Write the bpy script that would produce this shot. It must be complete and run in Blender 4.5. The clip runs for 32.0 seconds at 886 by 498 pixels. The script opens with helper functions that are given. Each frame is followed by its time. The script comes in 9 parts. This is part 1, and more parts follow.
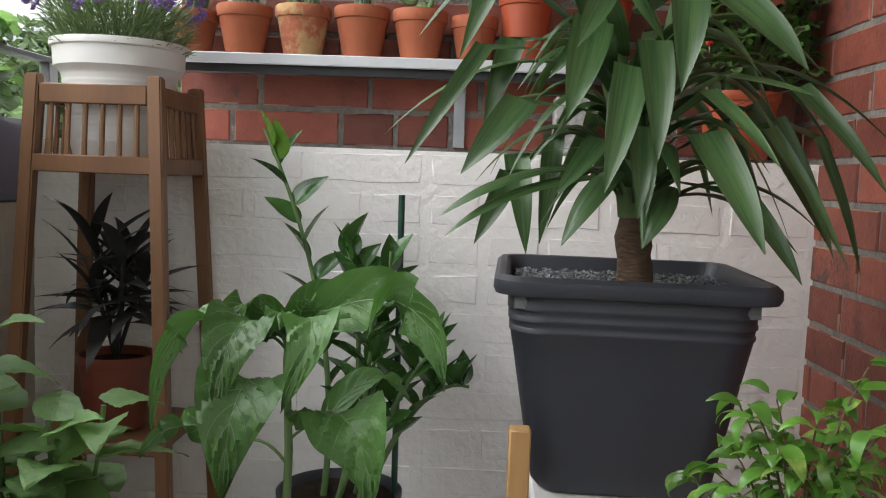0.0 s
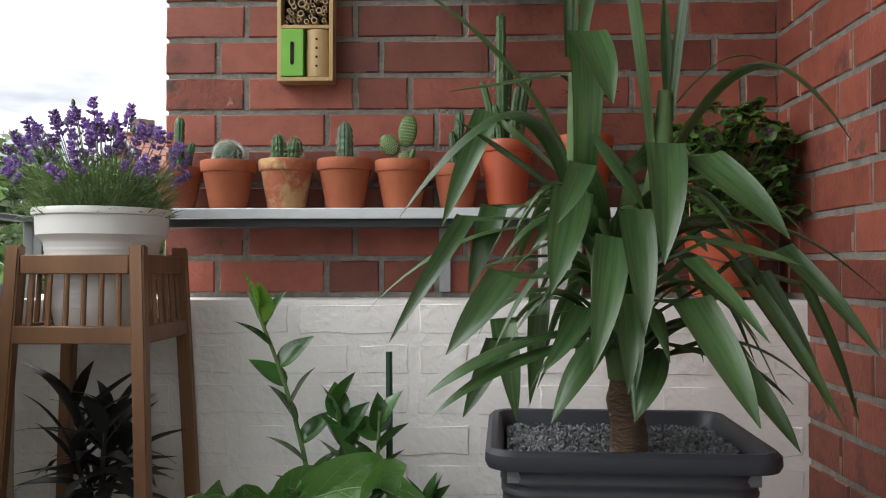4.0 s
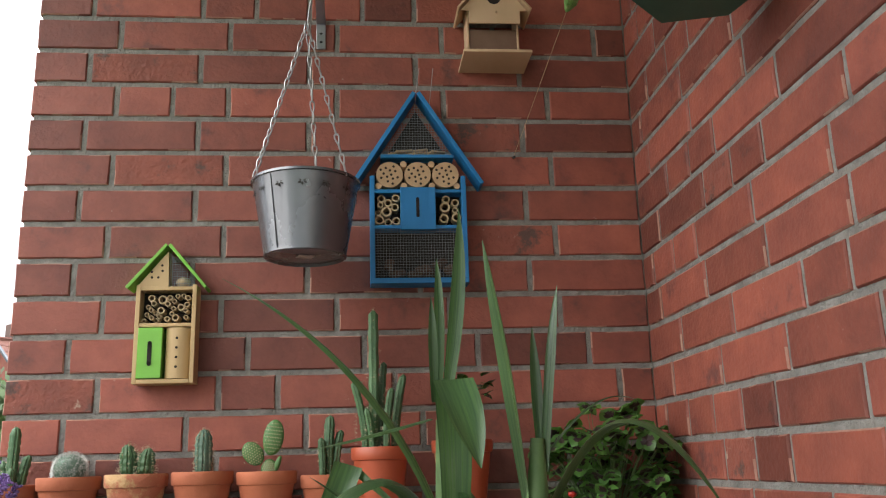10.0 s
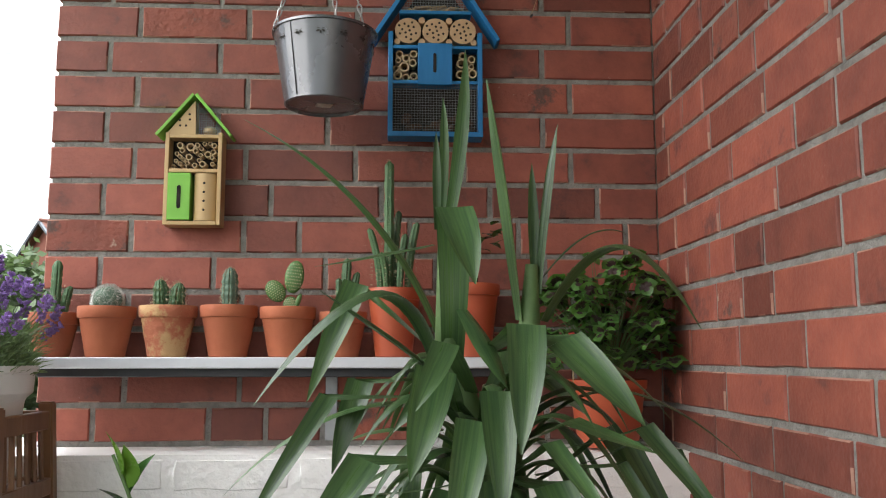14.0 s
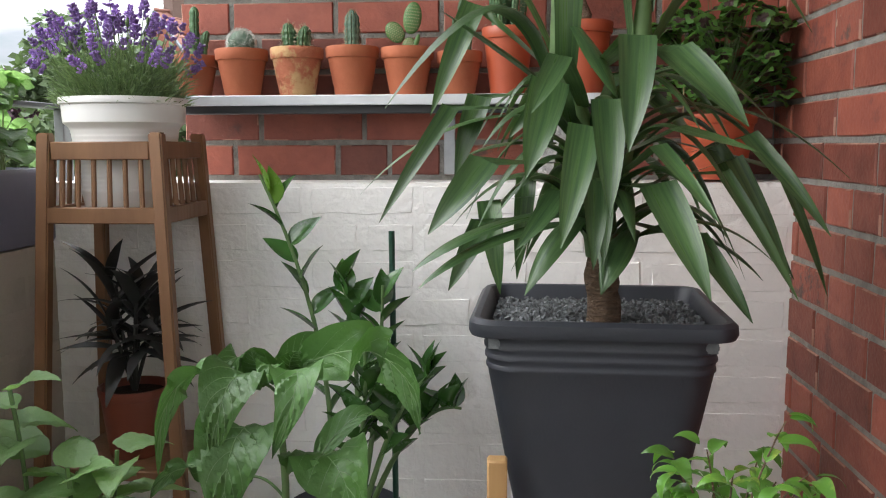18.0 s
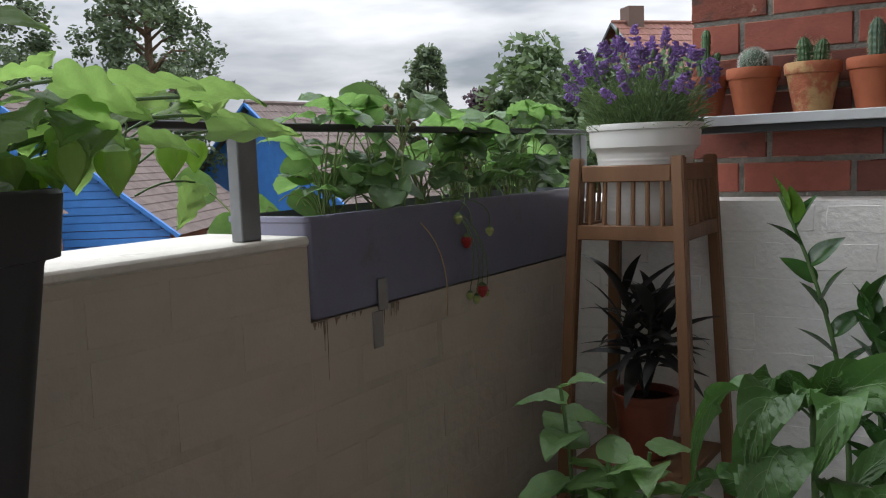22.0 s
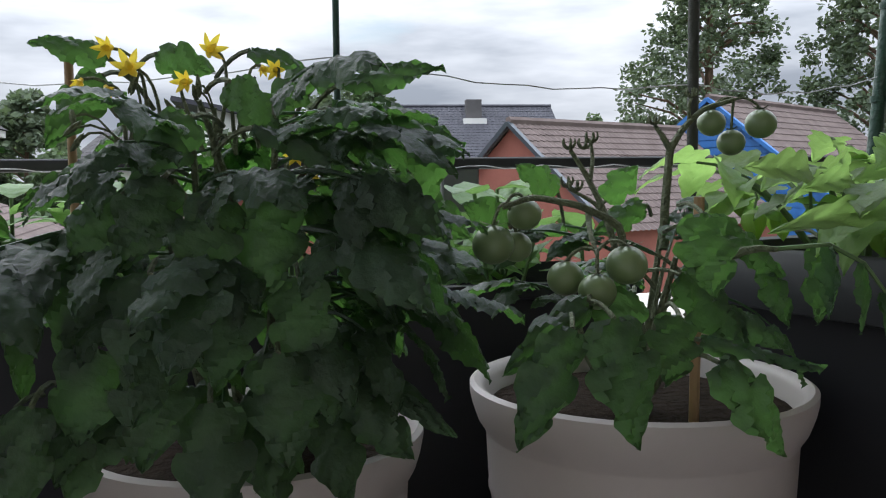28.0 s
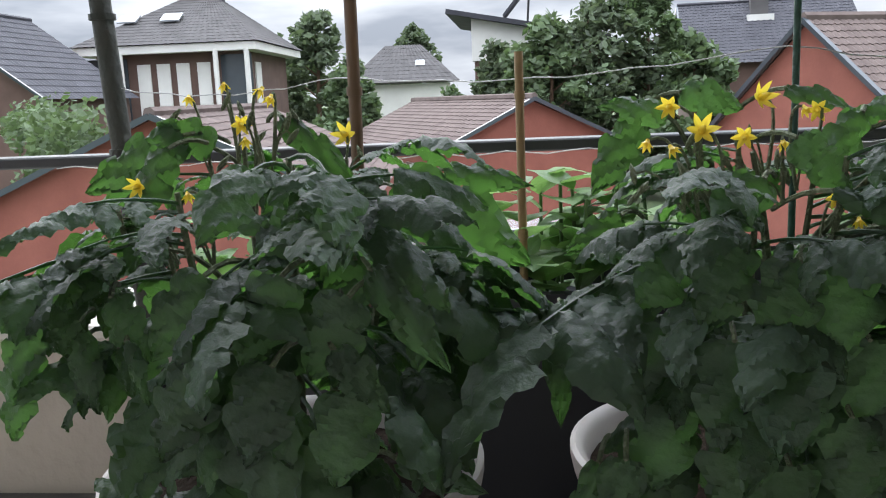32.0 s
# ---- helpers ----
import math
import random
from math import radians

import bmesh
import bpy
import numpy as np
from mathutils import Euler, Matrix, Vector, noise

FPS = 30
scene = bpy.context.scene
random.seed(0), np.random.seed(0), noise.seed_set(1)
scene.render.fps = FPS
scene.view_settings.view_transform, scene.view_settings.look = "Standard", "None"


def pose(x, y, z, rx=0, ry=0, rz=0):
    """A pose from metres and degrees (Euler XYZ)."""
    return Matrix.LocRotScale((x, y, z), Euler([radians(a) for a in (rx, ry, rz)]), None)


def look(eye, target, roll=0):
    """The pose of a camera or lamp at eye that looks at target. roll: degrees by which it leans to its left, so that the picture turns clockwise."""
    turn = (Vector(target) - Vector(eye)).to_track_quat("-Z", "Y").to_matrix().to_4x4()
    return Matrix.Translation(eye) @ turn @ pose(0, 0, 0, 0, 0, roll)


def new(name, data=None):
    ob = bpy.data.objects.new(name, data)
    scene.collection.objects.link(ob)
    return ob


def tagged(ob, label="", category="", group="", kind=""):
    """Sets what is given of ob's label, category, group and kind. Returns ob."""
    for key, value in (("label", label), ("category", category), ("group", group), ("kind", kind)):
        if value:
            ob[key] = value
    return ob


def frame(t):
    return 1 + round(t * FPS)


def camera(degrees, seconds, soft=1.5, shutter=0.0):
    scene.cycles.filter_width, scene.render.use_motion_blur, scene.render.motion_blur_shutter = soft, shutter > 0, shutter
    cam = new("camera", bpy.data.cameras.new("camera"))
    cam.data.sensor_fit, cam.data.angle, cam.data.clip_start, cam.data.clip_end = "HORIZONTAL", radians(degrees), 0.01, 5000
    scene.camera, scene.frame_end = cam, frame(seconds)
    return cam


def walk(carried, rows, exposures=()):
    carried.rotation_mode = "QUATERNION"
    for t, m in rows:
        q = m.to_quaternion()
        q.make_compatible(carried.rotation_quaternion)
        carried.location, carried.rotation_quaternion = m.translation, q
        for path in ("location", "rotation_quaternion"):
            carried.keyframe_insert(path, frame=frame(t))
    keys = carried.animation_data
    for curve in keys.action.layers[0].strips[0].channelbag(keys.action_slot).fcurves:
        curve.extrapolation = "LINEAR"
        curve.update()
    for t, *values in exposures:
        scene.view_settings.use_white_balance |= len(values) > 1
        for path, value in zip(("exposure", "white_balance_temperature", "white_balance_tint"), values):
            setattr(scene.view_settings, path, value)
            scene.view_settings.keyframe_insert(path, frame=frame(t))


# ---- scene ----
cam = camera(54.4, 32.0, soft=1.1)
PATH = [
    (0, (0.736, 0.355, 0.828), (0.668, 2.347, 0.654), 2.1),
    (0.5, (0.733, 0.361, 0.846), (0.672, 2.354, 0.694), 1.8),
    (1, (0.734, 0.361, 0.853), (0.675, 2.357, 0.732), 1.9),
    (1.5, (0.733, 0.364, 0.865), (0.673, 2.36, 0.771), 2.1),
    (2, (0.733, 0.369, 0.886), (0.665, 2.368, 0.834), 1.7),
    (2.5, (0.735, 0.372, 0.905), (0.68, 2.371, 0.892), 1.1),
    (3, (0.737, 0.374, 0.92), (0.69, 2.373, 0.938), 0.6),
    (3.5, (0.739, 0.376, 0.93), (0.69, 2.376, 0.957), 0.3),
    (5.5, (0.755, 0.381, 0.984), (0.701, 2.373, 1.153), -1.0),
    (6, (0.755, 0.385, 1.002), (0.727, 2.372, 1.228), -0.7),
    (6.5, (0.767, 0.384, 1.029), (0.757, 2.366, 1.296), -0.5),
    (7, (0.777, 0.394, 1.041), (0.793, 2.376, 1.308), -1.1),
    (7.5, (0.772, 0.409, 1.061), (0.834, 2.384, 1.372), -1.2),
    (8, (0.774, 0.412, 1.096), (0.867, 2.375, 1.47), -1.1),
    (8.5, (0.783, 0.417, 1.115), (0.877, 2.372, 1.522), -1.0),
    (9, (0.787, 0.434, 1.136), (0.878, 2.389, 1.544), -0.9),
    (9.5, (0.79, 0.443, 1.161), (0.917, 2.394, 1.583), -1.4),
    (10, (0.795, 0.441, 1.176), (0.984, 2.372, 1.663), -1.7),
    (10.5, (0.813, 0.431, 1.195), (1.016, 2.334, 1.773), -2.1),
    (11, (0.823, 0.411, 1.213), (1.023, 2.284, 1.886), -2.8),
    (11.5, (0.847, 0.374, 1.233), (1.056, 2.203, 2.014), -3.2),
    (12, (0.853, 0.339, 1.216), (1.048, 2.163, 2.012), -3.0),
    (12.5, (0.854, 0.335, 1.174), (1.018, 2.215, 1.837), -1.8),
    (13, (0.845, 0.347, 1.127), (0.975, 2.279, 1.626), -0.1),
    (13.5, (0.838, 0.363, 1.097), (0.958, 2.325, 1.464), 0.2),
    (14, (0.837, 0.376, 1.069), (0.944, 2.357, 1.317), 0.0),
    (14.5, (0.83, 0.383, 1.049), (0.899, 2.377, 1.187), -0.1),
    (15, (0.819, 0.385, 1.029), (0.844, 2.384, 1.08), 0.1),
    (15.5, (0.813, 0.389, 1.016), (0.815, 2.389, 1.002), -0.0),
    (17.5, (0.827, 0.308, 0.978), (0.741, 2.3, 0.823), -0.2),
    (18, (0.827, 0.273, 0.954), (0.683, 2.253, 0.717), -0.2),
    (18.5, (0.828, 0.252, 0.942), (0.618, 2.223, 0.671), -0.3),
    (19, (0.815, 0.235, 0.951), (0.501, 2.193, 0.69), -1.0),
    (19.5, (0.798, 0.21, 0.96), (0.327, 2.141, 0.737), -1.4),
    (20, (0.779, 0.201, 0.969), (0.158, 2.091, 0.765), -1.5),
    (20.5, (0.761, 0.196, 0.974), (0.04, 2.051, 0.782), -1.3),
    (21, (0.742, 0.201, 0.98), (-0.046, 2.03, 0.795), -1.4),
    (21.5, (0.729, 0.182, 0.985), (-0.206, 1.939, 0.787), -1.7),
    (22, (0.72, 0.161, 0.991), (-0.372, 1.823, 0.784), -2.0),
    (22.5, (0.699, 0.137, 0.994), (-0.559, 1.679, 0.793), -1.5),
    (23, (0.684, 0.108, 1.001), (-0.739, 1.501, 0.815), -1.4),
    (23.5, (0.668, 0.092, 1.01), (-0.88, 1.348, 0.848), -1.3),
    (24, (0.664, 0.069, 1.011), (-0.968, 1.216, 0.864), -0.9),
    (24.5, (0.661, 0.052, 1.011), (-1.02, 1.125, 0.866), -0.8),
    (26.5, (0.65, -0.005, 1.024), (-1.175, 0.8, 0.881), -0.9),
    (27, (0.65, -0.029, 1.034), (-1.218, 0.674, 0.898), -1.1),
    (27.5, (0.652, -0.058, 1.036), (-1.262, 0.51, 0.903), -1.2),
    (28, (0.653, -0.09, 1.03), (-1.296, 0.332, 0.876), -0.6),
    (28.5, (0.659, -0.122, 1.032), (-1.315, 0.161, 0.868), -0.6),
    (29, (0.656, -0.139, 1.028), (-1.326, 0.066, 0.863), -0.7),
    (29.5, (0.660, -0.162, 1.029), (-1.330, -0.052, 0.855), -0.8),
    (30, (0.660, -0.185, 1.033), (-1.332, -0.145, 0.854), -0.7),
    (30.5, (0.659, -0.206, 1.034), (-1.330, -0.240, 0.833), -0.7),
    (31, (0.661, -0.223, 1.043), (-1.321, -0.327, 0.796), -0.9),
    (31.5, (0.659, -0.223, 1.076), (-1.316, -0.369, 0.791), -1.7),
    (32, (0.645, -0.222, 1.102), (-1.315, -0.416, 0.753), -2.4),
]
EXPOSURES = [(0.0, 1.5, 6450, 10), (3.5, 1.34, 6450, 10), (5.5, 1.0, 6450, 10), (9.0, 1.05, 6450, 10), (10.0, 1.6, 6450, 10), (11.0, 2.13, 6450, 10), (12.0, 1.99, 6450, 10), (13.0, 1.64, 6450, 10), (15.0, 1.6, 6450, 10),
             (19.0, 1.72, 6400, 10), (20.0, 1.22, 6400, 10), (21.0, 0.52, 6300, 10), (22.0, 0.69, 6250, 10), (23.0, 0.98, 6250, 10), (24.0, 0.52, 6050, 10), (26.5, 0.7, 6000, 10), (30.0, 0.98, 5900, 10), (31.0, 1.18, 5850, 10), (32.0, 1.17, 6050, 10)]
walk(cam, [(t, look(eye, target, roll)) for t, eye, target, roll in PATH], EXPOSURES)

# ---- sky and sun: a bright overcast day ----
world = bpy.data.worlds.new("overcast_sky")
scene.world = world
world.use_nodes = True
wn, wl = world.node_tree.nodes, world.node_tree.links
wn.clear()
w_out = wn.new("ShaderNodeOutputWorld")
w_bg = wn.new("ShaderNodeBackground")
w_sky = wn.new("ShaderNodeTexSky")
w_sky.sky_type = "NISHITA"
w_sky.sun_disc = False
w_sky.sun_elevation = radians(22)
w_sky.sun_rotation = radians(-115)
w_geo = wn.new("ShaderNodeTexCoord")
w_map = wn.new("ShaderNodeMapping")
w_map.inputs["Scale"].default_value = (1.0, 1.0, 4.5)
w_noise = wn.new("ShaderNodeTexNoise")
w_noise.inputs["Scale"].default_value = 2.6
w_noise.inputs["Detail"].default_value = 6
w_noise.inputs["Roughness"].default_value = 0.52
w_cov = wn.new("ShaderNodeMapRange")
w_cov.inputs["From Min"].default_value = 0.31
w_cov.inputs["From Max"].default_value = 0.40
w_noise2 = wn.new("ShaderNodeTexNoise")
w_noise2.inputs["Scale"].default_value = 3.4
w_noise2.inputs["Detail"].default_value = 5
w_ramp = wn.new("ShaderNodeValToRGB")
w_ramp.color_ramp.elements[0].position, w_ramp.color_ramp.elements[0].color = 0.36, (4.9, 5.2, 5.7, 1)
w_ramp.color_ramp.elements[1].position, w_ramp.color_ramp.elements[1].color = 0.64, (11.5, 11.5, 11.6, 1)
w_mix = wn.new("ShaderNodeMix")
w_mix.data_type = "RGBA"
wl.new(w_geo.outputs["Generated"], w_map.inputs["Vector"])
wl.new(w_map.outputs["Vector"], w_noise.inputs["Vector"])
wl.new(w_map.outputs["Vector"], w_noise2.inputs["Vector"])
wl.new(w_noise.outputs["Fac"], w_cov.inputs["Value"])
wl.new(w_noise2.outputs["Fac"], w_ramp.inputs["Fac"])
wl.new(w_cov.outputs["Result"], w_mix.inputs["Factor"])
wl.new(w_sky.outputs["Color"], w_mix.inputs[6])
wl.new(w_ramp.outputs["Color"], w_mix.inputs[7])
# an overcast sky is brighter overhead than at the horizon
w_sep = wn.new("ShaderNodeSeparateXYZ")
wl.new(w_geo.outputs["Generated"], w_sep.inputs[0])
w_up = wn.new("ShaderNodeMapRange")
w_up.inputs["From Min"].default_value, w_up.inputs["From Max"].default_value = 0.0, 1.0
w_up.inputs["To Min"].default_value, w_up.inputs["To Max"].default_value = 0.335, 2.9
w_pow = wn.new("ShaderNodeMath")
w_pow.operation = "POWER"
w_pow.inputs[1].default_value = 1.5
w_clamp = wn.new("ShaderNodeClamp")
wl.new(w_sep.outputs["Z"], w_clamp.inputs["Value"])
wl.new(w_clamp.outputs["Result"], w_pow.inputs[0])
wl.new(w_pow.outputs["Value"], w_up.inputs["Value"])
w_mul = wn.new("ShaderNodeVectorMath")
w_mul.operation = "SCALE"
wl.new(w_mix.outputs[2], w_mul.inputs[0])
wl.new(w_up.outputs["Result"], w_mul.inputs["Scale"])
wl.new(w_mul.outputs["Vector"], w_bg.inputs["Color"])
w_bg.inputs["Strength"].default_value = 0.12
wl.new(w_bg.outputs["Background"], w_out.inputs["Surface"])

sun = new("sun", bpy.data.lights.new("sun", "SUN"))
sun.data.energy = 0.8
sun.data.angle = radians(60)
sun.data.color = (1.0, 0.96, 0.9)
sun.matrix_world = look((-7.5, -3.5, 3.3), (0, 0, 0))


# ---- materials ----
def mat(name, color, rough=0.6, second=None, scale=8.0, bump=0.0, bump_scale=60.0, metal=0.0, per_object=0.0, per_island=0.0,
        stain=None, stain_scale=3.0, stain_at=(0.6, 0.72), fleck=None, fleck_scale=45.0, fleck_at=(0.66, 0.70), spec=0.5, translucent=0.0, stretch=(1, 1, 1), coat=0.0, detail=6, glow=(2.5, 2.6, 1.7)):
    """A surface: two mixed tones, an optional third stain, relief, and a shift of tone from piece to piece."""
    m = bpy.data.materials.new(name)
    m.use_nodes = True
    n, l = m.node_tree.nodes, m.node_tree.links
    bsdf = n["Principled BSDF"]
    out = n["Material Output"]
    bsdf.inputs["Roughness"].default_value = rough
    bsdf.inputs["Metallic"].default_value = metal
    bsdf.inputs["Specular IOR Level"].default_value = spec
    bsdf.inputs["Coat Weight"].default_value = coat
    tc = n.new("ShaderNodeTexCoord")
    mp = n.new("ShaderNodeMapping")
    mp.inputs["Scale"].default_value = stretch
    l.new(tc.outputs["Object"], mp.inputs["Vector"])
    where = mp.outputs["Vector"]
    if per_object:
        info = n.new("ShaderNodeObjectInfo")
        add = n.new("ShaderNodeVectorMath")
        add.operation = "MULTIPLY_ADD"
        comb = n.new("ShaderNodeCombineXYZ")
        for k in range(3):
            l.new(info.outputs["Random"], comb.inputs[k])
        l.new(comb.outputs["Vector"], add.inputs[0])
        add.inputs[1].default_value = (37.0, 19.0, 53.0)
        l.new(mp.outputs["Vector"], add.inputs[2])
        where = add.outputs["Vector"]
    noise_a = n.new("ShaderNodeTexNoise")
    noise_a.inputs["Scale"].default_value = scale
    noise_a.inputs["Detail"].default_value = detail
    noise_a.inputs["Roughness"].default_value = 0.62
    l.new(where, noise_a.inputs["Vector"])
    mix = n.new("ShaderNodeMix")
    mix.data_type = "RGBA"
    mix.inputs[6].default_value = (*color, 1)
    mix.inputs[7].default_value = (*(second or [c * 0.72 for c in color]), 1)
    spread = n.new("ShaderNodeMapRange")
    spread.inputs["From Min"].default_value, spread.inputs["From Max"].default_value = 0.32, 0.7
    l.new(noise_a.outputs["Fac"], spread.inputs["Value"])
    l.new(spread.outputs["Result"], mix.inputs["Factor"])
    col = mix.outputs[2]
    if stain:
        noise_s = n.new("ShaderNodeTexNoise")
        noise_s.inputs["Scale"].default_value = stain_scale
        noise_s.inputs["Detail"].default_value = 7
        noise_s.inputs["Roughness"].default_value = 0.68
        l.new(where, noise_s.inputs["Vector"])
        edge = n.new("ShaderNodeMapRange")
        edge.inputs["From Min"].default_value, edge.inputs["From Max"].default_value = stain_at
        l.new(noise_s.outputs["Fac"], edge.inputs["Value"])
        mix2 = n.new("ShaderNodeMix")
        mix2.data_type = "RGBA"
        mix2.inputs[7].default_value = (*stain, 1)
        l.new(col, mix2.inputs[6])
        l.new(edge.outputs["Result"], mix2.inputs["Factor"])
        col = mix2.outputs[2]
    if fleck:
        noise_f = n.new("ShaderNodeTexNoise")
        noise_f.inputs["Scale"].default_value = fleck_scale
        noise_f.inputs["Detail"].default_value = 4
        noise_f.inputs["Roughness"].default_value = 0.7
        l.new(where, noise_f.inputs["Vector"])
        edge_f = n.new("ShaderNodeMapRange")
        edge_f.inputs["From Min"].default_value, edge_f.inputs["From Max"].default_value = fleck_at
        l.new(noise_f.outputs["Fac"], edge_f.inputs["Value"])
        mix3 = n.new("ShaderNodeMix")
        mix3.data_type = "RGBA"
        mix3.inputs[7].default_value = (*fleck, 1)
        l.new(col, mix3.inputs[6])
        l.new(edge_f.outputs["Result"], mix3.inputs["Factor"])
        col = mix3.outputs[2]
    if per_object or per_island:
        hsv = n.new("ShaderNodeHueSaturation")
        rng = n.new("ShaderNodeMapRange")
        amount = per_object or per_island
        rng.inputs["To Min"].default_value, rng.inputs["To Max"].default_value = 1 - amount, 1 + amount
        if per_object:
            l.new(info.outputs["Random"], rng.inputs["Value"])
        else:
            geo = n.new("ShaderNodeNewGeometry")
            l.new(geo.outputs["Random Per Island"], rng.inputs["Value"])
        l.new(rng.outputs["Result"], hsv.inputs["Value"])
        l.new(col, hsv.inputs["Color"])
        col = hsv.outputs["Color"]
    l.new(col, bsdf.inputs["Base Color"])
    if bump:
        noise_b = n.new("ShaderNodeTexNoise")
        noise_b.inputs["Scale"].default_value = bump_scale
        noise_b.inputs["Detail"].default_value = 5
        l.new(where, noise_b.inputs["Vector"])
        b = n.new("ShaderNodeBump")
        b.inputs["Strength"].default_value = bump
        b.inputs["Distance"].default_value = 0.01
        l.new(noise_b.outputs["Fac"], b.inputs["Height"])
        l.new(b.outputs["Normal"], bsdf.inputs["Normal"])
    rr = n.new("ShaderNodeMapRange")
    rr.inputs["To Min"].default_value, rr.inputs["To Max"].default_value = max(0.02, rough - 0.1), min(1.0, rough + 0.1)
    l.new(noise_a.outputs["Fac"], rr.inputs["Value"])
    l.new(rr.outputs["Result"], bsdf.inputs["Roughness"])
    if translucent:
        tr = n.new("ShaderNodeBsdfTranslucent")
        bright = n.new("ShaderNodeMix")
        bright.data_type, bright.blend_type = "RGBA", "MULTIPLY"
        bright.inputs["Factor"].default_value = 1.0
        bright.inputs[7].default_value = (*glow, 1)
        l.new(col, bright.inputs[6])
        l.new(bright.outputs[2], tr.inputs["Color"])
        sh = n.new("ShaderNodeMixShader")
        sh.inputs[0].default_value = translucent
        l.new(bsdf.outputs[0], sh.inputs[1])
        l.new(tr.outputs[0], sh.inputs[2])
        l.new(sh.outputs[0], out.inputs["Surface"])
    return m


M_BRICK = mat("red_brick", (0.272, 0.074, 0.046), 0.62, (0.178, 0.049, 0.034), 14, 0.22, 110, per_object=0.40, stain=(0.085, 0.038, 0.034), stain_scale=7, stain_at=(0.60, 0.74), fleck=(0.34, 0.21, 0.17), fleck_scale=38, fleck_at=(0.70, 0.76))
M_BRICK_BURNT = mat("burnt_brick", (0.33, 0.09, 0.055), 0.75, (0.21, 0.065, 0.045), 9, 0.5, 80, per_object=0.2, stain=(0.10, 0.055, 0.045), stain_scale=11, stain_at=(0.54, 0.62), fleck=(0.40, 0.27, 0.20), fleck_scale=30, fleck_at=(0.66, 0.72))
M_MORTAR = mat("mortar", (0.27, 0.26, 0.235), 0.95, (0.16, 0.155, 0.14), 30, 0.6, 160)
M_WHITE_BRICK = mat("white_painted_brick", (0.88, 0.86, 0.835), 0.6, (0.83, 0.81, 0.785), 5, 0.5, 55, per_object=0.02, stain=(0.42, 0.39, 0.34), stain_scale=6, stain_at=(0.66, 0.82))
M_CREAM = mat("cream_painted_masonry", (0.50, 0.445, 0.375), 0.8, (0.42, 0.375, 0.315), 4, 0.35, 40, stain=(0.31, 0.265, 0.21), stain_scale=3.5, stain_at=(0.58, 0.82))
M_CAP = mat("weathered_white_coping", (0.72, 0.69, 0.62), 0.85, (0.55, 0.52, 0.46), 6, 0.4, 50, stain=(0.3, 0.27, 0.22), stain_scale=5)
M_WOOD = mat("oiled_brown_wood", (0.24, 0.12, 0.055), 0.5, (0.15, 0.07, 0.032), 9, 0.15, 70, stretch=(1, 1, 0.12))
M_TERRA = mat("terracotta", (0.39, 0.115, 0.05), 0.8, (0.30, 0.083, 0.037), 7, 0.15, 90, per_object=0.12)
M_TERRA_OLD = mat("lime_crusted_terracotta", (0.44, 0.15, 0.08), 0.9, (0.36, 0.11, 0.055), 12, 0.5, 80, stain=(0.48, 0.30, 0.14), stain_scale=18, stain_at=(0.46, 0.56))
M_RED_PLASTIC = mat("brick_red_plastic", (0.42, 0.085, 0.035), 0.45, (0.36, 0.07, 0.03), 6)
M_ALU = mat("white_lacquered_shelf", (0.66, 0.68, 0.70), 0.35, (0.58, 0.60, 0.62), 10)
M_STEEL = mat("zinc_steel", (0.42, 0.43, 0.44), 0.38, (0.32, 0.33, 0.34), 20, metal=0.9)
M_WHITE_PLASTIC = mat("white_plastic", (0.76, 0.75, 0.73), 0.4, (0.69, 0.68, 0.66), 6, stain=(0.5, 0.42, 0.34), stain_scale=11, stain_at=(0.72, 0.84))
M_ANTHRACITE = mat("anthracite_plastic", (0.029, 0.032, 0.041), 0.5, (0.024, 0.027, 0.034), 5, 0.06, 220)
M_BLACK = mat("black_plastic", (0.016, 0.017, 0.021), 0.5, (0.022, 0.023, 0.027), 4)
M_TROUGH = mat("slate_violet_plastic", (0.19, 0.19, 0.275), 0.5, (0.165, 0.165, 0.23), 5, stain=(0.14, 0.13, 0.15), stain_scale=8)
M_SOIL = mat("potting_soil", (0.018, 0.012, 0.008), 0.95, (0.034, 0.023, 0.016), 60, 0.9, 130, spec=0.1)
M_GRAVEL = mat("grey_chippings", (0.15, 0.16, 0.165), 0.8, (0.08, 0.085, 0.09), 30, 0.3, 90, per_island=0.5)
M_YUCCA = mat("yucca_leaf", (0.078, 0.142, 0.050), 0.30, (0.022, 0.058, 0.022), 9, 0.1, 60, per_object=0.25, translucent=0.12, stretch=(6, 0.4, 6))
for nd in M_YUCCA.node_tree.nodes:
    if nd.type == "TEX_COORD":
        yucca_uv = nd.outputs["UV"]
    if nd.type == "MAPPING":
        nd.inputs["Scale"].default_value = (0.26, 0.01, 1.0)
        yucca_map = nd.inputs["Vector"]
M_YUCCA.node_tree.links.new(yucca_uv, yucca_map)
M_LEAF = mat("soft_green_leaf", (0.064, 0.145, 0.034), 0.42, (0.046, 0.112, 0.027), 9, 0.2, 140, per_object=0.25, translucent=0.16)
M_PALE = mat("pale_green_leaf", (0.165, 0.27, 0.11), 0.5, (0.12, 0.21, 0.075), 9, 0.3, 110, per_object=0.2, translucent=0.3)
M_GLOSSY = mat("glossy_dark_leaf", (0.045, 0.115, 0.026), 0.26, (0.028, 0.08, 0.02), 20, 0.06, 40, per_object=0.25, translucent=0.1)
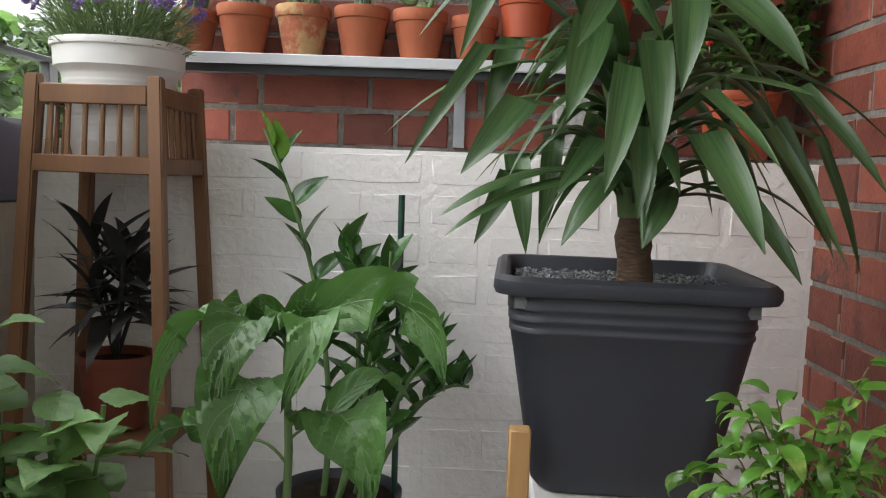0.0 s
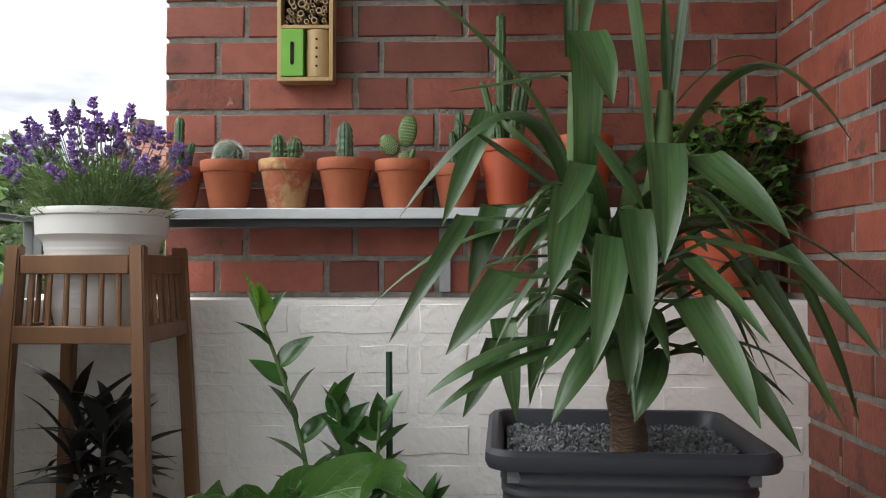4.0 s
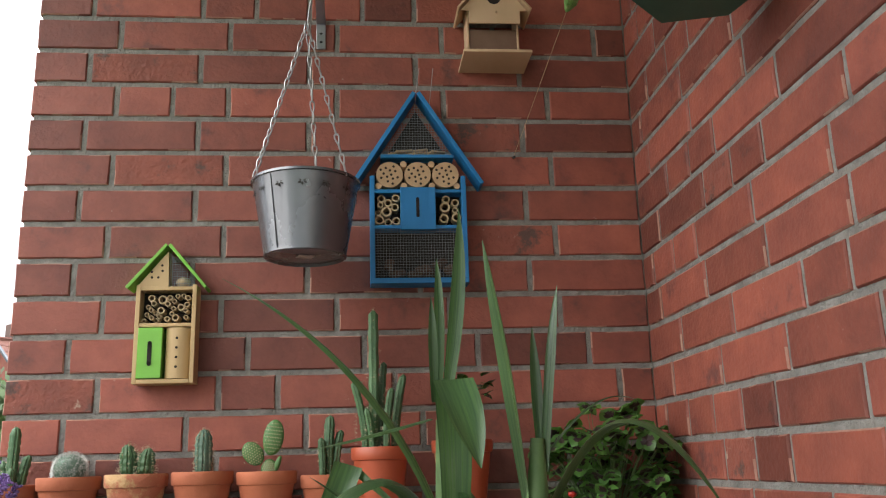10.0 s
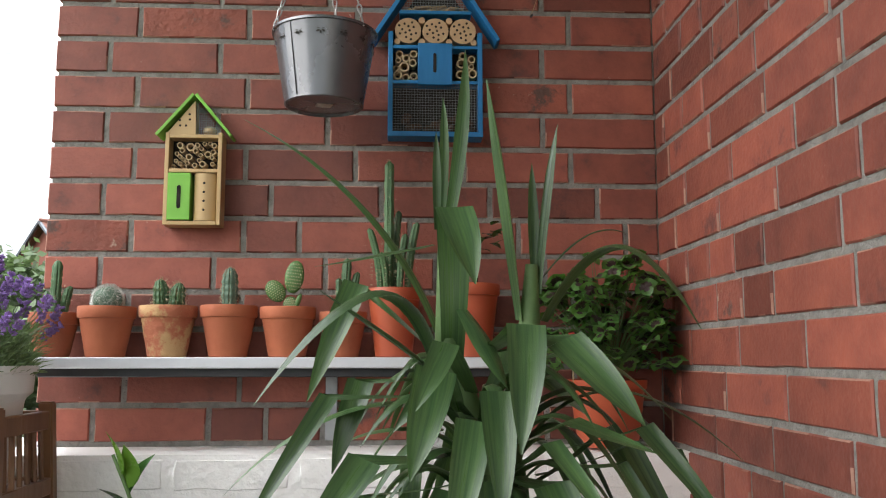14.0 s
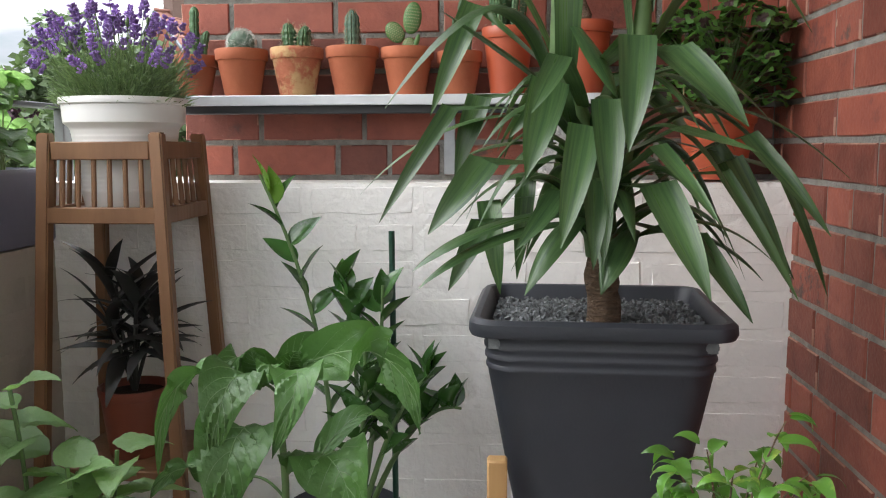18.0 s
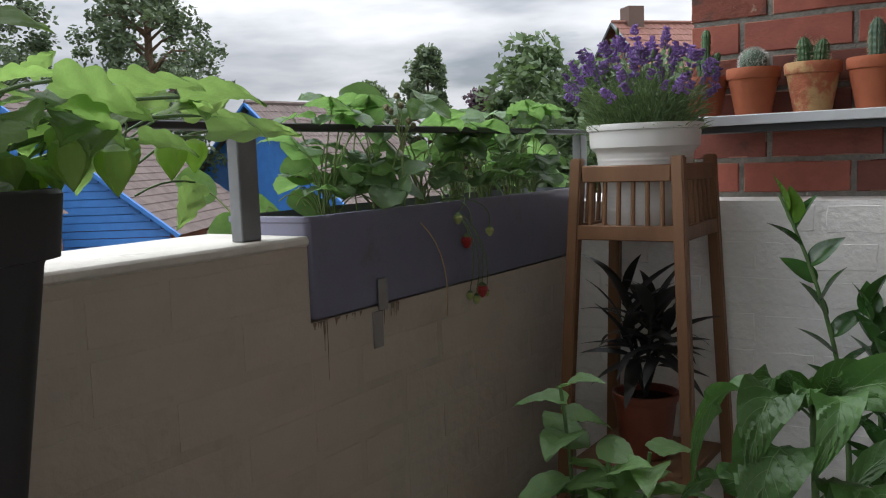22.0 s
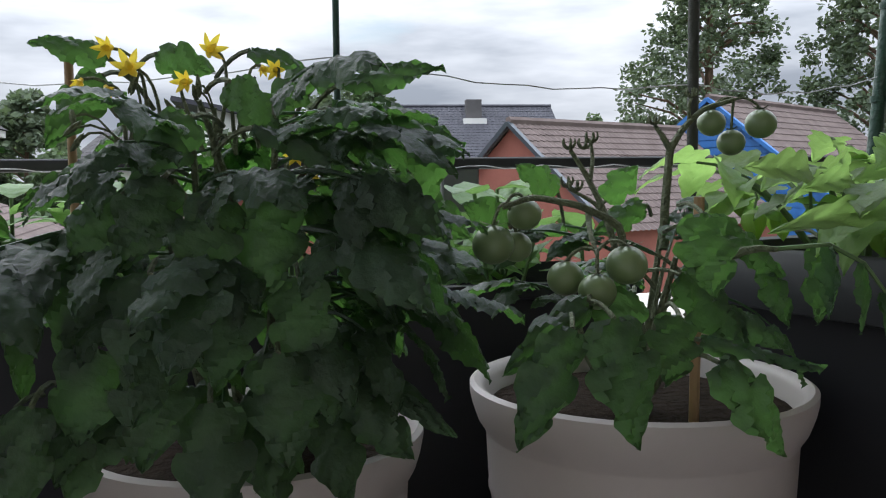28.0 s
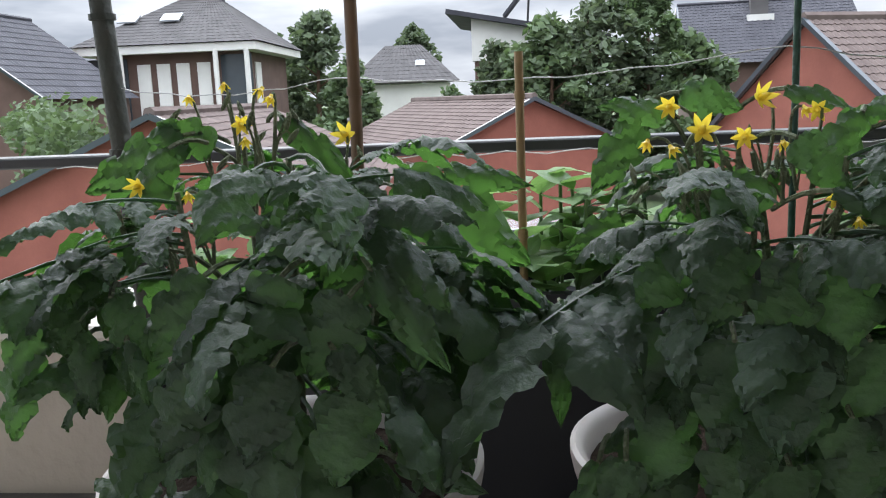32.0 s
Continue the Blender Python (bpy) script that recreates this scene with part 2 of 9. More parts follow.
# base green is darkened for the shaded house side; glow brightens backlit leaves
M_TOMATO_LEAF = mat("shaded_tomato_leaf", (0.042, 0.064, 0.048), 0.44, (0.037, 0.057, 0.043), 30, 0.28, 160, per_object=0.22, translucent=0.26, spec=0.32, glow=(4.6, 7.2, 1.5))
M_DARK_LEAF = mat("dark_purple_leaf", (0.03, 0.028, 0.026), 0.45, (0.018, 0.02, 0.018), 15, per_object=0.3)
M_BARK = mat("cane_bark", (0.16, 0.10, 0.06), 0.9, (0.07, 0.045, 0.03), 40, 0.9, 90, stretch=(1, 1, 3))
M_STEM = mat("green_stem", (0.11, 0.19, 0.06), 0.6, (0.08, 0.14, 0.05), 30)
M_IRON = mat("dark_painted_iron", (0.035, 0.037, 0.04), 0.5, (0.05, 0.05, 0.052), 20, metal=0.3)
M_CANE_GREEN = mat("green_coated_stake", (0.012, 0.06, 0.035), 0.4, (0.01, 0.045, 0.028), 30, 0.3, 120)
M_BAMBOO = mat("bamboo", (0.33, 0.22, 0.10), 0.5, (0.22, 0.14, 0.06), 12, stretch=(1, 1, 0.2))
M_DARK_CANE = mat("dark_bark_stake", (0.03, 0.035, 0.028), 0.7, (0.05, 0.05, 0.04), 25, 0.5, 60)


# ---- building tools ----
def mesh_of(name, bm, materials, smooth=True):
    me = bpy.data.meshes.new(name)
    bm.normal_update()
    bm.to_mesh(me)
    bm.free()
    for m in (materials if isinstance(materials, (list, tuple)) else [materials]):
        me.materials.append(m)
    if smooth:
        me.polygons.foreach_set("use_smooth", [True] * len(me.polygons))
        me.set_sharp_from_angle(angle=radians(38))
    return me


def part(name, bm, material, parent=None, label="", at=None):
    """One mesh object, under a thing or a part when a parent is given."""
    me = bm if isinstance(bm, bpy.types.Mesh) else mesh_of(name, bm, material)
    ob = new(name, me)
    if parent:
        ob.parent = parent
    if at is not None:
        ob.matrix_basis = at
    return tagged(ob, label)


def thing(name, label, category, at=(0, 0, 0), turn=0.0, group="", kind=""):
    ob = new(name)
    ob.empty_display_size = 0.05
    ob.matrix_basis = pose(*at, 0, 0, turn)
    return tagged(ob, label, category, group, kind)


def box(x0, x1, y0, y1, z0, z1, bevel=0.0, bm=None, segments=1):
    own = bmesh.new()
    bmesh.ops.create_cube(own, size=1.0)
    for v in own.verts:
        v.co = Vector((x0 + (v.co.x + 0.5) * (x1 - x0), y0 + (v.co.y + 0.5) * (y1 - y0), z0 + (v.co.z + 0.5) * (z1 - z0)))
    if bevel:
        bmesh.ops.bevel(own, geom=own.edges[:], offset=bevel, segments=segments, affect="EDGES", profile=0.6)
    return join(bm, own)


def join(bm, own, m=None):
    """Adds own to bm (moved by m) and frees it; returns bm, or own when there is none."""
    if m is not None:
        own.transform(m)
    if bm is None:
        return own
    me = bpy.data.meshes.new("tmp")
    own.to_mesh(me)
    own.free()
    bm.from_mesh(me)
    bpy.data.meshes.remove(me)
    return bm


def lathe(profile, seg=32, bm=None, m=None, wobble=None):
    own = bmesh.new()
    rings = []
    for r, z in profile:
        if r < 1e-5:
            rings.append([own.verts.new((0, 0, z))])
        else:
            rings.append([own.verts.new((r * math.cos(2 * math.pi * k / seg), r * math.sin(2 * math.pi * k / seg), z)) for k in range(seg)])
    for a, b in zip(rings, rings[1:]):
        for k in range(seg):
            j = (k + 1) % seg
            if len(a) == 1 and len(b) == 1:
                continue
            if len(a) == 1:
                own.faces.new((a[0], b[j], b[k]))
            elif len(b) == 1:
                own.faces.new((a[k], a[j], b[0]))
            else:
                own.faces.new((a[k], a[j], b[j], b[k]))
    bmesh.ops.recalc_face_normals(own, faces=own.faces[:])
    return join(bm, own, m)


def tube(points, radius, seg=8, bm=None, cap=True):
    """A round bar through points; radius is one number or one per point."""
    pts = [Vector(p) for p in points]
    rad = [radius] * len(pts) if isinstance(radius, (int, float)) else list(radius)
    own = bmesh.new()
    rings = []
    side = None
    for i, p in enumerate(pts):
        d = (pts[min(i + 1, len(pts) - 1)] - pts[max(i - 1, 0)]).normalized()
        if side is None:
            side = d.orthogonal().normalized()
        side = (side - d * side.dot(d)).normalized()
        up = d.cross(side)
        rings.append([own.verts.new(p + (side * math.cos(2 * math.pi * k / seg) + up * math.sin(2 * math.pi * k / seg)) * rad[i]) for k in range(seg)])
    for a, b in zip(rings, rings[1:]):
        for k in range(seg):
            own.faces.new((a[k], a[(k + 1) % seg], b[(k + 1) % seg], b[k]))
    if cap:
        own.faces.new(rings[0][::-1])
        own.faces.new(rings[-1])
    return join(bm, own)


def arc(a, b, sag, n=8):
    """Points from a to b, bowed by the vector sag at the middle."""
    a, b, sag = Vector(a), Vector(b), Vector(sag)
    return [a.lerp(b, k / n) + sag * (4 * (k / n) * (1 - k / n)) for k in range(n + 1)]


def ball(r, at=(0, 0, 0), squash=1.0, bm=None, seg=12, rings=8):
    own = bmesh.new()
    bmesh.ops.create_uvsphere(own, u_segments=seg, v_segments=rings, radius=r)
    return join(bm, own, Matrix.Translation(at) @ Matrix.Diagonal((1, 1, squash, 1)))


def blade(length, width, droop=0.6, fold=0.25, shape="sword", steps=10, across=4, ruffle=0.0, twist=0.0, lobes=0, seed=0, thick=0.0, stalk=0.0, tipsag=0.0, quilt=0.0, veins=7):
    """A leaf that grows along +x from its base, its face up; droop bends it down along its length."""
    rnd = random.Random(seed)
    own = bmesh.new()
    rows = []
    x = z = 0.0
    ph = rnd.random() * 6.28
    for i in range(steps + 1):
        s = i / steps
        bend = droop * s ** 1.3 + tipsag * max(0.0, s - 0.6) * 2.5
        if i:
            x += length / steps * math.cos(bend)
            z -= length / steps * math.sin(bend)
        if shape == "sword":
            w = width * (0.62 + 0.38 * math.sin(min(1.0, s * 2.1) * math.pi / 2)) * (1 - max(0.0, (s - 0.42) / 0.58) ** 1.9)
        elif shape == "heart":
            w = width * (math.sin(math.pi * min(1.0, 0.12 + s * 0.88) ** 0.62)) ** 0.8
        elif shape == "round":
            w = width * math.sqrt(max(0.0, 1 - (2 * s - 1) ** 2)) * (0.96 + 0.1 * s)
        elif shape == "spoon":
            w = width * max(0.06, math.sin(math.pi * s ** 1.25))
        else:
            w = width * math.sin(math.pi * s ** 0.72) ** 0.9
        if i == steps:
            w = 0.0
        if stalk and s < stalk:
            w = width * 0.05
        if lobes:
            w *= 0.80 + 0.28 * abs(math.sin(s * math.pi * lobes + 0.4))
        w = max(w, width * 0.015)
        row = []
        for k in range(across + 1):
            u = 2 * k / across - 1
            lift = abs(u) * w * 0.5 * fold
            wave = ruffle * width * math.sin(ph + s * 9 + u * 2.4) * abs(u) + ruffle * 0.6 * width * math.sin(s * 21 + 5 * abs(u) + ph)
            wave += quilt * width * (abs(math.sin(math.pi * (s * veins - abs(u) * 2.0))) - 0.5) * min(1.0, abs(u) * 2.5 + 0.15) * (1 - 0.5 * abs(u))
            co = Vector((x - abs(u) * 0.04 * width, u * w * 0.5, z + (lift + wave) * math.cos(bend)))
            if twist:
                co.rotate(Euler((twist * s, 0, 0)))
            row.append(own.verts.new(co))
        rows.append(row)
    for a, b in zip(rows, rows[1:]):
        for k in range(across):
            own.faces.new((a[k], b[k], b[k + 1], a[k + 1]))
    return own


def grow(at, azimuth, pitch, roll=0.0, size=1.0):
    """The pose of a leaf based at a point, that leaves it at an azimuth (0: +x) and pitch, in degrees."""
    return Matrix.Translation(at) @ Euler((0, 0, radians(azimuth))).to_matrix().to_4x4() @ Euler((radians(roll), radians(-pitch), 0)).to_matrix().to_4x4() @ Matrix.Scale(size, 4)


# ---- the setting: walls, floor, ceiling ----
WALL_Y, RIGHT_X, WHITE_Y, PARAPET_X = 2.325, 1.442, 2.165, -0.2
LEFT_X, PILLAR_Y, LEDGE, COURSE, SOFFIT = 0.055, 1.326, 0.88, 0.08333, 2.90
JOINT = 0.012


def structure(name, bm, material, label, category):
    return tagged(part(name, bm, material), label, category, kind="structure")


# the floor is out of view; its grey is raised to reflect light upwards
floor = structure("floor", box(-0.24, 1.75, -2.6, 2.17, -0.18, 0.0), mat("grey_bounce_floor", (0.50, 0.485, 0.46), 0.9, None, 6, 0.4, 40), "unseen balcony floor, light grey to bounce light", "floor")
# unseen soffit; its overhang and dark grey are chosen to shade the upper wall
ceiling = structure("ceiling", box(-0.02, 1.9, -2.75, 2.56, SOFFIT, SOFFIT + 0.2, 0, box(-0.36, -0.02, -2.75, 2.32, SOFFIT, SOFFIT + 0.2)), mat("shading_soffit", (0.36, 0.35, 0.335), 0.9, None, 3, 0.2, 30), "unseen underside of the balcony above, dark grey for shade", "ceiling")
wall_north = structure("wall_north", box(LEFT_X + 0.006, 1.70, WALL_Y + 0.0045, WALL_Y + 0.24, LEDGE - 0.02, SOFFIT), M_MORTAR, "red brick wall with grey recessed joints", "brick wall")
wall_low = structure("wall_low", box(-0.42, 1.70, WHITE_Y + 0.0006, WALL_Y + 0.24, -0.18, LEDGE - 0.006), M_WHITE_BRICK, "white painted brick plinth wall", "brick wall")
wall_east = structure("wall_east", box(RIGHT_X + 0.0045, 1.70, PILLAR_Y + 0.006, 2.4, -0.18, SOFFIT), M_MORTAR, "red brick side wall with grey joints", "brick wall")
# unseen house wall, its pale tone assumed to bounce fill light on the plants
wall_house = structure("wall_house", box(1.62, 1.80, -2.6, 0.45, -0.18, SOFFIT), mat("bounce_wall_pale", (0.72, 0.66, 0.60), 0.85, (0.64, 0.59, 0.54), 5, 0.3, 45), "unseen house wall beside the balcony door, pale to bounce light", "wall")
parapet_south = structure("parapet_south", box(PARAPET_X, 1.80, -2.75, -2.6, -0.18, LEDGE - 0.004), M_CREAM, "cream painted parapet closing the balcony", "parapet")
parapet = structure("parapet", box(-0.42, PARAPET_X, -2.75, 1.172, -0.18, LEDGE - 0.016), M_CREAM, "cream painted masonry parapet with rust streaks", "parapet")
part("coping", box(-0.425, PARAPET_X + 0.004, -2.75, 1.176, LEDGE - 0.018, LEDGE - 0.002, 0.004), M_CAP, parapet, "weathered off-white mortar coping")
parapet_low = structure("parapet_low", box(-0.42, PARAPET_X - 0.003, 1.172, WHITE_Y + 0.004, -0.18, 0.738), M_CREAM, "lowered cream parapet under the planter trough", "parapet")
door_1 = structure("door_1", box(1.562, 1.60, 0.47, PILLAR_Y - 0.012, 0.02, 2.3), mat("door_glass_dark", (0.03, 0.035, 0.04), 0.08, (0.03, 0.035, 0.04)), "white framed glazed balcony door", "door")
M_UPVC = mat("white_upvc", (0.78, 0.79, 0.80), 0.3, (0.74, 0.75, 0.76), 4)
for nm, y0, y1, z0, z1 in (("frame_post", PILLAR_Y - 0.075, PILLAR_Y - 0.004, 0.0, 2.4), ("frame_post", 0.45, 0.52, 0.0, 2.4), ("frame_head", 0.52, PILLAR_Y - 0.075, 2.3, 2.4), ("frame_sill", 0.52, PILLAR_Y - 0.075, 0.0, 0.06)):
    part(nm, box(1.535, 1.605, y0, y1, z0, z1, 0.004), M_UPVC, door_1)
    if nm == "frame_post":
        part("frame_step", box(1.522, 1.536, y0 + 0.012, y1 - 0.02, z0, z1, 0.003), M_UPVC, door_1)

# brick meshes: one proud front face with worn, chamfered edges
BRICKS = {}
M_ARRIS = mat("chipped_brick_edge", (0.42, 0.24, 0.18), 0.9, (0.30, 0.13, 0.09), 40)
CHIPPED = (M_BRICK, M_BRICK_BURNT)


def brick_mesh(length, material, seed, wear=1.0):
    key = (round(length, 3), material.name, seed)
    if key in BRICKS:
        return BRICKS[key]
    rnd = random.Random(seed * 77 + int(length * 1000))
    h, d, c = COURSE - JOINT, 0.03, 0.0035 * wear
    own = bmesh.new()

    def jig():
        return rnd.uniform(-0.0012, 0.0012) * wear
    n = 4
    back, mid, front = [], [], []
    for (u, w) in [(i / n, 0) for i in range(n)] + [(1, i / 2) for i in range(2)] + [(1 - i / n, 1) for i in range(n)] + [(0, 1 - i / 2) for i in range(2)]:
        x, z = u * length, w * h
        back.append(own.verts.new((x, d, z)))
        jx, jz = jig(), jig()
        mid.append(own.verts.new((x + jx, c + abs(jig()), z + jz)))
        front.append(own.verts.new((x + jx + (c if u == 0 else -c if u == 1 else 0), jig() * 0.5, z + jz + (c if w == 0 else -c if w == 1 else 0))))
    k = len(back)
    for i in range(k):
        j = (i + 1) % k
        own.faces.new((back[i], back[j], mid[j], mid[i]))
        edge = own.faces.new((mid[i], mid[j], front[j], front[i]))
        edge.material_index = 1 if material in CHIPPED and rnd.random() < 0.3 else 0
    own.faces.new(front)
    BRICKS[key] = mesh_of("brick", own, [material, M_ARRIS] if material in CHIPPED else material)
    return BRICKS[key]


def lay_course(wall, start, end, z, first, seed, material, place, wear=1.0, headers=0.13, bond=None):
    """One course of whole bricks and headers from start to end along a wall; bond names the first pieces (S, H), then whole bricks."""
    rnd = random.Random(seed)
    at, length, queue = start, first, []
    while at < end - 0.02:
        length = min(length, end - at)
        if end - at - length < 0.05:
            length = end - at
        ob = new("brick", brick_mesh(round(length - JOINT if at + length < end - 0.001 else length - 0.001, 3), M_BRICK_BURNT if material is M_BRICK and (at * 37.3 + z * 53.7) % 1.0 < 0.06 else material, rnd.randrange(5), wear))
        ob.matrix_basis = place(at, z)
        ob.parent = wall
        at += length
        if bond is not None:
            length = 0.125 if bond[:1] == "H" else 0.25
            bond = bond[1:]
        elif queue:
            length = queue.pop()
        elif rnd.random() < headers:
            length, queue = 0.125, [0.125]
        else:
            length = 0.25


# ---- plant stand in the corner ----
def plant_stand():
    st = thing("plant_stand", "tall brown wooden plant stand with slatted sides", "plant stand", (0.046, 2.013, 0), 0)
    top, foot, h = 0.111, 0.155, 0.982
    for sx in (-1, 1):
        for sy in (-1, 1):
            own = bmesh.new()
            bmesh.ops.create_cube(own, size=1.0)
            for v in own.verts:
                s = v.co.z + 0.5
                r = foot + (top - foot) * s
                v.co = Vector((sx * r + v.co.x * 0.026, sy * r + v.co.y * 0.026, s * h))
            bmesh.ops.bevel(own, geom=own.edges[:], offset=0.003, segments=2, affect="EDGES")
            part("leg", own, M_WOOD, st)
    for side in range(4):
        turn = pose(0, 0, 0, 0, 0, 90 * side)
        r0, r1 = 0.114, 0.1205
        part("top_rail", box(-r0 + 0.016, r0 - 0.016, -r0 - 0.008, -r0 + 0.008, 0.930, 0.965, 0.002), M_WOOD, st, at=turn)
        part("lower_rail", box(-r1 + 0.012, r1 - 0.012, -r1 - 0.008, -r1 + 0.008, 0.806, 0.838, 0.002), M_WOOD, st, at=turn)
        for k in range(6):
            x = -0.078 + k * 0.0312
            part("slat", tube([(x * 1.03, -r1, 0.83), (x, -r0, 0.93)], 0.0052, 8), M_WOOD, st, at=turn)
    part("upper_board", box(-0.112, 0.112, -0.112, 0.112, 0.822, 0.832, 0.002), M_WOOD, st)
    part("lower_board", box(-0.130, 0.130, -0.130, 0.130, 0.288, 0.310, 0.003), M_WOOD, st)
    return st


plant_stand()


# ---- shelf on the brick wall ----
def wall_shelf():
    sh = thing("wall_shelf", "white lacquered metal shelf on the brick wall", "shelf", (0.09, 0, 1.045))
    part("board", box(0.0, 0.98, 2.196, 2.323, 0.004, 0.022, 0.002), M_ALU, sh)
    part("front_edge", box(0.0, 0.98, 2.187, 2.197, 0.0, 0.023, 0.002), M_ALU, sh)
    part("under_beam", box(0.01, 0.97, 2.205, 2.225, -0.018, 0.002, 0.002), M_IRON, sh, "dark steel stiffening beam")
    for x in (0.592,):
        part("bracket", box(x, x + 0.026, 2.312, 2.3235, -0.158, 0.0, 0.001), M_STEEL, sh, "grey metal wall bracket")
    return sh


wall_shelf()


# ---- big anthracite planter ----
def rounded_square(half_x, half_y, radius, n=6):
    pts = []
    for cx, cy, a0 in ((1, 1, 0), (-1, 1, 90), (-1, -1, 180), (1, -1, 270)):
        for k in range(n + 1):
            a = radians(a0 + 90 * k / n)
            pts.append((cx * (half_x - radius) + radius * math.cos(a), cy * (half_y - radius) + radius * math.sin(a)))
    return pts


def square_pot(profile, n=6, bm=None):
    """A pot of rounded square plan; profile rows are half width, half depth, corner radius, height."""
    own = bmesh.new()
    rings = [[own.verts.new((x, y, z)) for x, y in rounded_square(hx, hy, r, n)] for hx, hy, r, z in profile]
    for a, b in zip(rings, rings[1:]):
        k = len(a)
        for i in range(k):
            own.faces.new((a[i], a[(i + 1) % k], b[(i + 1) % k], b[i]))
    own.faces.new(rings[0][::-1])
    own.faces.new(rings[-1])
    bmesh.ops.recalc_face_normals(own, faces=own.faces[:])
    return join(bm, own)


PLANTER = (0.985, 1.768, 0.345)


def big_planter():
    pl = thing("yucca_planter", "large square anthracite plastic planter with a rolled rim", "planter", PLANTER, -2.5)
    h = 0.345
    prof = [(0.140, 0.140, 0.05, 0.0), (0.150, 0.150, 0.055, 0.012)]
    for z, w in ((0.05, 0.158), (0.12, 0.170), (0.20, 0.184), (0.262, 0.195), (0.265, 0.1975), (0.270, 0.1975), (0.273, 0.196), (0.280, 0.197), (0.283, 0.1995), (0.288, 0.1995), (0.291, 0.198), (0.298, 0.1985), (0.301, 0.201), (0.306, 0.201), (0.309, 0.1995), (0.322, 0.2005)):
        prof.append((w, w, 0.06, z))
    prof += [(0.205, 0.205, 0.035, 0.324), (0.221, 0.221, 0.045, 0.326), (0.225, 0.225, 0.047, 0.334), (0.224, 0.224, 0.047, 0.348), (0.216, 0.216, 0.043, 0.355), (0.206, 0.206, 0.038, 0.354), (0.200, 0.200, 0.035, 0.345), (0.194, 0.194, 0.033, 0.32), (0.190, 0.190, 0.033, 0.30)]
    prof = [(a * 0.93, b * 0.86, c * 0.93, z * 0.957) for a, b, c, z in prof]
    part("pot_wall", square_pot(prof), M_ANTHRACITE, pl)
    rnd = random.Random(5)
    own = bmesh.new()
    for k in range(2600):
        x, y = rnd.uniform(-0.175, 0.175), rnd.uniform(-0.162, 0.162)
        s = rnd.uniform(0.003, 0.0062)
        c = bmesh.new()
        bmesh.ops.create_cube(c, size=1.0)
        for v in c.verts:
            v.co = Vector((v.co.x * s * rnd.uniform(0.7, 1.5), v.co.y * s * rnd.uniform(0.7, 1.5), v.co.z * s * rnd.uniform(0.6, 1.1)))
        c.transform(Matrix.Translation((x, y, 0.310 + rnd.uniform(0, 0.006))) @ Euler((rnd.random() * 6, rnd.random() * 6, rnd.random() * 6)).to_matrix().to_4x4())
        vs = [own.verts.new(v.co) for v in c.verts]
        c.verts.index_update()
        for f in c.faces:
            own.faces.new([vs[v.index] for v in f.verts])
        c.free()
    tagged(part("gravel", own, M_GRAVEL, pl, "loose grey stone chippings"), kind="stuff")
    part("gravel_bed", box(-0.177, 0.177, -0.164, 0.164, 0.29, 0.309), M_GRAVEL, pl)
    return pl


planter = big_planter()
crate = thing("support_crate", "white crate with a pine batten under the planter", "crate", (0.99, 1.745, 0))
part("crate_box", box(-0.15, 0.16, -0.15, 0.15, 0.0, 0.343, 0.006), M_WHITE_PLASTIC, crate)
part("batten", box(-0.190, -0.158, -0.165, -0.135, 0.0, 0.462, 0.003), mat("raw_pine", (0.5, 0.30, 0.12), 0.6, (0.38, 0.2, 0.08), 9, stretch=(4, 4, 0.3)), crate, "raw pine batten")


# ---- yucca in the big planter ----
YUCCA = Vector((0.99, 1.715, 0.660))
yucca = thing("yucca", "tall yucca with long arching dark green leaves", "yucca plant", tuple(YUCCA))


def ribbon(base, over, tip, width, shape="sword", steps=16, fold=0.35, face=None, seed=0, ruffle=0.01):
    """A leaf that runs along a curve from its base, over a crest, to its tip."""
    rnd = random.Random(seed)
    p0, p2 = Vector(base), Vector(tip)
    p1 = Vector(over) * 2 - (p0 + p2) / 2
    own, rows = bmesh.new(), []
    out = (p2 - p0)
    side0 = Vector((-out.y, out.x, 0))
    if side0.length < 0.05:
        side0 = Vector((1, 0.15, 0))
    side0.normalize()
    if face is not None:
        side0 = Vector(face).normalized()
    ph = rnd.random() * 6
    for i in range(steps + 1):
        s = i / steps
        p = p0 * (1 - s) ** 2 + p1 * 2 * s * (1 - s) + p2 * s * s
        d = ((p1 - p0) * (1 - s) + (p2 - p1) * s).normalized()
        side = (side0 - d * side0.dot(d)).normalized()
        up = side.cross(d)
        w = width * (0.6 + 0.4 * math.sin(min(1.0, s * 2.2) * math.pi / 2)) * (1 - max(0.0, (s - 0.45) / 0.55) ** 2.0)
        w = max(w, width * 0.02)
        row = []
        for k in range(5):
            u = k / 2 - 1
            row.append(own.verts.new(p + side * (u * w * 0.5) + up * (abs(u) ** 1.5 * w * fold * 0.5 + ruffle * width * math.sin(ph + s * 8 + u))))
        rows.append(row)
    strip(own, rows)
    return own


def strip(own, rows):
    """Joins the rows of a leaf and lays its texture along it."""
    uv = own.loops.layers.uv.new("UVMap")
    for i, (a, b) in enumerate(zip(rows, rows[1:])):
        for k in range(len(a) - 1):
            f = own.faces.new((a[k], b[k], b[k + 1], a[k + 1]))
            for loop, (du, dv) in zip(f.loops, ((k, i), (k, i + 1), (k + 1, i + 1), (k + 1, i))):
                loop[uv].uv = (du, dv)


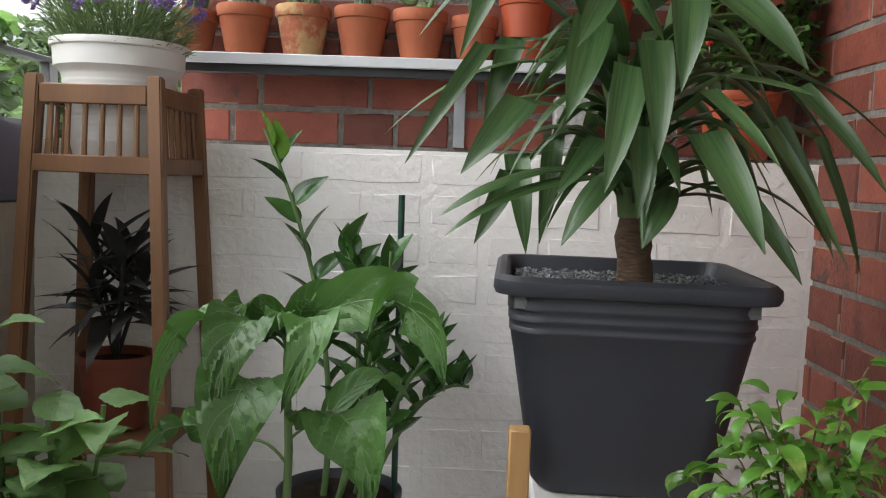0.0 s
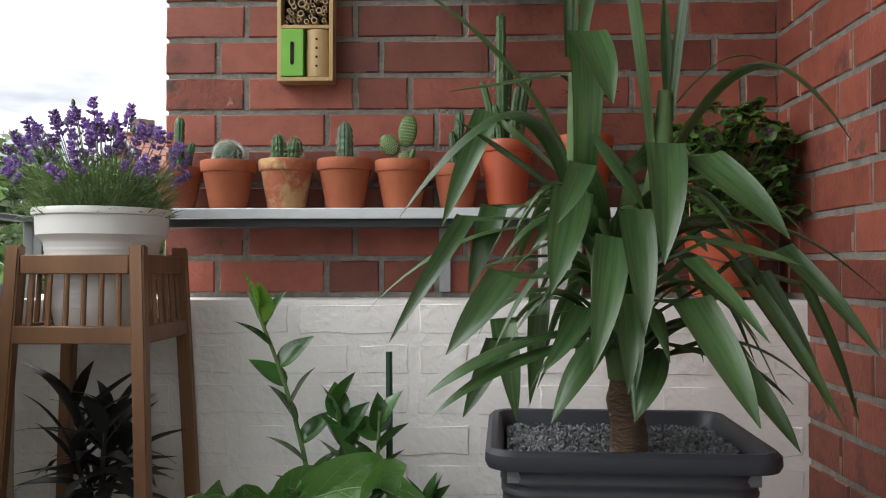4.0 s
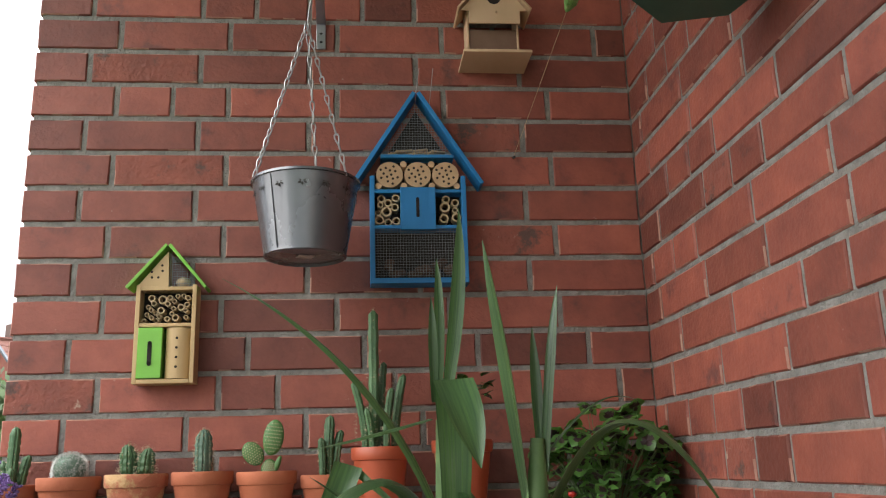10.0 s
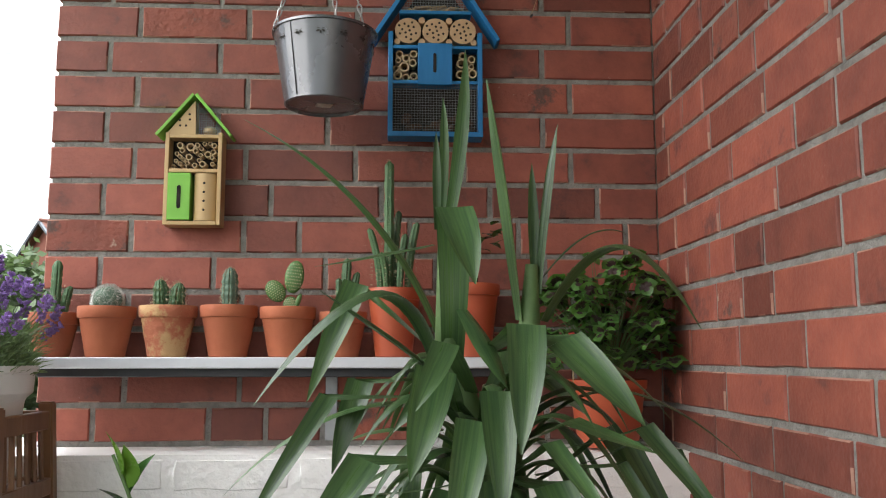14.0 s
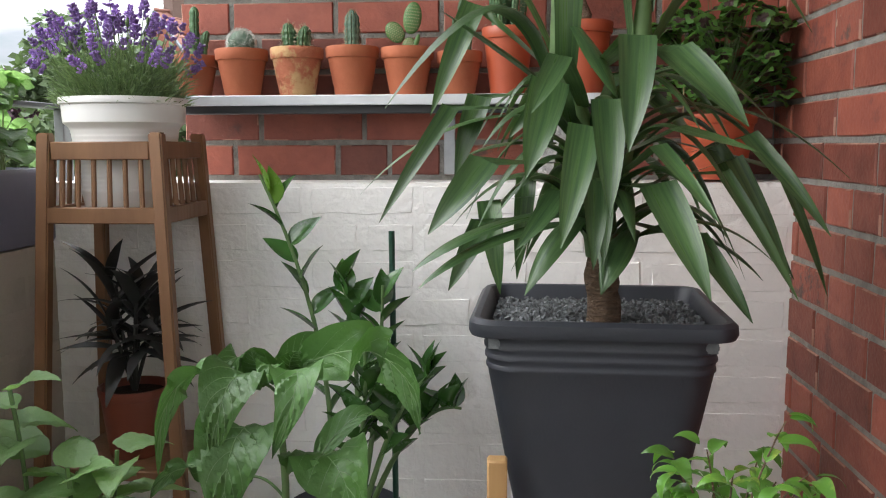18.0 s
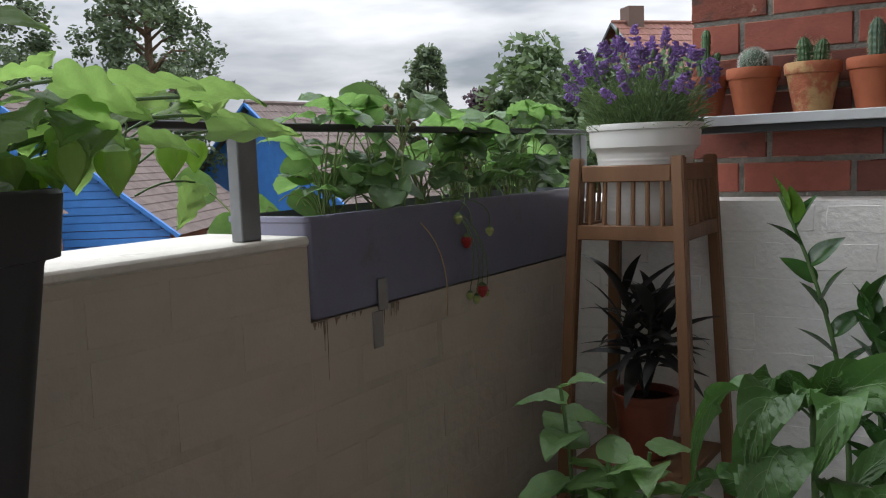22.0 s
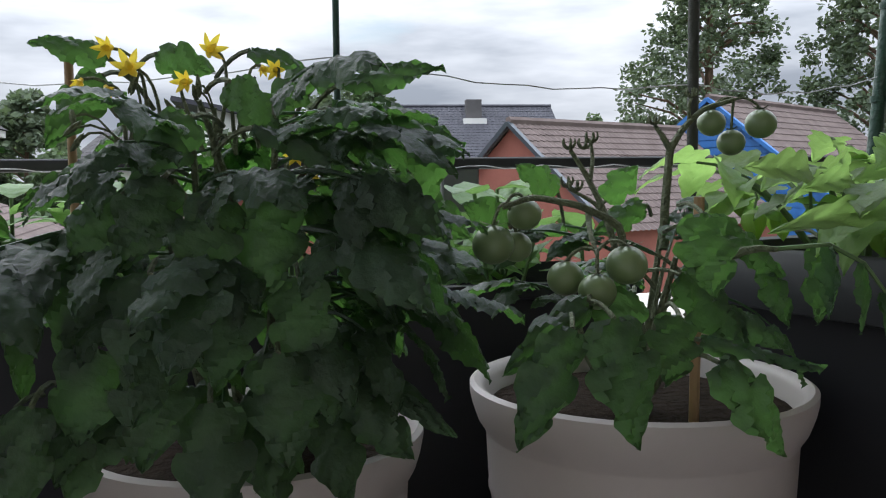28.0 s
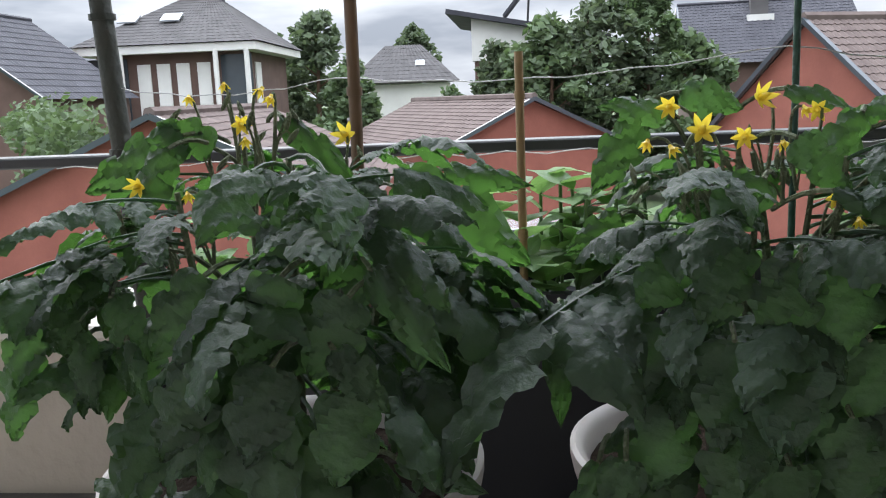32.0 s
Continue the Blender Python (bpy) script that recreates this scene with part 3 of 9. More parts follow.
def yleaf(base, over, tip, width=0.046, face=None, seed=0):
    part("leaf", ribbon(Vector(base) - YUCCA, Vector(over) - YUCCA, Vector(tip) - YUCCA, width * 0.88, face=face, seed=seed), M_YUCCA, yucca)


def yfold(base, kink, tip, width, seed=0):
    """A broad leaf that rises to a kink and hangs down from it."""
    p0, p1, p2 = (Vector(v) - YUCCA for v in (base, kink, tip))
    rnd, pts = random.Random(seed), []
    for i in range(8):
        q = i / 7
        pts.append(p0.lerp(p1, q) + Vector((0, -0.03 * math.sin(math.pi * q), 0)))
    pts.append(p1 + Vector((0, -0.008, 0.001)))
    for i in range(1, 13):
        q = i / 12
        pts.append(p1.lerp(p2, q) + Vector((0, -0.010 - 0.018 * math.sin(math.pi * q), 0)))
    own, rows = bmesh.new(), []
    lean = (p2 - p1).normalized()
    side = Vector((1, rnd.uniform(-0.1, 0.25), 0))
    side = (side - lean * side.dot(lean) * 0.8).normalized()
    n = len(pts) - 1
    rise = Vector((p0.y - p1.y, p1.x - p0.x, 0)).normalized()
    if rise.x < 0:
        rise = -rise
    for i, p in enumerate(pts):
        w = width * (0.55 + 0.45 * min(1.0, i / 8)) if i <= 8 else width * (1 - ((i - 8) / (n - 8)) ** 2.2)
        w = max(w, width * 0.03)
        dip = 0.22 * w * (1 if i > 8 else 0.5)
        rows.append([own.verts.new(p + rise.lerp(side, min(1.0, i / 8)) * (u * w * 0.5) + Vector((0, dip * (1 - u * u) - 0.5 * dip, 0.0))) for u in (-1, -0.55, 0, 0.55, 1)])
    strip(own, rows)
    part("leaf", own, M_YUCCA, yucca)


trunk_bm = tube([(0, 0, -0.03), (0.004, 0, 0.02), (0.0, 0.0, 0.05), (-0.003, 0.0, 0.08), (0.0, 0.0, 0.105), (0.01, 0.005, 0.15)], [0.030, 0.029, 0.0265, 0.028, 0.026, 0.03], 16)
bmesh.ops.subdivide_edges(trunk_bm, edges=trunk_bm.edges[:], cuts=1)
for v in trunk_bm.verts:
    v.co += Vector((noise.noise(v.co * 60), noise.noise(v.co * 60 + Vector((9, 0, 0))), 0)) * 0.004
part("trunk", trunk_bm, M_BARK, yucca, "ringed brown woody trunk")
part("crown_stem", tube([(0.0, 0, 0.115), (-0.02, -0.01, 0.25), (-0.075, -0.015, 0.42), (-0.08, -0.015, 0.58)], [0.030, 0.028, 0.02, 0.01], 10), M_STEM, yucca)
part("crown_stem", tube([(0.003, 0, 0.20), (0.03, -0.01, 0.32), (0.05, -0.025, 0.45), (0.055, -0.025, 0.55)], [0.026, 0.024, 0.018, 0.01], 10), M_STEM, yucca)

# upright and arching leaves of the two heads
for k, (base, over, tip, w) in enumerate((
        ((0.918, 1.700, 1.064), (0.791, 1.800, 1.308), (0.555, 1.930, 1.501), 0.033),
        ((0.915, 1.700, 1.265), (0.937, 1.700, 1.418), (0.945, 1.710, 1.561), 0.026),
        ((0.907, 1.720, 1.267), (0.911, 1.720, 1.396), (0.910, 1.730, 1.486), 0.018),
        ((0.899, 1.700, 1.265), (0.898, 1.690, 1.347), (0.897, 1.690, 1.420), 0.016),
        ((1.029, 1.690, 1.124), (1.002, 1.670, 1.343), (0.976, 1.680, 1.501), 0.054),
        ((1.053, 1.690, 1.164), (1.070, 1.700, 1.322), (1.095, 1.720, 1.442), 0.024),
        ((1.053, 1.700, 1.164), (1.051, 1.710, 1.281), (1.052, 1.720, 1.377), 0.021),
        ((1.058, 1.680, 1.123), (1.153, 1.590, 1.230), (1.240, 1.500, 1.105), 0.042),
        ((1.057, 1.700, 1.185), (1.135, 1.700, 1.259), (1.208, 1.720, 1.262), 0.016))):
    yleaf(base, over, tip, w, None, k + 0)
for k, (base, over, tip, w) in enumerate((
        ((0.987, 1.660, 1.100), (1.071, 1.580, 1.092), (1.164, 1.520, 0.979), 0.055),
        ((0.900, 1.680, 1.063), (0.803, 1.580, 1.161), (0.656, 1.500, 1.007), 0.044),
        ((0.910, 1.710, 1.064), (0.776, 1.700, 1.180), (0.706, 1.680, 1.003), 0.038),
        ((0.901, 1.680, 1.042), (0.823, 1.660, 1.104), (0.723, 1.660, 1.166), 0.036),
        ((0.892, 1.700, 1.242), (0.815, 1.660, 1.222), (0.718, 1.630, 1.199), 0.022),
        ((0.921, 1.680, 0.927), (0.796, 1.560, 0.933), (0.717, 1.500, 0.829), 0.046),
        ((0.909, 1.690, 0.850), (0.784, 1.580, 0.830), (0.689, 1.530, 0.770), 0.044),
        ((0.918, 1.700, 0.995), (0.749, 1.640, 0.988), (0.602, 1.600, 0.880), 0.024),
        ((0.900, 1.690, 1.012), (0.742, 1.620, 1.013), (0.638, 1.560, 0.840), 0.026))):
    hangs = over[2] - tip[2] > max(0.09, 1.1 * abs(tip[0] - over[0]))
    (yfold if hangs else yleaf)(base, over, tip, w * (1.05 if hangs else 1.2), seed=k + 9)
for k, (base, over, tip, w) in enumerate((
        ((0.910, 1.710, 1.038), (0.785, 1.680, 1.033), (0.746, 1.660, 0.902), 0.038),
        ((0.911, 1.720, 0.959), (0.815, 1.740, 0.958), (0.747, 1.760, 0.928), 0.028),
        ((0.937, 1.670, 1.143), (0.969, 1.620, 1.086), (0.995, 1.600, 1.023), 0.040),
        ((1.056, 1.700, 0.926), (1.192, 1.620, 0.969), (1.297, 1.560, 0.822), 0.028),
        ((1.051, 1.720, 0.889), (1.202, 1.740, 0.932), (1.305, 1.740, 0.718), 0.032),
        ((1.056, 1.700, 0.909), (1.166, 1.660, 0.912), (1.276, 1.620, 0.715), 0.024),
        ((1.027, 1.720, 0.866), (1.170, 1.760, 0.956), (1.326, 1.800, 0.723), 0.034),
        ((1.023, 1.700, 0.832), (1.119, 1.620, 0.815), (1.191, 1.560, 0.693), 0.034),
        ((1.036, 1.720, 0.805), (1.168, 1.780, 0.801), (1.283, 1.820, 0.715), 0.030))):
    hangs = over[2] - tip[2] > max(0.09, 1.1 * abs(tip[0] - over[0]))
    (yfold if hangs else yleaf)(base, over, tip, w * (1.05 if hangs else 1.2), seed=k + 18)
for k, (base, over, tip, w) in enumerate((
        ((1.027, 1.720, 0.928), (1.189, 1.740, 1.018), (1.402, 1.760, 0.896), 0.022),
        ((1.057, 1.740, 0.972), (1.308, 1.840, 0.912), (1.421, 1.900, 0.675), 0.018),
        ((0.943, 1.680, 0.833), (0.801, 1.580, 0.814), (0.698, 1.530, 0.743), 0.046),
        ((0.944, 1.690, 0.849), (0.789, 1.660, 0.832), (0.738, 1.620, 0.728), 0.034),
        ((0.947, 1.710, 0.883), (0.799, 1.720, 0.863), (0.819, 1.700, 0.709), 0.038),
        ((0.963, 1.730, 0.883), (0.863, 1.800, 0.898), (0.848, 1.820, 0.716), 0.034),
        ((0.954, 1.670, 0.850), (0.902, 1.570, 0.816), (0.856, 1.530, 0.735), 0.044),
        ((1.029, 1.670, 0.822), (0.992, 1.570, 0.794), (0.968, 1.540, 0.735), 0.044))):
    hangs = over[2] - tip[2] > max(0.09, 1.1 * abs(tip[0] - over[0]))
    (yfold if hangs else yleaf)(base, over, tip, w * (1.05 if hangs else 1.2), seed=k + 27)
# broad leaves that are kinked and hang down from the kink
for k, (base, over, tip, w) in enumerate((
        ((0.923, 1.700, 1.064), (0.922, 1.660, 1.292), (0.949, 1.600, 1.171), 0.060),
        ((0.972, 1.680, 1.076), (1.017, 1.580, 1.113), (0.997, 1.500, 0.945), 0.055),
        ((0.925, 1.680, 0.987), (0.893, 1.600, 1.051), (0.856, 1.540, 0.907), 0.060),
        ((0.968, 1.680, 0.961), (0.975, 1.580, 1.021), (0.974, 1.510, 0.854), 0.048),
        ((1.006, 1.680, 0.894), (1.050, 1.570, 0.897), (1.111, 1.480, 0.740), 0.056),
        ((0.959, 1.680, 0.927), (0.942, 1.560, 0.983), (0.904, 1.490, 0.811), 0.050),
        ((0.972, 1.680, 0.860), (0.958, 1.560, 0.902), (0.952, 1.510, 0.778), 0.036))):
    yfold(base, over, tip, w, k + 0)
# the thick skirt of older leaves
yr = random.Random(11)
for k in range(50):
    az = math.radians(137.5 * k + yr.uniform(-14, 14))
    s = k / 49
    z0 = 0.785 + 0.23 * s
    reach = yr.uniform(0.13, 0.24) + 0.07 * (math.cos(az) > 0.2)
    out = Vector((math.cos(az), math.sin(az) * 0.9, 0))
    base = Vector((0.99 - 0.03 * s, 1.70, z0)) + out * 0.02
    tip = base + out * reach + Vector((0, 0, yr.uniform(-0.15, -0.02) + 0.06 * s))
    over = base + out * reach * 0.5 + Vector((0, 0, yr.uniform(0.03, 0.07) + 0.03 * s))
    tip.z = max(tip.z, 0.745)
    if tip.y > 2.10:
        continue
    (yfold if k % 2 and abs(out.x) < 0.75 else yleaf)(base, over, tip, yr.uniform(0.026, 0.042), seed=k + 50)


# ---- terracotta pots with cacti on the shelf ----
def clay_pot(r, h, rim, seg=36):
    prof = [(0, 0), (r * 0.62, 0), (r * 0.66, 0.002), (r * 0.91, h - rim), (r * 0.965, h - rim + 0.001), (r * 0.985, h - rim + 0.004), (r, h - 0.003), (r - 0.002, h), (r - 0.007, h), (r - 0.009, h - 0.012), (r * 0.82, h - 0.016), (0, h - 0.016)]
    return lathe(prof, seg)


def ribbed(r, h, ribs, base=0.75, top_round=0.5, seg_per=4, bend=(0, 0)):
    """A ribbed cactus column."""
    seg, own, rings, n = ribs * seg_per, bmesh.new(), [], 26
    top_round = min(top_round, 1.8 * r / h)
    for i in range(n + 1):
        s = i / n
        rr = r * (base + (1 - base) * min(1, s * 3)) * math.sqrt(max(0.0, 1 - max(0.0, (s - (1 - top_round)) / top_round) ** 2.2))
        rr *= 1 + 0.07 * math.sin(s * h * 420)
        if i == n:
            rr = r * 0.05
        rings.append([own.verts.new((bend[0] * s * s + rr * (1 - 0.16 * (k % seg_per == 0) - 0.05 * (k % seg_per != seg_per // 2)) * math.cos(2 * math.pi * k / seg), bend[1] * s * s + rr * (1 - 0.16 * (k % seg_per == 0)) * math.sin(2 * math.pi * k / seg), h * s)) for k in range(seg)])
    for a, b in zip(rings, rings[1:]):
        for k in range(seg):
            own.faces.new((a[k], a[(k + 1) % seg], b[(k + 1) % seg], b[k]))
    own.faces.new(rings[-1])
    return own


def spines(bodies, count, length, seed, rows=0):
    """Fine thorns that stand out from round or column bodies: (x, y, z0, radius, height)."""
    rnd, own = random.Random(seed), bmesh.new()
    for k in range(count):
        x, y, z0, r, h = bodies[k % len(bodies)]
        a, s = rnd.random() * 6.283, rnd.random()
        if rows:
            a = round(a / 6.283 * rows) / rows * 6.283
        dome = max(0.0, (s - 0.5) * 2) ** 2
        rr = r * math.sqrt(max(0.03, 1 - dome))
        p = Vector((x + rr * math.cos(a), y + rr * math.sin(a), z0 + h * s))
        d = Vector((math.cos(a) * (1.1 - dome), math.sin(a) * (1.1 - dome), rnd.uniform(-0.4, 0.5) + dome)).normalized()
        side = d.orthogonal().normalized() * 0.0003
        for q in range(2):
            e = (d + Vector((rnd.uniform(-.5, .5), rnd.uniform(-.5, .5), rnd.uniform(-.5, .5)))).normalized() * length
            own.faces.new([own.verts.new(p + side), own.verts.new(p - side), own.verts.new(p + e)])
    return own


M_CACTUS = mat("cactus_skin", (0.075, 0.15, 0.06), 0.55, (0.05, 0.11, 0.05), 40, 0.3, 90, per_object=0.2)
M_BLUE_CACTUS = mat("blue_green_cactus_skin", (0.12, 0.19, 0.13), 0.6, (0.08, 0.14, 0.1), 30)
M_SPINE = mat("pale_spines", (0.62, 0.52, 0.36), 0.7, (0.5, 0.4, 0.25), 50)
M_WHITE_SPINE = mat("white_spines", (0.78, 0.78, 0.74), 0.8, (0.6, 0.6, 0.57), 50)
M_PAD = mat("prickly_pear_pad", (0.09, 0.20, 0.05), 0.5, (0.06, 0.15, 0.04), 35, stain=(0.42, 0.38, 0.17), stain_scale=130, stain_at=(0.66, 0.7))
SHELF_TOP, POT_Y = 1.068, 2.256


def shelf_pot(x, r, h, m, label, plant_label, category):
    pt = thing("cactus_pot", label + " on the shelf", "flower pot", (x, POT_Y, SHELF_TOP), group="pots on the shelf")
    part("pot_body", clay_pot(r, h, 0.026), m, pt)
    part("soil", lathe([(0, h - 0.018), (r * 0.8, h - 0.018), (r * 0.8, h - 0.013), (0, h - 0.010)], 20), M_SOIL, pt)
    return thing("cactus" if category == "cactus" else "potted_shrub", plant_label, category, (x, POT_Y, SHELF_TOP + h - 0.012))


def columns(plant, specs, material, spine_material, ribs, spine_len, seed, count=160):
    bodies = []
    for x, y, r, h, bx, by in specs:
        part("column", ribbed(r, h, ribs, bend=(bx, by)), material, plant, at=Matrix.Translation((x, y, 0)))
        bodies.append((x + bx * 0.3, y + by * 0.3, 0.0, r, h))
    tagged(part("thorn_coat", spines(bodies, count, spine_len, seed, ribs), spine_material, plant), kind="stuff")


c = shelf_pot(0.110, 0.052, 0.094, M_TERRA, "plain terracotta pot", "slender green column cactus with side shoots", "cactus")
columns(c, [(0, 0, 0.011, 0.125, 0.002, 0), (0.016, 0.006, 0.010, 0.07, 0.012, 0), (-0.012, 0.01, 0.009, 0.06, -0.01, 0), (0.006, -0.014, 0.008, 0.045, 0.0, -0.006)], M_CACTUS, M_SPINE, 6, 0.006, 1)
c = shelf_pot(0.220, 0.0605, 0.107, M_TERRA, "plain terracotta pot", "round white-spined ball cactus", "cactus")
part("body", ball(0.0305, (0, 0, 0.027), 0.95, seg=24, rings=14), M_BLUE_CACTUS, c)
tagged(part("thorn_coat", spines([(0, 0, 0.001, 0.031, 0.056)], 1800, 0.007, 2), M_WHITE_SPINE, c), kind="stuff")
c = shelf_pot(0.349, 0.0612, 0.109, M_TERRA_OLD, "lime-crusted old terracotta pot", "small two-headed barrel cactus", "cactus")
columns(c, [(-0.016, 0, 0.017, 0.07, -0.004, 0), (0.017, -0.005, 0.017, 0.062, 0.005, 0), (-0.004, 0.014, 0.013, 0.036, 0, 0)], M_CACTUS, M_SPINE, 9, 0.009, 3, 560)
c = shelf_pot(0.4775, 0.0612, 0.110, M_TERRA, "plain terracotta pot", "upright blue-green ribbed column cactus", "cactus")
columns(c, [(0, 0, 0.0175, 0.095, 0, 0)], M_BLUE_CACTUS, M_SPINE, 9, 0.006, 4, 420)
c = shelf_pot(0.6035, 0.0605, 0.107, M_TERRA, "plain terracotta pot", "prickly pear with three oval pads", "cactus")
for x, z, rx, rz, tilt in ((0.004, 0.016, 0.016, 0.020, 5), (0.012, 0.078, 0.021, 0.036, 8), (-0.028, 0.047, 0.020, 0.026, -38)):
    part("pad", ball(1.0, seg=18, rings=12), M_PAD, c, at=pose(x, 0, z, 0, tilt, 0) @ Matrix.Diagonal((rx, 0.009, rz, 1)))
part("pad", ball(1.0, seg=12, rings=8), M_PAD, c, at=pose(0.021, -0.003, 0.025, 0, 20, 0) @ Matrix.Diagonal((0.006, 0.005, 0.018, 1)))
dots = bmesh.new()
for x, z, rx, rz, tilt in ((0.004, 0.016, 0.016, 0.020, 5), (0.012, 0.078, 0.021, 0.036, 8), (-0.028, 0.047, 0.020, 0.026, -38)):
    for i in range(-4, 5):
        for j in range(-5, 6):
            u, w = (i + 0.5 * (j % 2)) / 4.0, j / 5.2
            if u * u + w * w < 0.8:
                ball(0.0013, pose(x, 0, z, 0, tilt, 0) @ Vector((u * rx, -0.009 * math.sqrt(1 - u * u - w * w), w * rz)), 1.0, dots, 5, 4)
tagged(part("areole_cover", dots, M_SPINE, c), kind="stuff")
tagged(part("thorn_coat", spines([(0.012, 0, 0.045, 0.018, 0.065), (-0.028, 0, 0.025, 0.016, 0.045)], 150, 0.004, 5), M_SPINE, c), kind="stuff")
c = shelf_pot(0.722, 0.052, 0.097, M_TERRA, "small terracotta pot", "thin column cactus with three arms", "cactus")
columns(c, [(0.004, 0, 0.011, 0.13, 0.004, 0), (0.018, 0.004, 0.009, 0.10, 0.012, 0), (-0.006, -0.012, 0.008, 0.085, -0.004, 0)], M_CACTUS, M_SPINE, 5, 0.006, 6)
c = shelf_pot(0.8315, 0.060, 0.148, M_RED_PLASTIC, "tall brick-red plastic pot", "tall thorny many-armed spurge cactus", "cactus")
columns(c, [(-0.012, 0, 0.012, 0.30, 0.0, 0.01), (0.03, 0.0, 0.010, 0.16, 0.02, 0), (-0.03, -0.005, 0.009, 0.145, -0.025, 0), (0.012, -0.018, 0.009, 0.13, 0.012, -0.01), (0.0, 0.018, 0.009, 0.19, 0.01, 0.01), (-0.016, -0.015, 0.008, 0.09, -0.012, -0.01)], M_CACTUS, M_SPINE, 4, 0.008, 7, 700)
c = shelf_pot(1.000, 0.064, 0.158, M_RED_PLASTIC, "wide brick-red plastic pot", "small bonsai fig with a thick swollen stem", "bonsai")
part("trunk", tube([(0, 0, -0.01), (0.006, 0, 0.03), (-0.004, 0, 0.06), (0.01, 0, 0.10)], [0.013, 0.011, 0.007, 0.004], 10), M_BARK, c)
br = random.Random(3)
for k in range(26):
    a = br.random() * 6.28
    rr = br.uniform(0.005, 0.05)
    part("leaf", blade(0.036, 0.022, 0.5, 0.2, "oval", 5, 2, seed=k), M_GLOSSY, c, at=grow((0.01 + rr * math.cos(a), rr * math.sin(a), 0.10 + br.uniform(-0.02, 0.045)), math.degrees(a), br.uniform(-10, 45)))

# ---- speckled stone block on the ledge ----
st = thing("stone_block", "pale speckled concrete block on the ledge", "block", (0.945, 2.245, LEDGE))
part("block", box(-0.045, 0.045, -0.03, 0.03, 0.0, 0.12, 0.004), mat("speckled_concrete", (0.5, 0.5, 0.48), 0.9, (0.3, 0.3, 0.29), 60, 0.6, 120), st)


# ---- insect hotels, bird houses and the hanging pot on the brick wall ----
M_PINE = mat("pale_pine", (0.56, 0.40, 0.20), 0.55, (0.46, 0.31, 0.14), 6, 0.1, 60, stretch=(1, 1, 0.15))
M_REED = mat("bamboo_reed", (0.50, 0.38, 0.22), 0.6, (0.36, 0.26, 0.14), 25)
# near-black that paints the shade inside holes and recesses
M_HOLE_SHADE = mat("hole_shade_black", (0.012, 0.009, 0.007), 0.9, (0.02, 0.014, 0.01), 30)
M_LIME = mat("bright_green_paint", (0.20, 0.50, 0.06), 0.5, (0.16, 0.42, 0.05), 10, 0.1, 50)
M_BLUE = mat("blue_wood_stain", (0.012, 0.19, 0.43), 0.5, (0.008, 0.14, 0.34), 8, 0.15, 60, stretch=(1, 1, 0.2))
M_SCREEN = mat("dull_wire_mesh", (0.26, 0.27, 0.28), 0.6, (0.20, 0.21, 0.22), 30, metal=0.4)
M_WIRE = mat("galvanised_wire", (0.42, 0.42, 0.42), 0.4, (0.4, 0.4, 0.4), 30, metal=0.8)
M_LOG = mat("cut_log_end", (0.52, 0.35, 0.20), 0.7, (0.42, 0.27, 0.14), 30)


def tubes_in(parent, x0, x1, z0, z1, y, sizes, seed, fixed=None):
    """Reed tubes packed into an opening, each an open ring with a dark bore."""
    rnd, placed, tries = random.Random(seed), [], 0
    while tries < 900 and len(placed) < 26:
        tries += 1
        r = rnd.choice(sizes) * (1.0 if tries < 500 else 0.75)
        x, z = rnd.uniform(x0 + r, x1 - r), rnd.uniform(z0 + r, z1 - r)
        if all((x - a) ** 2 + (z - b) ** 2 > (r + c) ** 2 * 0.93 for a, b, c in placed):
            placed.append((x, z, r))
    for x, z, r in placed:
        dy = rnd.uniform(-0.004, 0.004)
        part("reed", lathe([(r * 0.66, 0.028), (r * 0.66, 0.0), (r, 0.0), (r, 0.03)], 12), M_REED, parent, at=pose(x, y + dy, z, -90, 0, 0))


def mesh_grid(x0, x1, z0, z1, y, step, inside=lambda x, z: True):
    own = bmesh.new()
    t = 0.00034
    x = x0
    while x <= x1:
        zs = [z0 + (z1 - z0) * k / 40 for k in range(41) if inside(x, z0 + (z1 - z0) * k / 40)]
        if len(zs) > 1:
            box(x - t, x + t, y - t, y + t, zs[0], zs[-1], 0, own)
        x += step
    z = z0
    while z <= z1:
        xs = [x0 + (x1 - x0) * k / 40 for k in range(41) if inside(x0 + (x1 - x0) * k / 40, z)]
        if len(xs) > 1:
            box(xs[0], xs[-1], y - t, y + t, z - t, z + t, 0, own)
        z += step
    return own


def gable(x0, x1, z0, zt, y0, y1, apex_x=None):
    own = bmesh.new()
    ax = (x0 + x1) / 2 if apex_x is None else apex_x
    f = [own.verts.new((x, y0, z)) for x, z in ((x0, z0), (x1, z0), (ax, zt))]
    b = [own.verts.new((x, y1, z)) for x, z in ((x0, z0), (x1, z0), (ax, zt))]
    own.faces.new(f)
    own.faces.new(b[::-1])
    for i in range(3):
        own.faces.new((f[i], b[i], b[(i + 1) % 3], f[(i + 1) % 3]))
    bmesh.ops.recalc_face_normals(own, faces=own.faces[:])
    return own


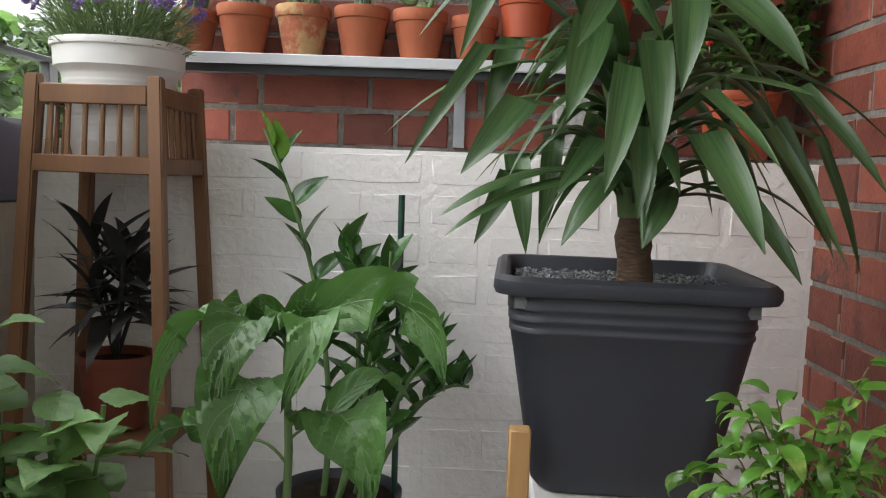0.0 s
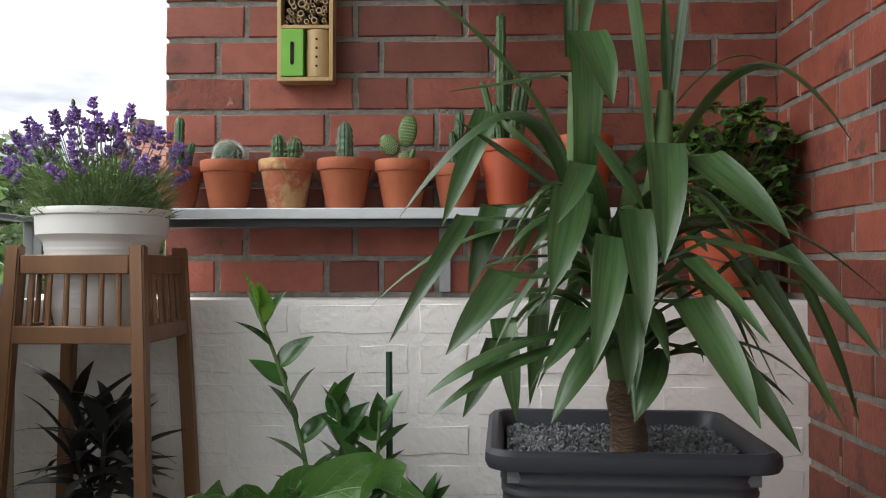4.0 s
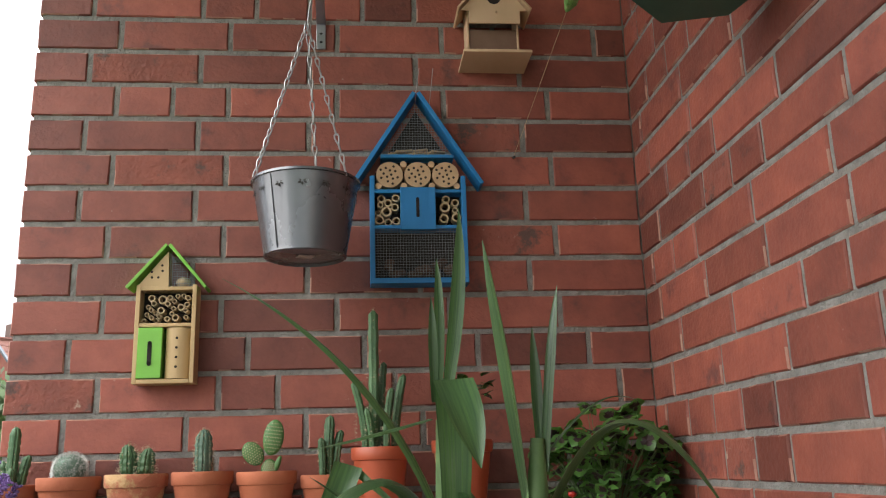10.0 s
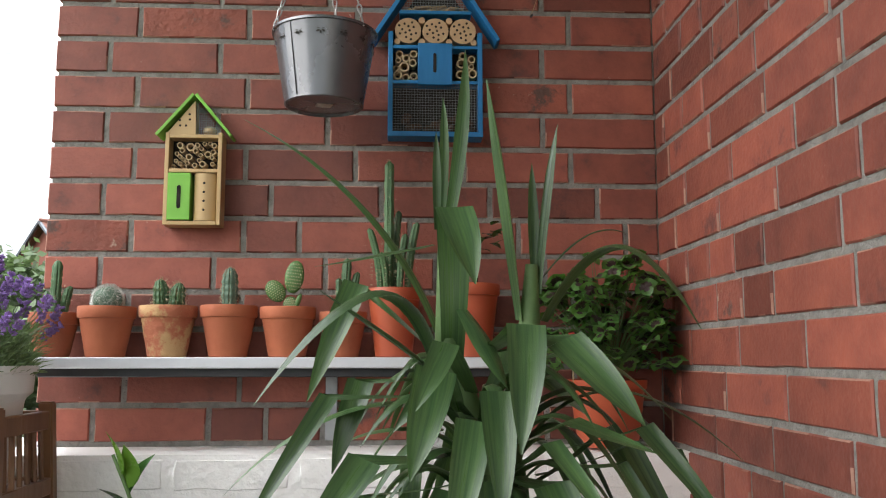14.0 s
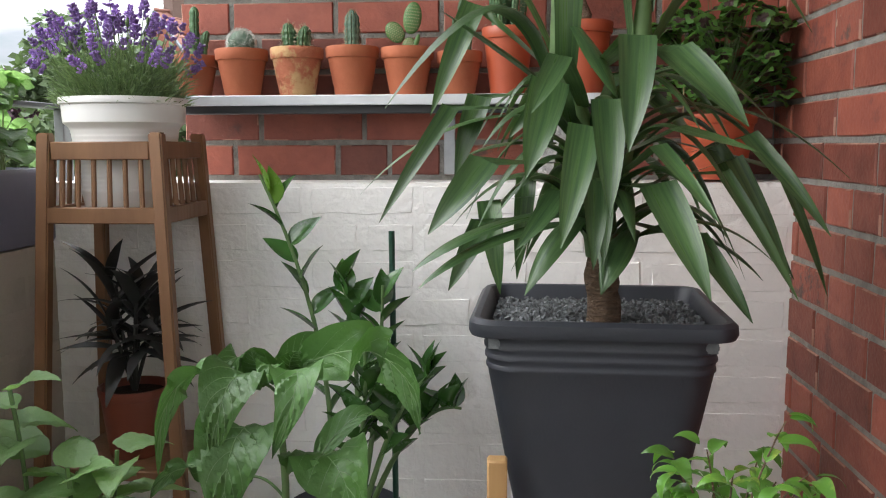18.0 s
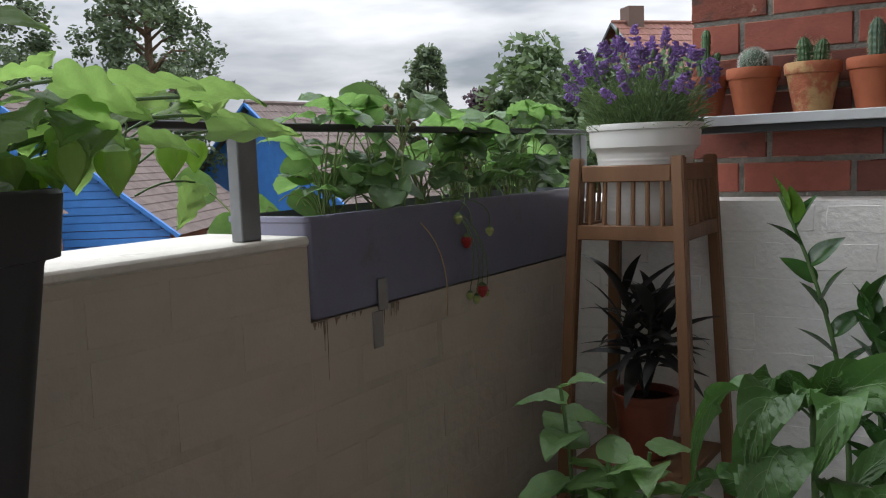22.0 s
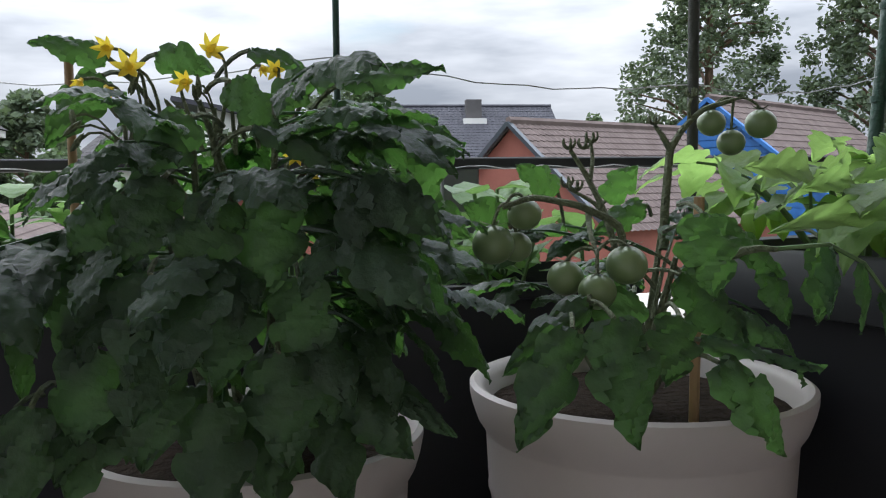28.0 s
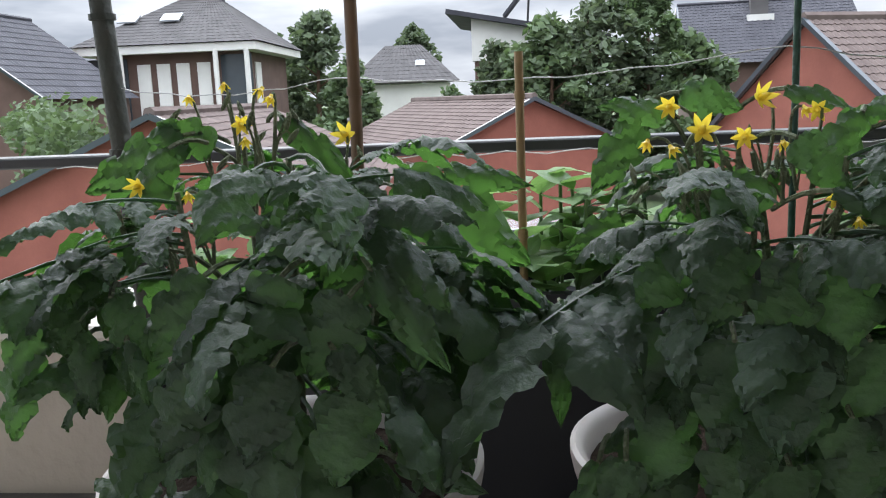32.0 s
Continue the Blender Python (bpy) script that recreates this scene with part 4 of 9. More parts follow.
def roof_board(x0, z0, x1, z1, y0, y1, t):
    """A board from the eave (x0, z0) to the ridge (x1, z1)."""
    own = bmesh.new()
    d = Vector((x1 - x0, 0, z1 - z0)).normalized()
    n = Vector((-d.z, 0, d.x)) * (t if d.x > 0 else -t)
    ring = []
    for y in (y0, y1):
        ring.append([own.verts.new(Vector((x, y, z)) + k) for x, z, k in ((x0, z0, Vector()), (x1, z1, Vector()), (x1, z1, n), (x0, z0, n))])
    own.faces.new(ring[0])
    own.faces.new(ring[1][::-1])
    for i in range(4):
        own.faces.new((ring[0][i], ring[1][i], ring[1][(i + 1) % 4], ring[0][(i + 1) % 4]))
    bmesh.ops.recalc_face_normals(own, faces=own.faces[:])
    bmesh.ops.bevel(own, geom=own.edges[:], offset=0.001, segments=1, affect="EDGES")
    return own


def hole(parent, x, y, z, r, name="hole"):
    # a flat black disc stands in for the shade of a bore
    part(name, lathe([(0, 0), (r, 0), (r, 0.0006), (0, 0.0006)], 12), M_HOLE_SHADE, parent, at=pose(x, y, z, 90, 0, 0))


def slot(parent, x, y, z0, z1, w):
    own = bmesh.new()
    lathe([(0, 0), (w, 0), (w, 0.0006), (0, 0.0006)], 14, own, pose(0, 0, z0 + w, 90, 0, 0))
    lathe([(0, 0), (w, 0), (w, 0.0006), (0, 0.0006)], 14, own, pose(0, 0, z1 - w, 90, 0, 0))
    box(-w, w, -0.0006, 0, z0 + w, z1 - w, 0, own)
    part("slot", own, M_HOLE_SHADE, parent, at=Matrix.Translation((x, y, 0)))


# small green-roofed insect hotel
gh = thing("small_insect_hotel", "small pine insect hotel with a bright green roof", "insect hotel", (0.385, WALL_Y - 0.002, 1.3565))
W, D, T = 0.0625, 0.048, 0.009
for x in (-W, W - T):
    part("side_board", box(x, x + T, -D, 0, 0.0, 0.208, 0.001), M_PINE, gh)
part("bottom_board", box(-W + T, W - T, -D, 0, 0.0, T, 0.001), M_PINE, gh)
for z in (0.118, 0.196):
    part("shelf", box(-W + T, W - T, -D + 0.001, 0, z, z + 0.008, 0.001), M_PINE, gh)
# back panel painted near-black for the shade behind the reeds
part("back", box(-W + T, W - T, -0.012, -0.001, T, 0.2), M_HOLE_SHADE, gh)
part("roof_board", roof_board(-0.079, 0.198, 0.0, 0.292, -D - 0.008, 0.0, 0.007), M_LIME, gh, "bright green roof board")
part("roof_board", roof_board(0.079, 0.198, 0.0, 0.292, -D - 0.008, 0.0, 0.007), M_LIME, gh, "bright green roof board")
part("gable_block", gable(-0.062, 0.003, 0.204, 0.281, -D + 0.002, -0.01, 0.0), M_PINE, gh, "drilled pine block")
for x, z in ((-0.012, 0.250), (-0.011, 0.238), (-0.033, 0.236), (-0.032, 0.224), (-0.019, 0.224)):
    hole(gh, x, -D + 0.002, z, 0.0026)
part("mesh_screen", mesh_grid(0.004, 0.056, 0.206, 0.278, -D + 0.006, 0.0052, lambda x, z: z < 0.284 - x * 1.2), M_SCREEN, gh, "fine wire mesh")
part("straw", ball(0.016, (0.03, -0.028, 0.216), 0.7), M_REED, gh)
tubes_in(gh, -W + T, W - T, 0.126, 0.196, -D + 0.010, (0.0095, 0.0075, 0.006, 0.005), 8)
part("green_door", box(-W + T, -0.004, -D - 0.002, -0.012, 0.011, 0.116, 0.001), M_LIME, gh, "bright green panel with a slot")
slot(gh, -0.0285, -D - 0.0026, 0.036, 0.088, 0.0042)
part("drilled_log", lathe([(0, 0), (0.026, 0), (0.026, 0.106), (0, 0.106)], 24), M_PINE, gh, at=Matrix.Translation((0.0255, -0.0285, 0.0105)) @ Matrix.Diagonal((1, 0.72, 1, 1)))
for z in (0.034, 0.054, 0.074, 0.094):
    hole(gh, 0.0255, -0.0475, z, 0.0028)

# large blue insect hotel
bh = thing("large_insect_hotel", "large blue-stained insect hotel with drilled logs and wire mesh", "insect hotel", (0.9225, WALL_Y - 0.002, 1.574))
W, D, T = 0.108, 0.048, 0.011
for x in (-W, W - T):
    part("side_board", box(x, x + T, -D, 0, 0.0, 0.235, 0.001), M_BLUE, bh)
part("bottom_board", box(-W, W, -D - 0.003, 0, -0.012, 0.0, 0.001), M_BLUE, bh)
for z in (0.112, 0.195, 0.278):
    half = W - T if z < 0.25 else 0.083
    part("shelf", box(-half, half, -D + 0.001, 0, z, z + 0.008, 0.001), M_BLUE, bh)
# both backs are painted near-black as the shade inside the hotel
part("back", box(-W + T, W - T, -0.012, -0.001, 0, 0.235), M_HOLE_SHADE, bh)
part("gable_back", gable(-0.105, 0.105, 0.235, 0.405, -0.012, -0.001), M_HOLE_SHADE, bh)
part("roof_board", roof_board(-0.140, 0.212, 0.0, 0.432, -D - 0.008, 0.0, 0.010), M_BLUE, bh)
part("roof_board", roof_board(0.140, 0.212, 0.0, 0.432, -D - 0.008, 0.0, 0.010), M_BLUE, bh)
for x in (-0.063, 0.0, 0.063):
    lg = part("drilled_log", lathe([(0, 0), (0.030, 0), (0.030, 0.03), (0, 0.03)], 28), M_LOG, bh, at=pose(x, -D + 0.004, 0.2385, -90, 0, 0))
    for k in range(13):
        a, rr = k * 2.4, 0.0066 * math.sqrt(k + 0.3)
        part("hole", lathe([(0, 0), (0.0029, 0), (0.0029, 0.0006), (0, 0.0006)], 8), M_HOLE_SHADE, lg, at=pose(rr * math.cos(a), rr * math.sin(a), -0.0005))
for x, z in ((-0.0315, 0.264), (0.0315, 0.264), (-0.0315, 0.213), (0.0315, 0.213), (-0.088, 0.213), (0.088, 0.213)):
    part("log_peg", lathe([(0, 0), (0.0075, 0), (0.0075, 0.03), (0, 0.03)], 12), M_LOG, bh, at=pose(x, -D + 0.006, z, -90, 0, 0))
tubes_in(bh, -W + T, -0.040, 0.120, 0.195, -D + 0.010, (0.0118, 0.0105, 0.009), 21)
tubes_in(bh, 0.040, W - T, 0.120, 0.195, -D + 0.010, (0.0118, 0.0105, 0.009), 22)
part("door_panel", box(-0.040, 0.038, -D - 0.006, -0.02, 0.108, 0.206, 0.001), M_BLUE, bh)
slot(bh, -0.002, -D - 0.0066, 0.136, 0.182, 0.0036)
part("mesh_screen", mesh_grid(-W + T, W - T, 0.0, 0.112, -D + 0.004, 0.0062), M_SCREEN, bh, "fine wire mesh")
part("mesh_screen", mesh_grid(-0.078, 0.078, 0.287, 0.412, -D + 0.004, 0.0062, lambda x, z: z < 0.415 - abs(x) * 1.6), M_SCREEN, bh, "fine wire mesh")
kr = random.Random(9)
cones = bmesh.new()
for k in range(26):
    ball(0.011, (kr.uniform(-0.085, 0.085), -0.026 + kr.uniform(-0.008, 0.008), 0.012 + kr.random() ** 2 * 0.035), 0.8, cones, 8, 6)
tagged(part("pine_cone_filling", cones, mat("pine_cone", (0.10, 0.055, 0.03), 0.9, (0.06, 0.03, 0.02), 60, 0.8, 120), bh), kind="stuff")
for k in range(9):
    x = -0.05 + k * 0.012
    part("wood_chip", box(-0.017, 0.017, -0.012, 0.012, 0, 0.004, 0.001), M_REED, bh, at=pose(x, -0.028, 0.288 + 0.004 * (k % 3), kr.uniform(-15, 15), kr.uniform(-20, 20), kr.uniform(-40, 40)))
part("hanger_wire", tube([(0, -0.03, 0.44), (0.012, -0.002, 0.52)], 0.0008, 5), M_WIRE, bh)
part("hanger_wire", tube([(0.03, -0.03, 0.40), (0.045, -0.002, 0.52)], 0.0008, 5), M_WIRE, bh)

# small plywood nest box
nb = thing("nest_box", "small raw plywood nest box with a round hole", "bird house", (1.107, WALL_Y - 0.002, 2.084))
M_PLY = mat("birch_plywood", (0.60, 0.43, 0.27), 0.6, (0.52, 0.36, 0.21), 8, stretch=(1, 1, 0.3))
part("floor_board", box(-0.078, 0.080, -0.112, 0, 0.0, 0.007, 0.001), M_PLY, nb)
part("lower_front", box(-0.056, 0.056, -0.055, -0.051, 0.007, 0.085), mat("weathered_plywood", (0.2, 0.12, 0.08), 0.8, (0.15, 0.09, 0.06), 12), nb, "recessed brown plywood front")
for x in (-0.062, 0.056):
    part("side_board", box(x, x + 0.005, -0.06, 0, 0.007, 0.15, 0.001), M_PLY, nb)
front = part("upper_front", gable(-0.078, 0.078, 0.118, 0.212, -0.088, -0.084), M_PLY, nb)
part("upper_front_strip", box(-0.060, 0.060, -0.088, -0.084, 0.085, 0.119, 0.0005), M_PLY, nb)
hole(nb, 0.0, -0.0885, 0.150, 0.0165, "entrance_hole")
part("perch", tube([(0.004, -0.088, 0.112), (0.004, -0.10, 0.112)], 0.002, 8), M_PLY, nb)
part("roof_board", roof_board(-0.084, 0.116, 0.0, 0.216, -0.10, 0.0, 0.005), M_PLY, nb)
part("roof_board", roof_board(0.084, 0.116, 0.0, 0.216, -0.10, 0.0, 0.005), M_PLY, nb)

# ---- hanging zinc pot on its hook ----
HANG = (0.684, 2.125)
hk = thing("wall_hook", "perforated steel wall hook screwed to the bricks", "hook", (0.703, WALL_Y - 0.001, 2.145))
part("plate", box(-0.011, 0.011, -0.004, 0, -0.005, 0.075, 0.001), M_STEEL, hk)
part("arm", box(-0.0105, 0.0105, -0.002, 0.002, 0, 0.235, 0.0005), M_STEEL, hk, at=pose(0, -0.004, 0.060, 68, 0, 0))
for z in (0.012, 0.034):
    part("screw", ball(0.0038, (0, -0.005, z), 0.6), M_IRON, hk)
part("eye", tube([(0.0 + 0.012 * math.sin(a), -0.198, 0.12 + 0.026 * math.cos(a)) for a in np.linspace(0, 6.0, 14)], 0.0016, 6), M_STEEL, hk)
hp = thing("hanging_pot", "grey zinc hanging pot with punched flowers on three chains", "hanging pot", (HANG[0], HANG[1], 1.585))
M_ZINC = mat("grey_zinc_sheet", (0.19, 0.195, 0.205), 0.27, (0.15, 0.155, 0.165), 6, metal=0.7)
part("pot_body", lathe([(0, 0.003), (0.074, 0.003), (0.078, -0.002), (0.082, 0.0), (0.082, 0.006), (0.106, 0.148), (0.110, 0.149), (0.110, 0.154), (0.105, 0.154), (0.103, 0.146), (0.094, 0.12), (0, 0.12)], 48), M_ZINC, hp)
part("soil", lathe([(0, 0.121), (0.095, 0.121), (0.097, 0.128), (0, 0.132)], 20), M_SOIL, hp)
part("label", box(-0.016, 0.016, -0.012, 0.012, 0.0005, 0.0022), mat("paper_sticker", (0.45, 0.38, 0.33), 0.8, (0.3, 0.26, 0.23), 60), hp, "worn paper sticker", at=pose(0, 0, 0, 0, 0, 20))
for k in range(14):
    a = 2 * math.pi * (k + 0.5) / 14
    fl = bmesh.new()
    for q in range(6):
        lathe([(0, 0), (0.0026, 0), (0.0026, 0.0006), (0, 0.0006)], 8, fl, Matrix.Rotation(q * math.pi / 3, 4, "Z") @ Matrix.Translation((0.0062, 0, 0)) @ Matrix.Diagonal((1.5, 0.7, 1, 1)))
    part("punched_flower", fl, M_HOLE_SHADE, hp, at=pose(0.1025 * math.cos(a), 0.1025 * math.sin(a), 0.127, 0, 0, math.degrees(a)) @ pose(0, 0, 0, 0, 80, 0))
part("seam", tube([(0.083 * math.cos(-2.2), 0.083 * math.sin(-2.2), 0.004), (0.1065 * math.cos(-2.2), 0.1065 * math.sin(-2.2), 0.148)], 0.0012, 5), M_ZINC, hp)


def chain(parent, a, b, pitch=0.0225):
    a, b = Vector(a), Vector(b)
    n = int((b - a).length / pitch)
    q = (b - a).to_track_quat("X", "Z").to_matrix().to_4x4()
    link = bmesh.new()
    tube([(0.0135 * math.cos(t), 0.0066 * math.sin(t) * (0.6 + 0.4 * math.cos(t)), 0.0) for t in np.linspace(0, 6.28, 11)], 0.0017, 5, link, False)
    me = mesh_of("chain_link", link, M_WIRE)
    for k in range(n):
        part("chain_link", me, None, parent, at=Matrix.Translation(a.lerp(b, (k + 0.5) / n)) @ q @ Matrix.Rotation(radians(90 * (k % 2) + 30), 4, "X"))


for a in (200, 320, 80):
    chain(hp, (0.108 * math.cos(radians(a)), 0.108 * math.sin(radians(a)), 0.15), (0.0, 0.0, 0.515))
part("hanger_hook", tube([(0, 0, 0.512), (0.004, 0, 0.55), (0.012, 0.001, 0.60), (0.019, 0.002, 0.645), (0.019, 0.002, 0.668), (0.012, 0.002, 0.676), (0.007, 0.002, 0.665)], 0.0019, 7), M_WIRE, hp, "bright wire hook")
pr = random.Random(4)
for k in range(16):
    a = pr.random() * 6.28
    part("seedling_leaf", blade(pr.uniform(0.02, 0.045), 0.011, 0.6, 0.3, "oval", 5, 2, seed=k), M_STEM, hp, at=grow((0.06 * math.cos(a), 0.06 * math.sin(a), 0.13), math.degrees(a) + pr.uniform(-60, 60), pr.uniform(10, 60)))

# ---- lighthouse bird house and suet net ----
M_BLACK_PAINT = mat("black_paint", (0.015, 0.014, 0.014), 0.55, (0.03, 0.028, 0.027), 20)
M_WHITE_PAINT = mat("white_paint", (0.74, 0.70, 0.62), 0.6, (0.66, 0.62, 0.55), 15)
M_MAROON = mat("maroon_paint", (0.20, 0.035, 0.035), 0.55, (0.16, 0.028, 0.03), 12)
M_BOTTLE = mat("bottle_green_paint", (0.02, 0.085, 0.055), 0.55, (0.016, 0.07, 0.045), 8)
lh = thing("lighthouse_bird_house", "hanging lighthouse bird house with black and white bands", "bird house", (1.315, 1.585, 1.872), -16)


def hexa(r0, r1, z0, z1, n=6):
    return lathe([(0, z0), (r0, z0), (r1, z1), (0, z1)], n)


part("base_board", hexa(0.106, 0.108, 0.0, 0.010), M_BOTTLE, lh, "bottle-green hexagonal base")
rr = [0.077 - 0.0037 * k for k in range(7)]
for k in range(6):
    part("band", hexa(rr[k], rr[k + 1], 0.010 + 0.022 * k, 0.032 + 0.022 * k), M_WHITE_PAINT if k % 2 == 0 else M_BLACK_PAINT, lh, "white painted band" if k % 2 == 0 else "black painted band")
part("eave", hexa(0.084, 0.082, 0.142, 0.149), M_MAROON, lh, "maroon roof")
part("eave_top", hexa(0.082, 0.045, 0.149, 0.172), M_MAROON, lh, "maroon roof")
part("lantern", lathe([(0, 0.172), (0.034, 0.172), (0.032, 0.196), (0, 0.196)], 18), M_WHITE_PAINT, lh)
part("gallery", lathe([(0.045, 0.176), (0.047, 0.178), (0.045, 0.180), (0.043, 0.178), (0.045, 0.176)], 24), M_IRON, lh)
part("cap", hexa(0.048, 0.012, 0.196, 0.236), M_MAROON, lh, "maroon roof")
part("knob", ball(0.012, (0, 0, 0.242)), M_MAROON, lh)
win = part("window", box(-0.019, 0.019, -0.0595, -0.050, 0.072, 0.106, 0.001), mat("orange_paint", (0.60, 0.10, 0.03), 0.5), lh, "orange window frame")
for x in (-0.009, 0.009):
    for z in (0.081, 0.097):
        part("pane", box(x - 0.006, x + 0.006, -0.0602, -0.0590, z - 0.0055, z + 0.0055), M_BLACK_PAINT, win)
part("perch", tube([(-0.06, -0.03, 0.055), (-0.095, -0.035, 0.058)], 0.006, 10), M_WHITE_PAINT, lh)
part("tiny_bottle", lathe([(0, 0.01), (0.007, 0.01), (0.007, 0.026), (0.003, 0.031), (0.003, 0.036), (0, 0.036)], 12), mat("yellow_bottle", (0.6, 0.5, 0.1), 0.4), lh, at=Matrix.Translation((-0.02, -0.078, 0)))
part("tiny_bucket", lathe([(0, 0.01), (0.0065, 0.01), (0.0085, 0.028), (0, 0.028)], 12), mat("navy_paint", (0.02, 0.05, 0.18), 0.4), lh, at=Matrix.Translation((0.022, -0.072, 0)))
part("tiny_anchor", tube([(-0.058, -0.062, 0.012), (-0.06, -0.064, 0.04), (-0.052, -0.066, 0.046), (-0.047, -0.066, 0.038)], 0.003, 6), mat("teal_paint", (0.02, 0.12, 0.16), 0.4), lh)
part("hanger", tube([(0, 0, 0.25), (0.002, 0, 0.32), (0.0, 0, 0.36)], 0.0035, 8), M_IRON, lh)
hb = thing("rod_bracket", "thin iron rod bracket on the side wall", "bracket", (1.315, 1.585, 2.23))
part("rod", tube([(RIGHT_X - 1.315 - 0.001, 0.0, 0.0), (0.0, 0.0, 0.006), (-0.055, -0.01, 0.0)], 0.0035, 8), M_IRON, hb)
part("wall_plate", box(RIGHT_X - 1.315 - 0.006, RIGHT_X - 1.315, -0.012, 0.012, -0.03, 0.03, 0.001), M_IRON, hb)
part("knot", ball(0.012, (0.0, 0, 0.004), 0.8), M_BLACK_PAINT, hb)
SN = (Vector((1.262, 1.575, 2.232)), Vector((1.151, 2.32, 1.871)))
sn = thing("suet_net", "green net of bird suet tied on a string", "bird feeder", tuple(SN[0].lerp(SN[1], 0.42)))
d = (SN[1] - SN[0]).normalized()
c0 = SN[0].lerp(SN[1], 0.42)
prof = [(0.0015, -0.082), (0.006, -0.076), (0.013, -0.060), (0.0155, -0.03), (0.0155, 0.02), (0.014, 0.05), (0.008, 0.07), (0.002, 0.078), (0.006, 0.086)]
net = lathe(prof, 14)
for v in net.verts:
    v.co += Vector((noise.noise(v.co * 120), noise.noise(v.co * 120 + Vector((5, 0, 0))), 0)) * 0.003
part("suet", net, mat("green_net_suet", (0.10, 0.30, 0.045), 0.6, (0.22, 0.30, 0.10), 130, 1.0, 160), sn, at=(-d).to_track_quat("Z", "Y").to_matrix().to_4x4())
part("string", tube([SN[0] - c0, SN[1] - c0], 0.0006, 5), M_REED, sn)
part("nail", tube([SN[1] - c0 + Vector((0, 0.005, 0)), SN[1] - c0 + Vector((0, -0.012, -0.004))], 0.003, 6), M_IRON, sn)


# ---- the smaller plants of the corner ----
def round_pot(name, label, at, r, h, material, rim=0.02, group="", rib=0):
    pt = thing(name, label, "flower pot", at, group=group)
    prof = [(0, 0), (r * 0.72, 0), (r * 0.74, 0.003)]
    for k in range(rib):
        z = h * (0.25 + 0.5 * k / rib)
        rr = r * (0.74 + 0.2 * z / h)
        prof += [(rr, z), (rr + 0.0012, z + 0.003), (rr, z + 0.006)]
    prof += [(r * 0.93, h - rim), (r * 0.96, h - rim), (r * 0.985, h - rim + 0.003), (r, h - 0.004), (r, h), (r - 0.004, h + 0.001), (r - 0.007, h - 0.002), (r * 0.88, h - 0.02), (0, h - 0.02)]
    part("pot_body", lathe(prof, 40), material, pt)
    part("soil", lathe([(0, h - 0.022), (r * 0.87, h - 0.022), (r * 0.88, h - 0.016), (0, h - 0.012)], 24), M_SOIL, pt)
    return pt


M_VEIN = mat("pale_leaf_vein", (0.15, 0.25, 0.10), 0.5, (0.12, 0.21, 0.08), 30)


def drape(base, over, tip, width, lean, seed, steps=36, across=12, veins=8, quilt=0.075):
    """A broad quilted leaf that runs over a crest and hangs to its tip, with its midrib and side veins."""
    rnd = random.Random(seed)
    p0, p2 = Vector(base), Vector(tip)
    p1 = Vector(over) * 2 - (p0 + p2) / 2
    ph0 = rnd.random() * 6.28
    side0 = Vector((1, lean, 0.15 * lean)).normalized()

    def on(s, u, lift=0.0):
        p = p0 * (1 - s) ** 2 + p1 * 2 * s * (1 - s) + p2 * s * s
        d = ((p1 - p0) * (1 - s) + (p2 - p1) * s).normalized()
        side = (side0 - d * side0.dot(d)).normalized()
        up = side.cross(d)
        if up.y > 0 and up.z < 0.2:
            up = -up
        w = width * math.sin(math.pi * min(1.0, 0.03 + 0.97 * s) ** 0.62) ** 0.85 if s < 1 else width * 0.01
        wave = quilt * (abs(math.sin(math.pi * (s * veins - abs(u) * 2.2))) - 0.5) * min(1.0, abs(u) * 2.5 + 0.1) * (1 - 0.4 * abs(u))
        wave += 0.035 * abs(u) * math.sin(ph0 + 11 * s + 2 * u) + 0.012 * math.sin(31 * s + 9 * u + ph0)
        return p + side * (u * w * 0.5) + up * (width * wave + abs(u) ** 1.4 * w * 0.16 + lift)
    own, rows = bmesh.new(), []
    for i in range(steps + 1):
        rows.append([own.verts.new(on(i / steps, 2 * k / across - 1)) for k in range(across + 1)])
    for a, b in zip(rows, rows[1:]):
        for k in range(across):
            own.faces.new((a[k], b[k], b[k + 1], a[k + 1]))
    rib = tube([on(0.01 + 0.95 * k / 22, 0.0, 0.0002) for k in range(23)], [0.0013 - 0.001 * k / 22 for k in range(23)], 5)
    for n in range(veins - 1):
        for sd_ in (-1, 1):
            pts = [on((n + 0.35 + 2.2 * 0.85 * q / 6) / veins, sd_ * 0.85 * q / 6, 0.0002) for q in range(7) if (n + 0.35 + 2.2 * 0.85 * q / 6) / veins < 0.95]
            if len(pts) > 3:
                tube(pts, [0.0006 - 0.00007 * q for q in range(len(pts))], 4, rib)
    return own, rib


# pepper plant with large drooping leaves
round_pot("pepper_pot", "brick-red plastic pot holding the pepper plant", (0.49, 1.56, 0.0), 0.11, 0.24, M_RED_PLASTIC)
PEPPER = Vector((0.48, 1.555, 0.226))
pp = thing("pepper_plant", "pepper plant with large drooping glossy leaves", "pepper plant", tuple(PEPPER))
part("stem", tube([(0, 0, 0), (0.004, 0.0, 0.2), (-0.002, 0, 0.33), (0, 0, 0.375)], [0.0065, 0.006, 0.005, 0.004], 10), M_STEM, pp)


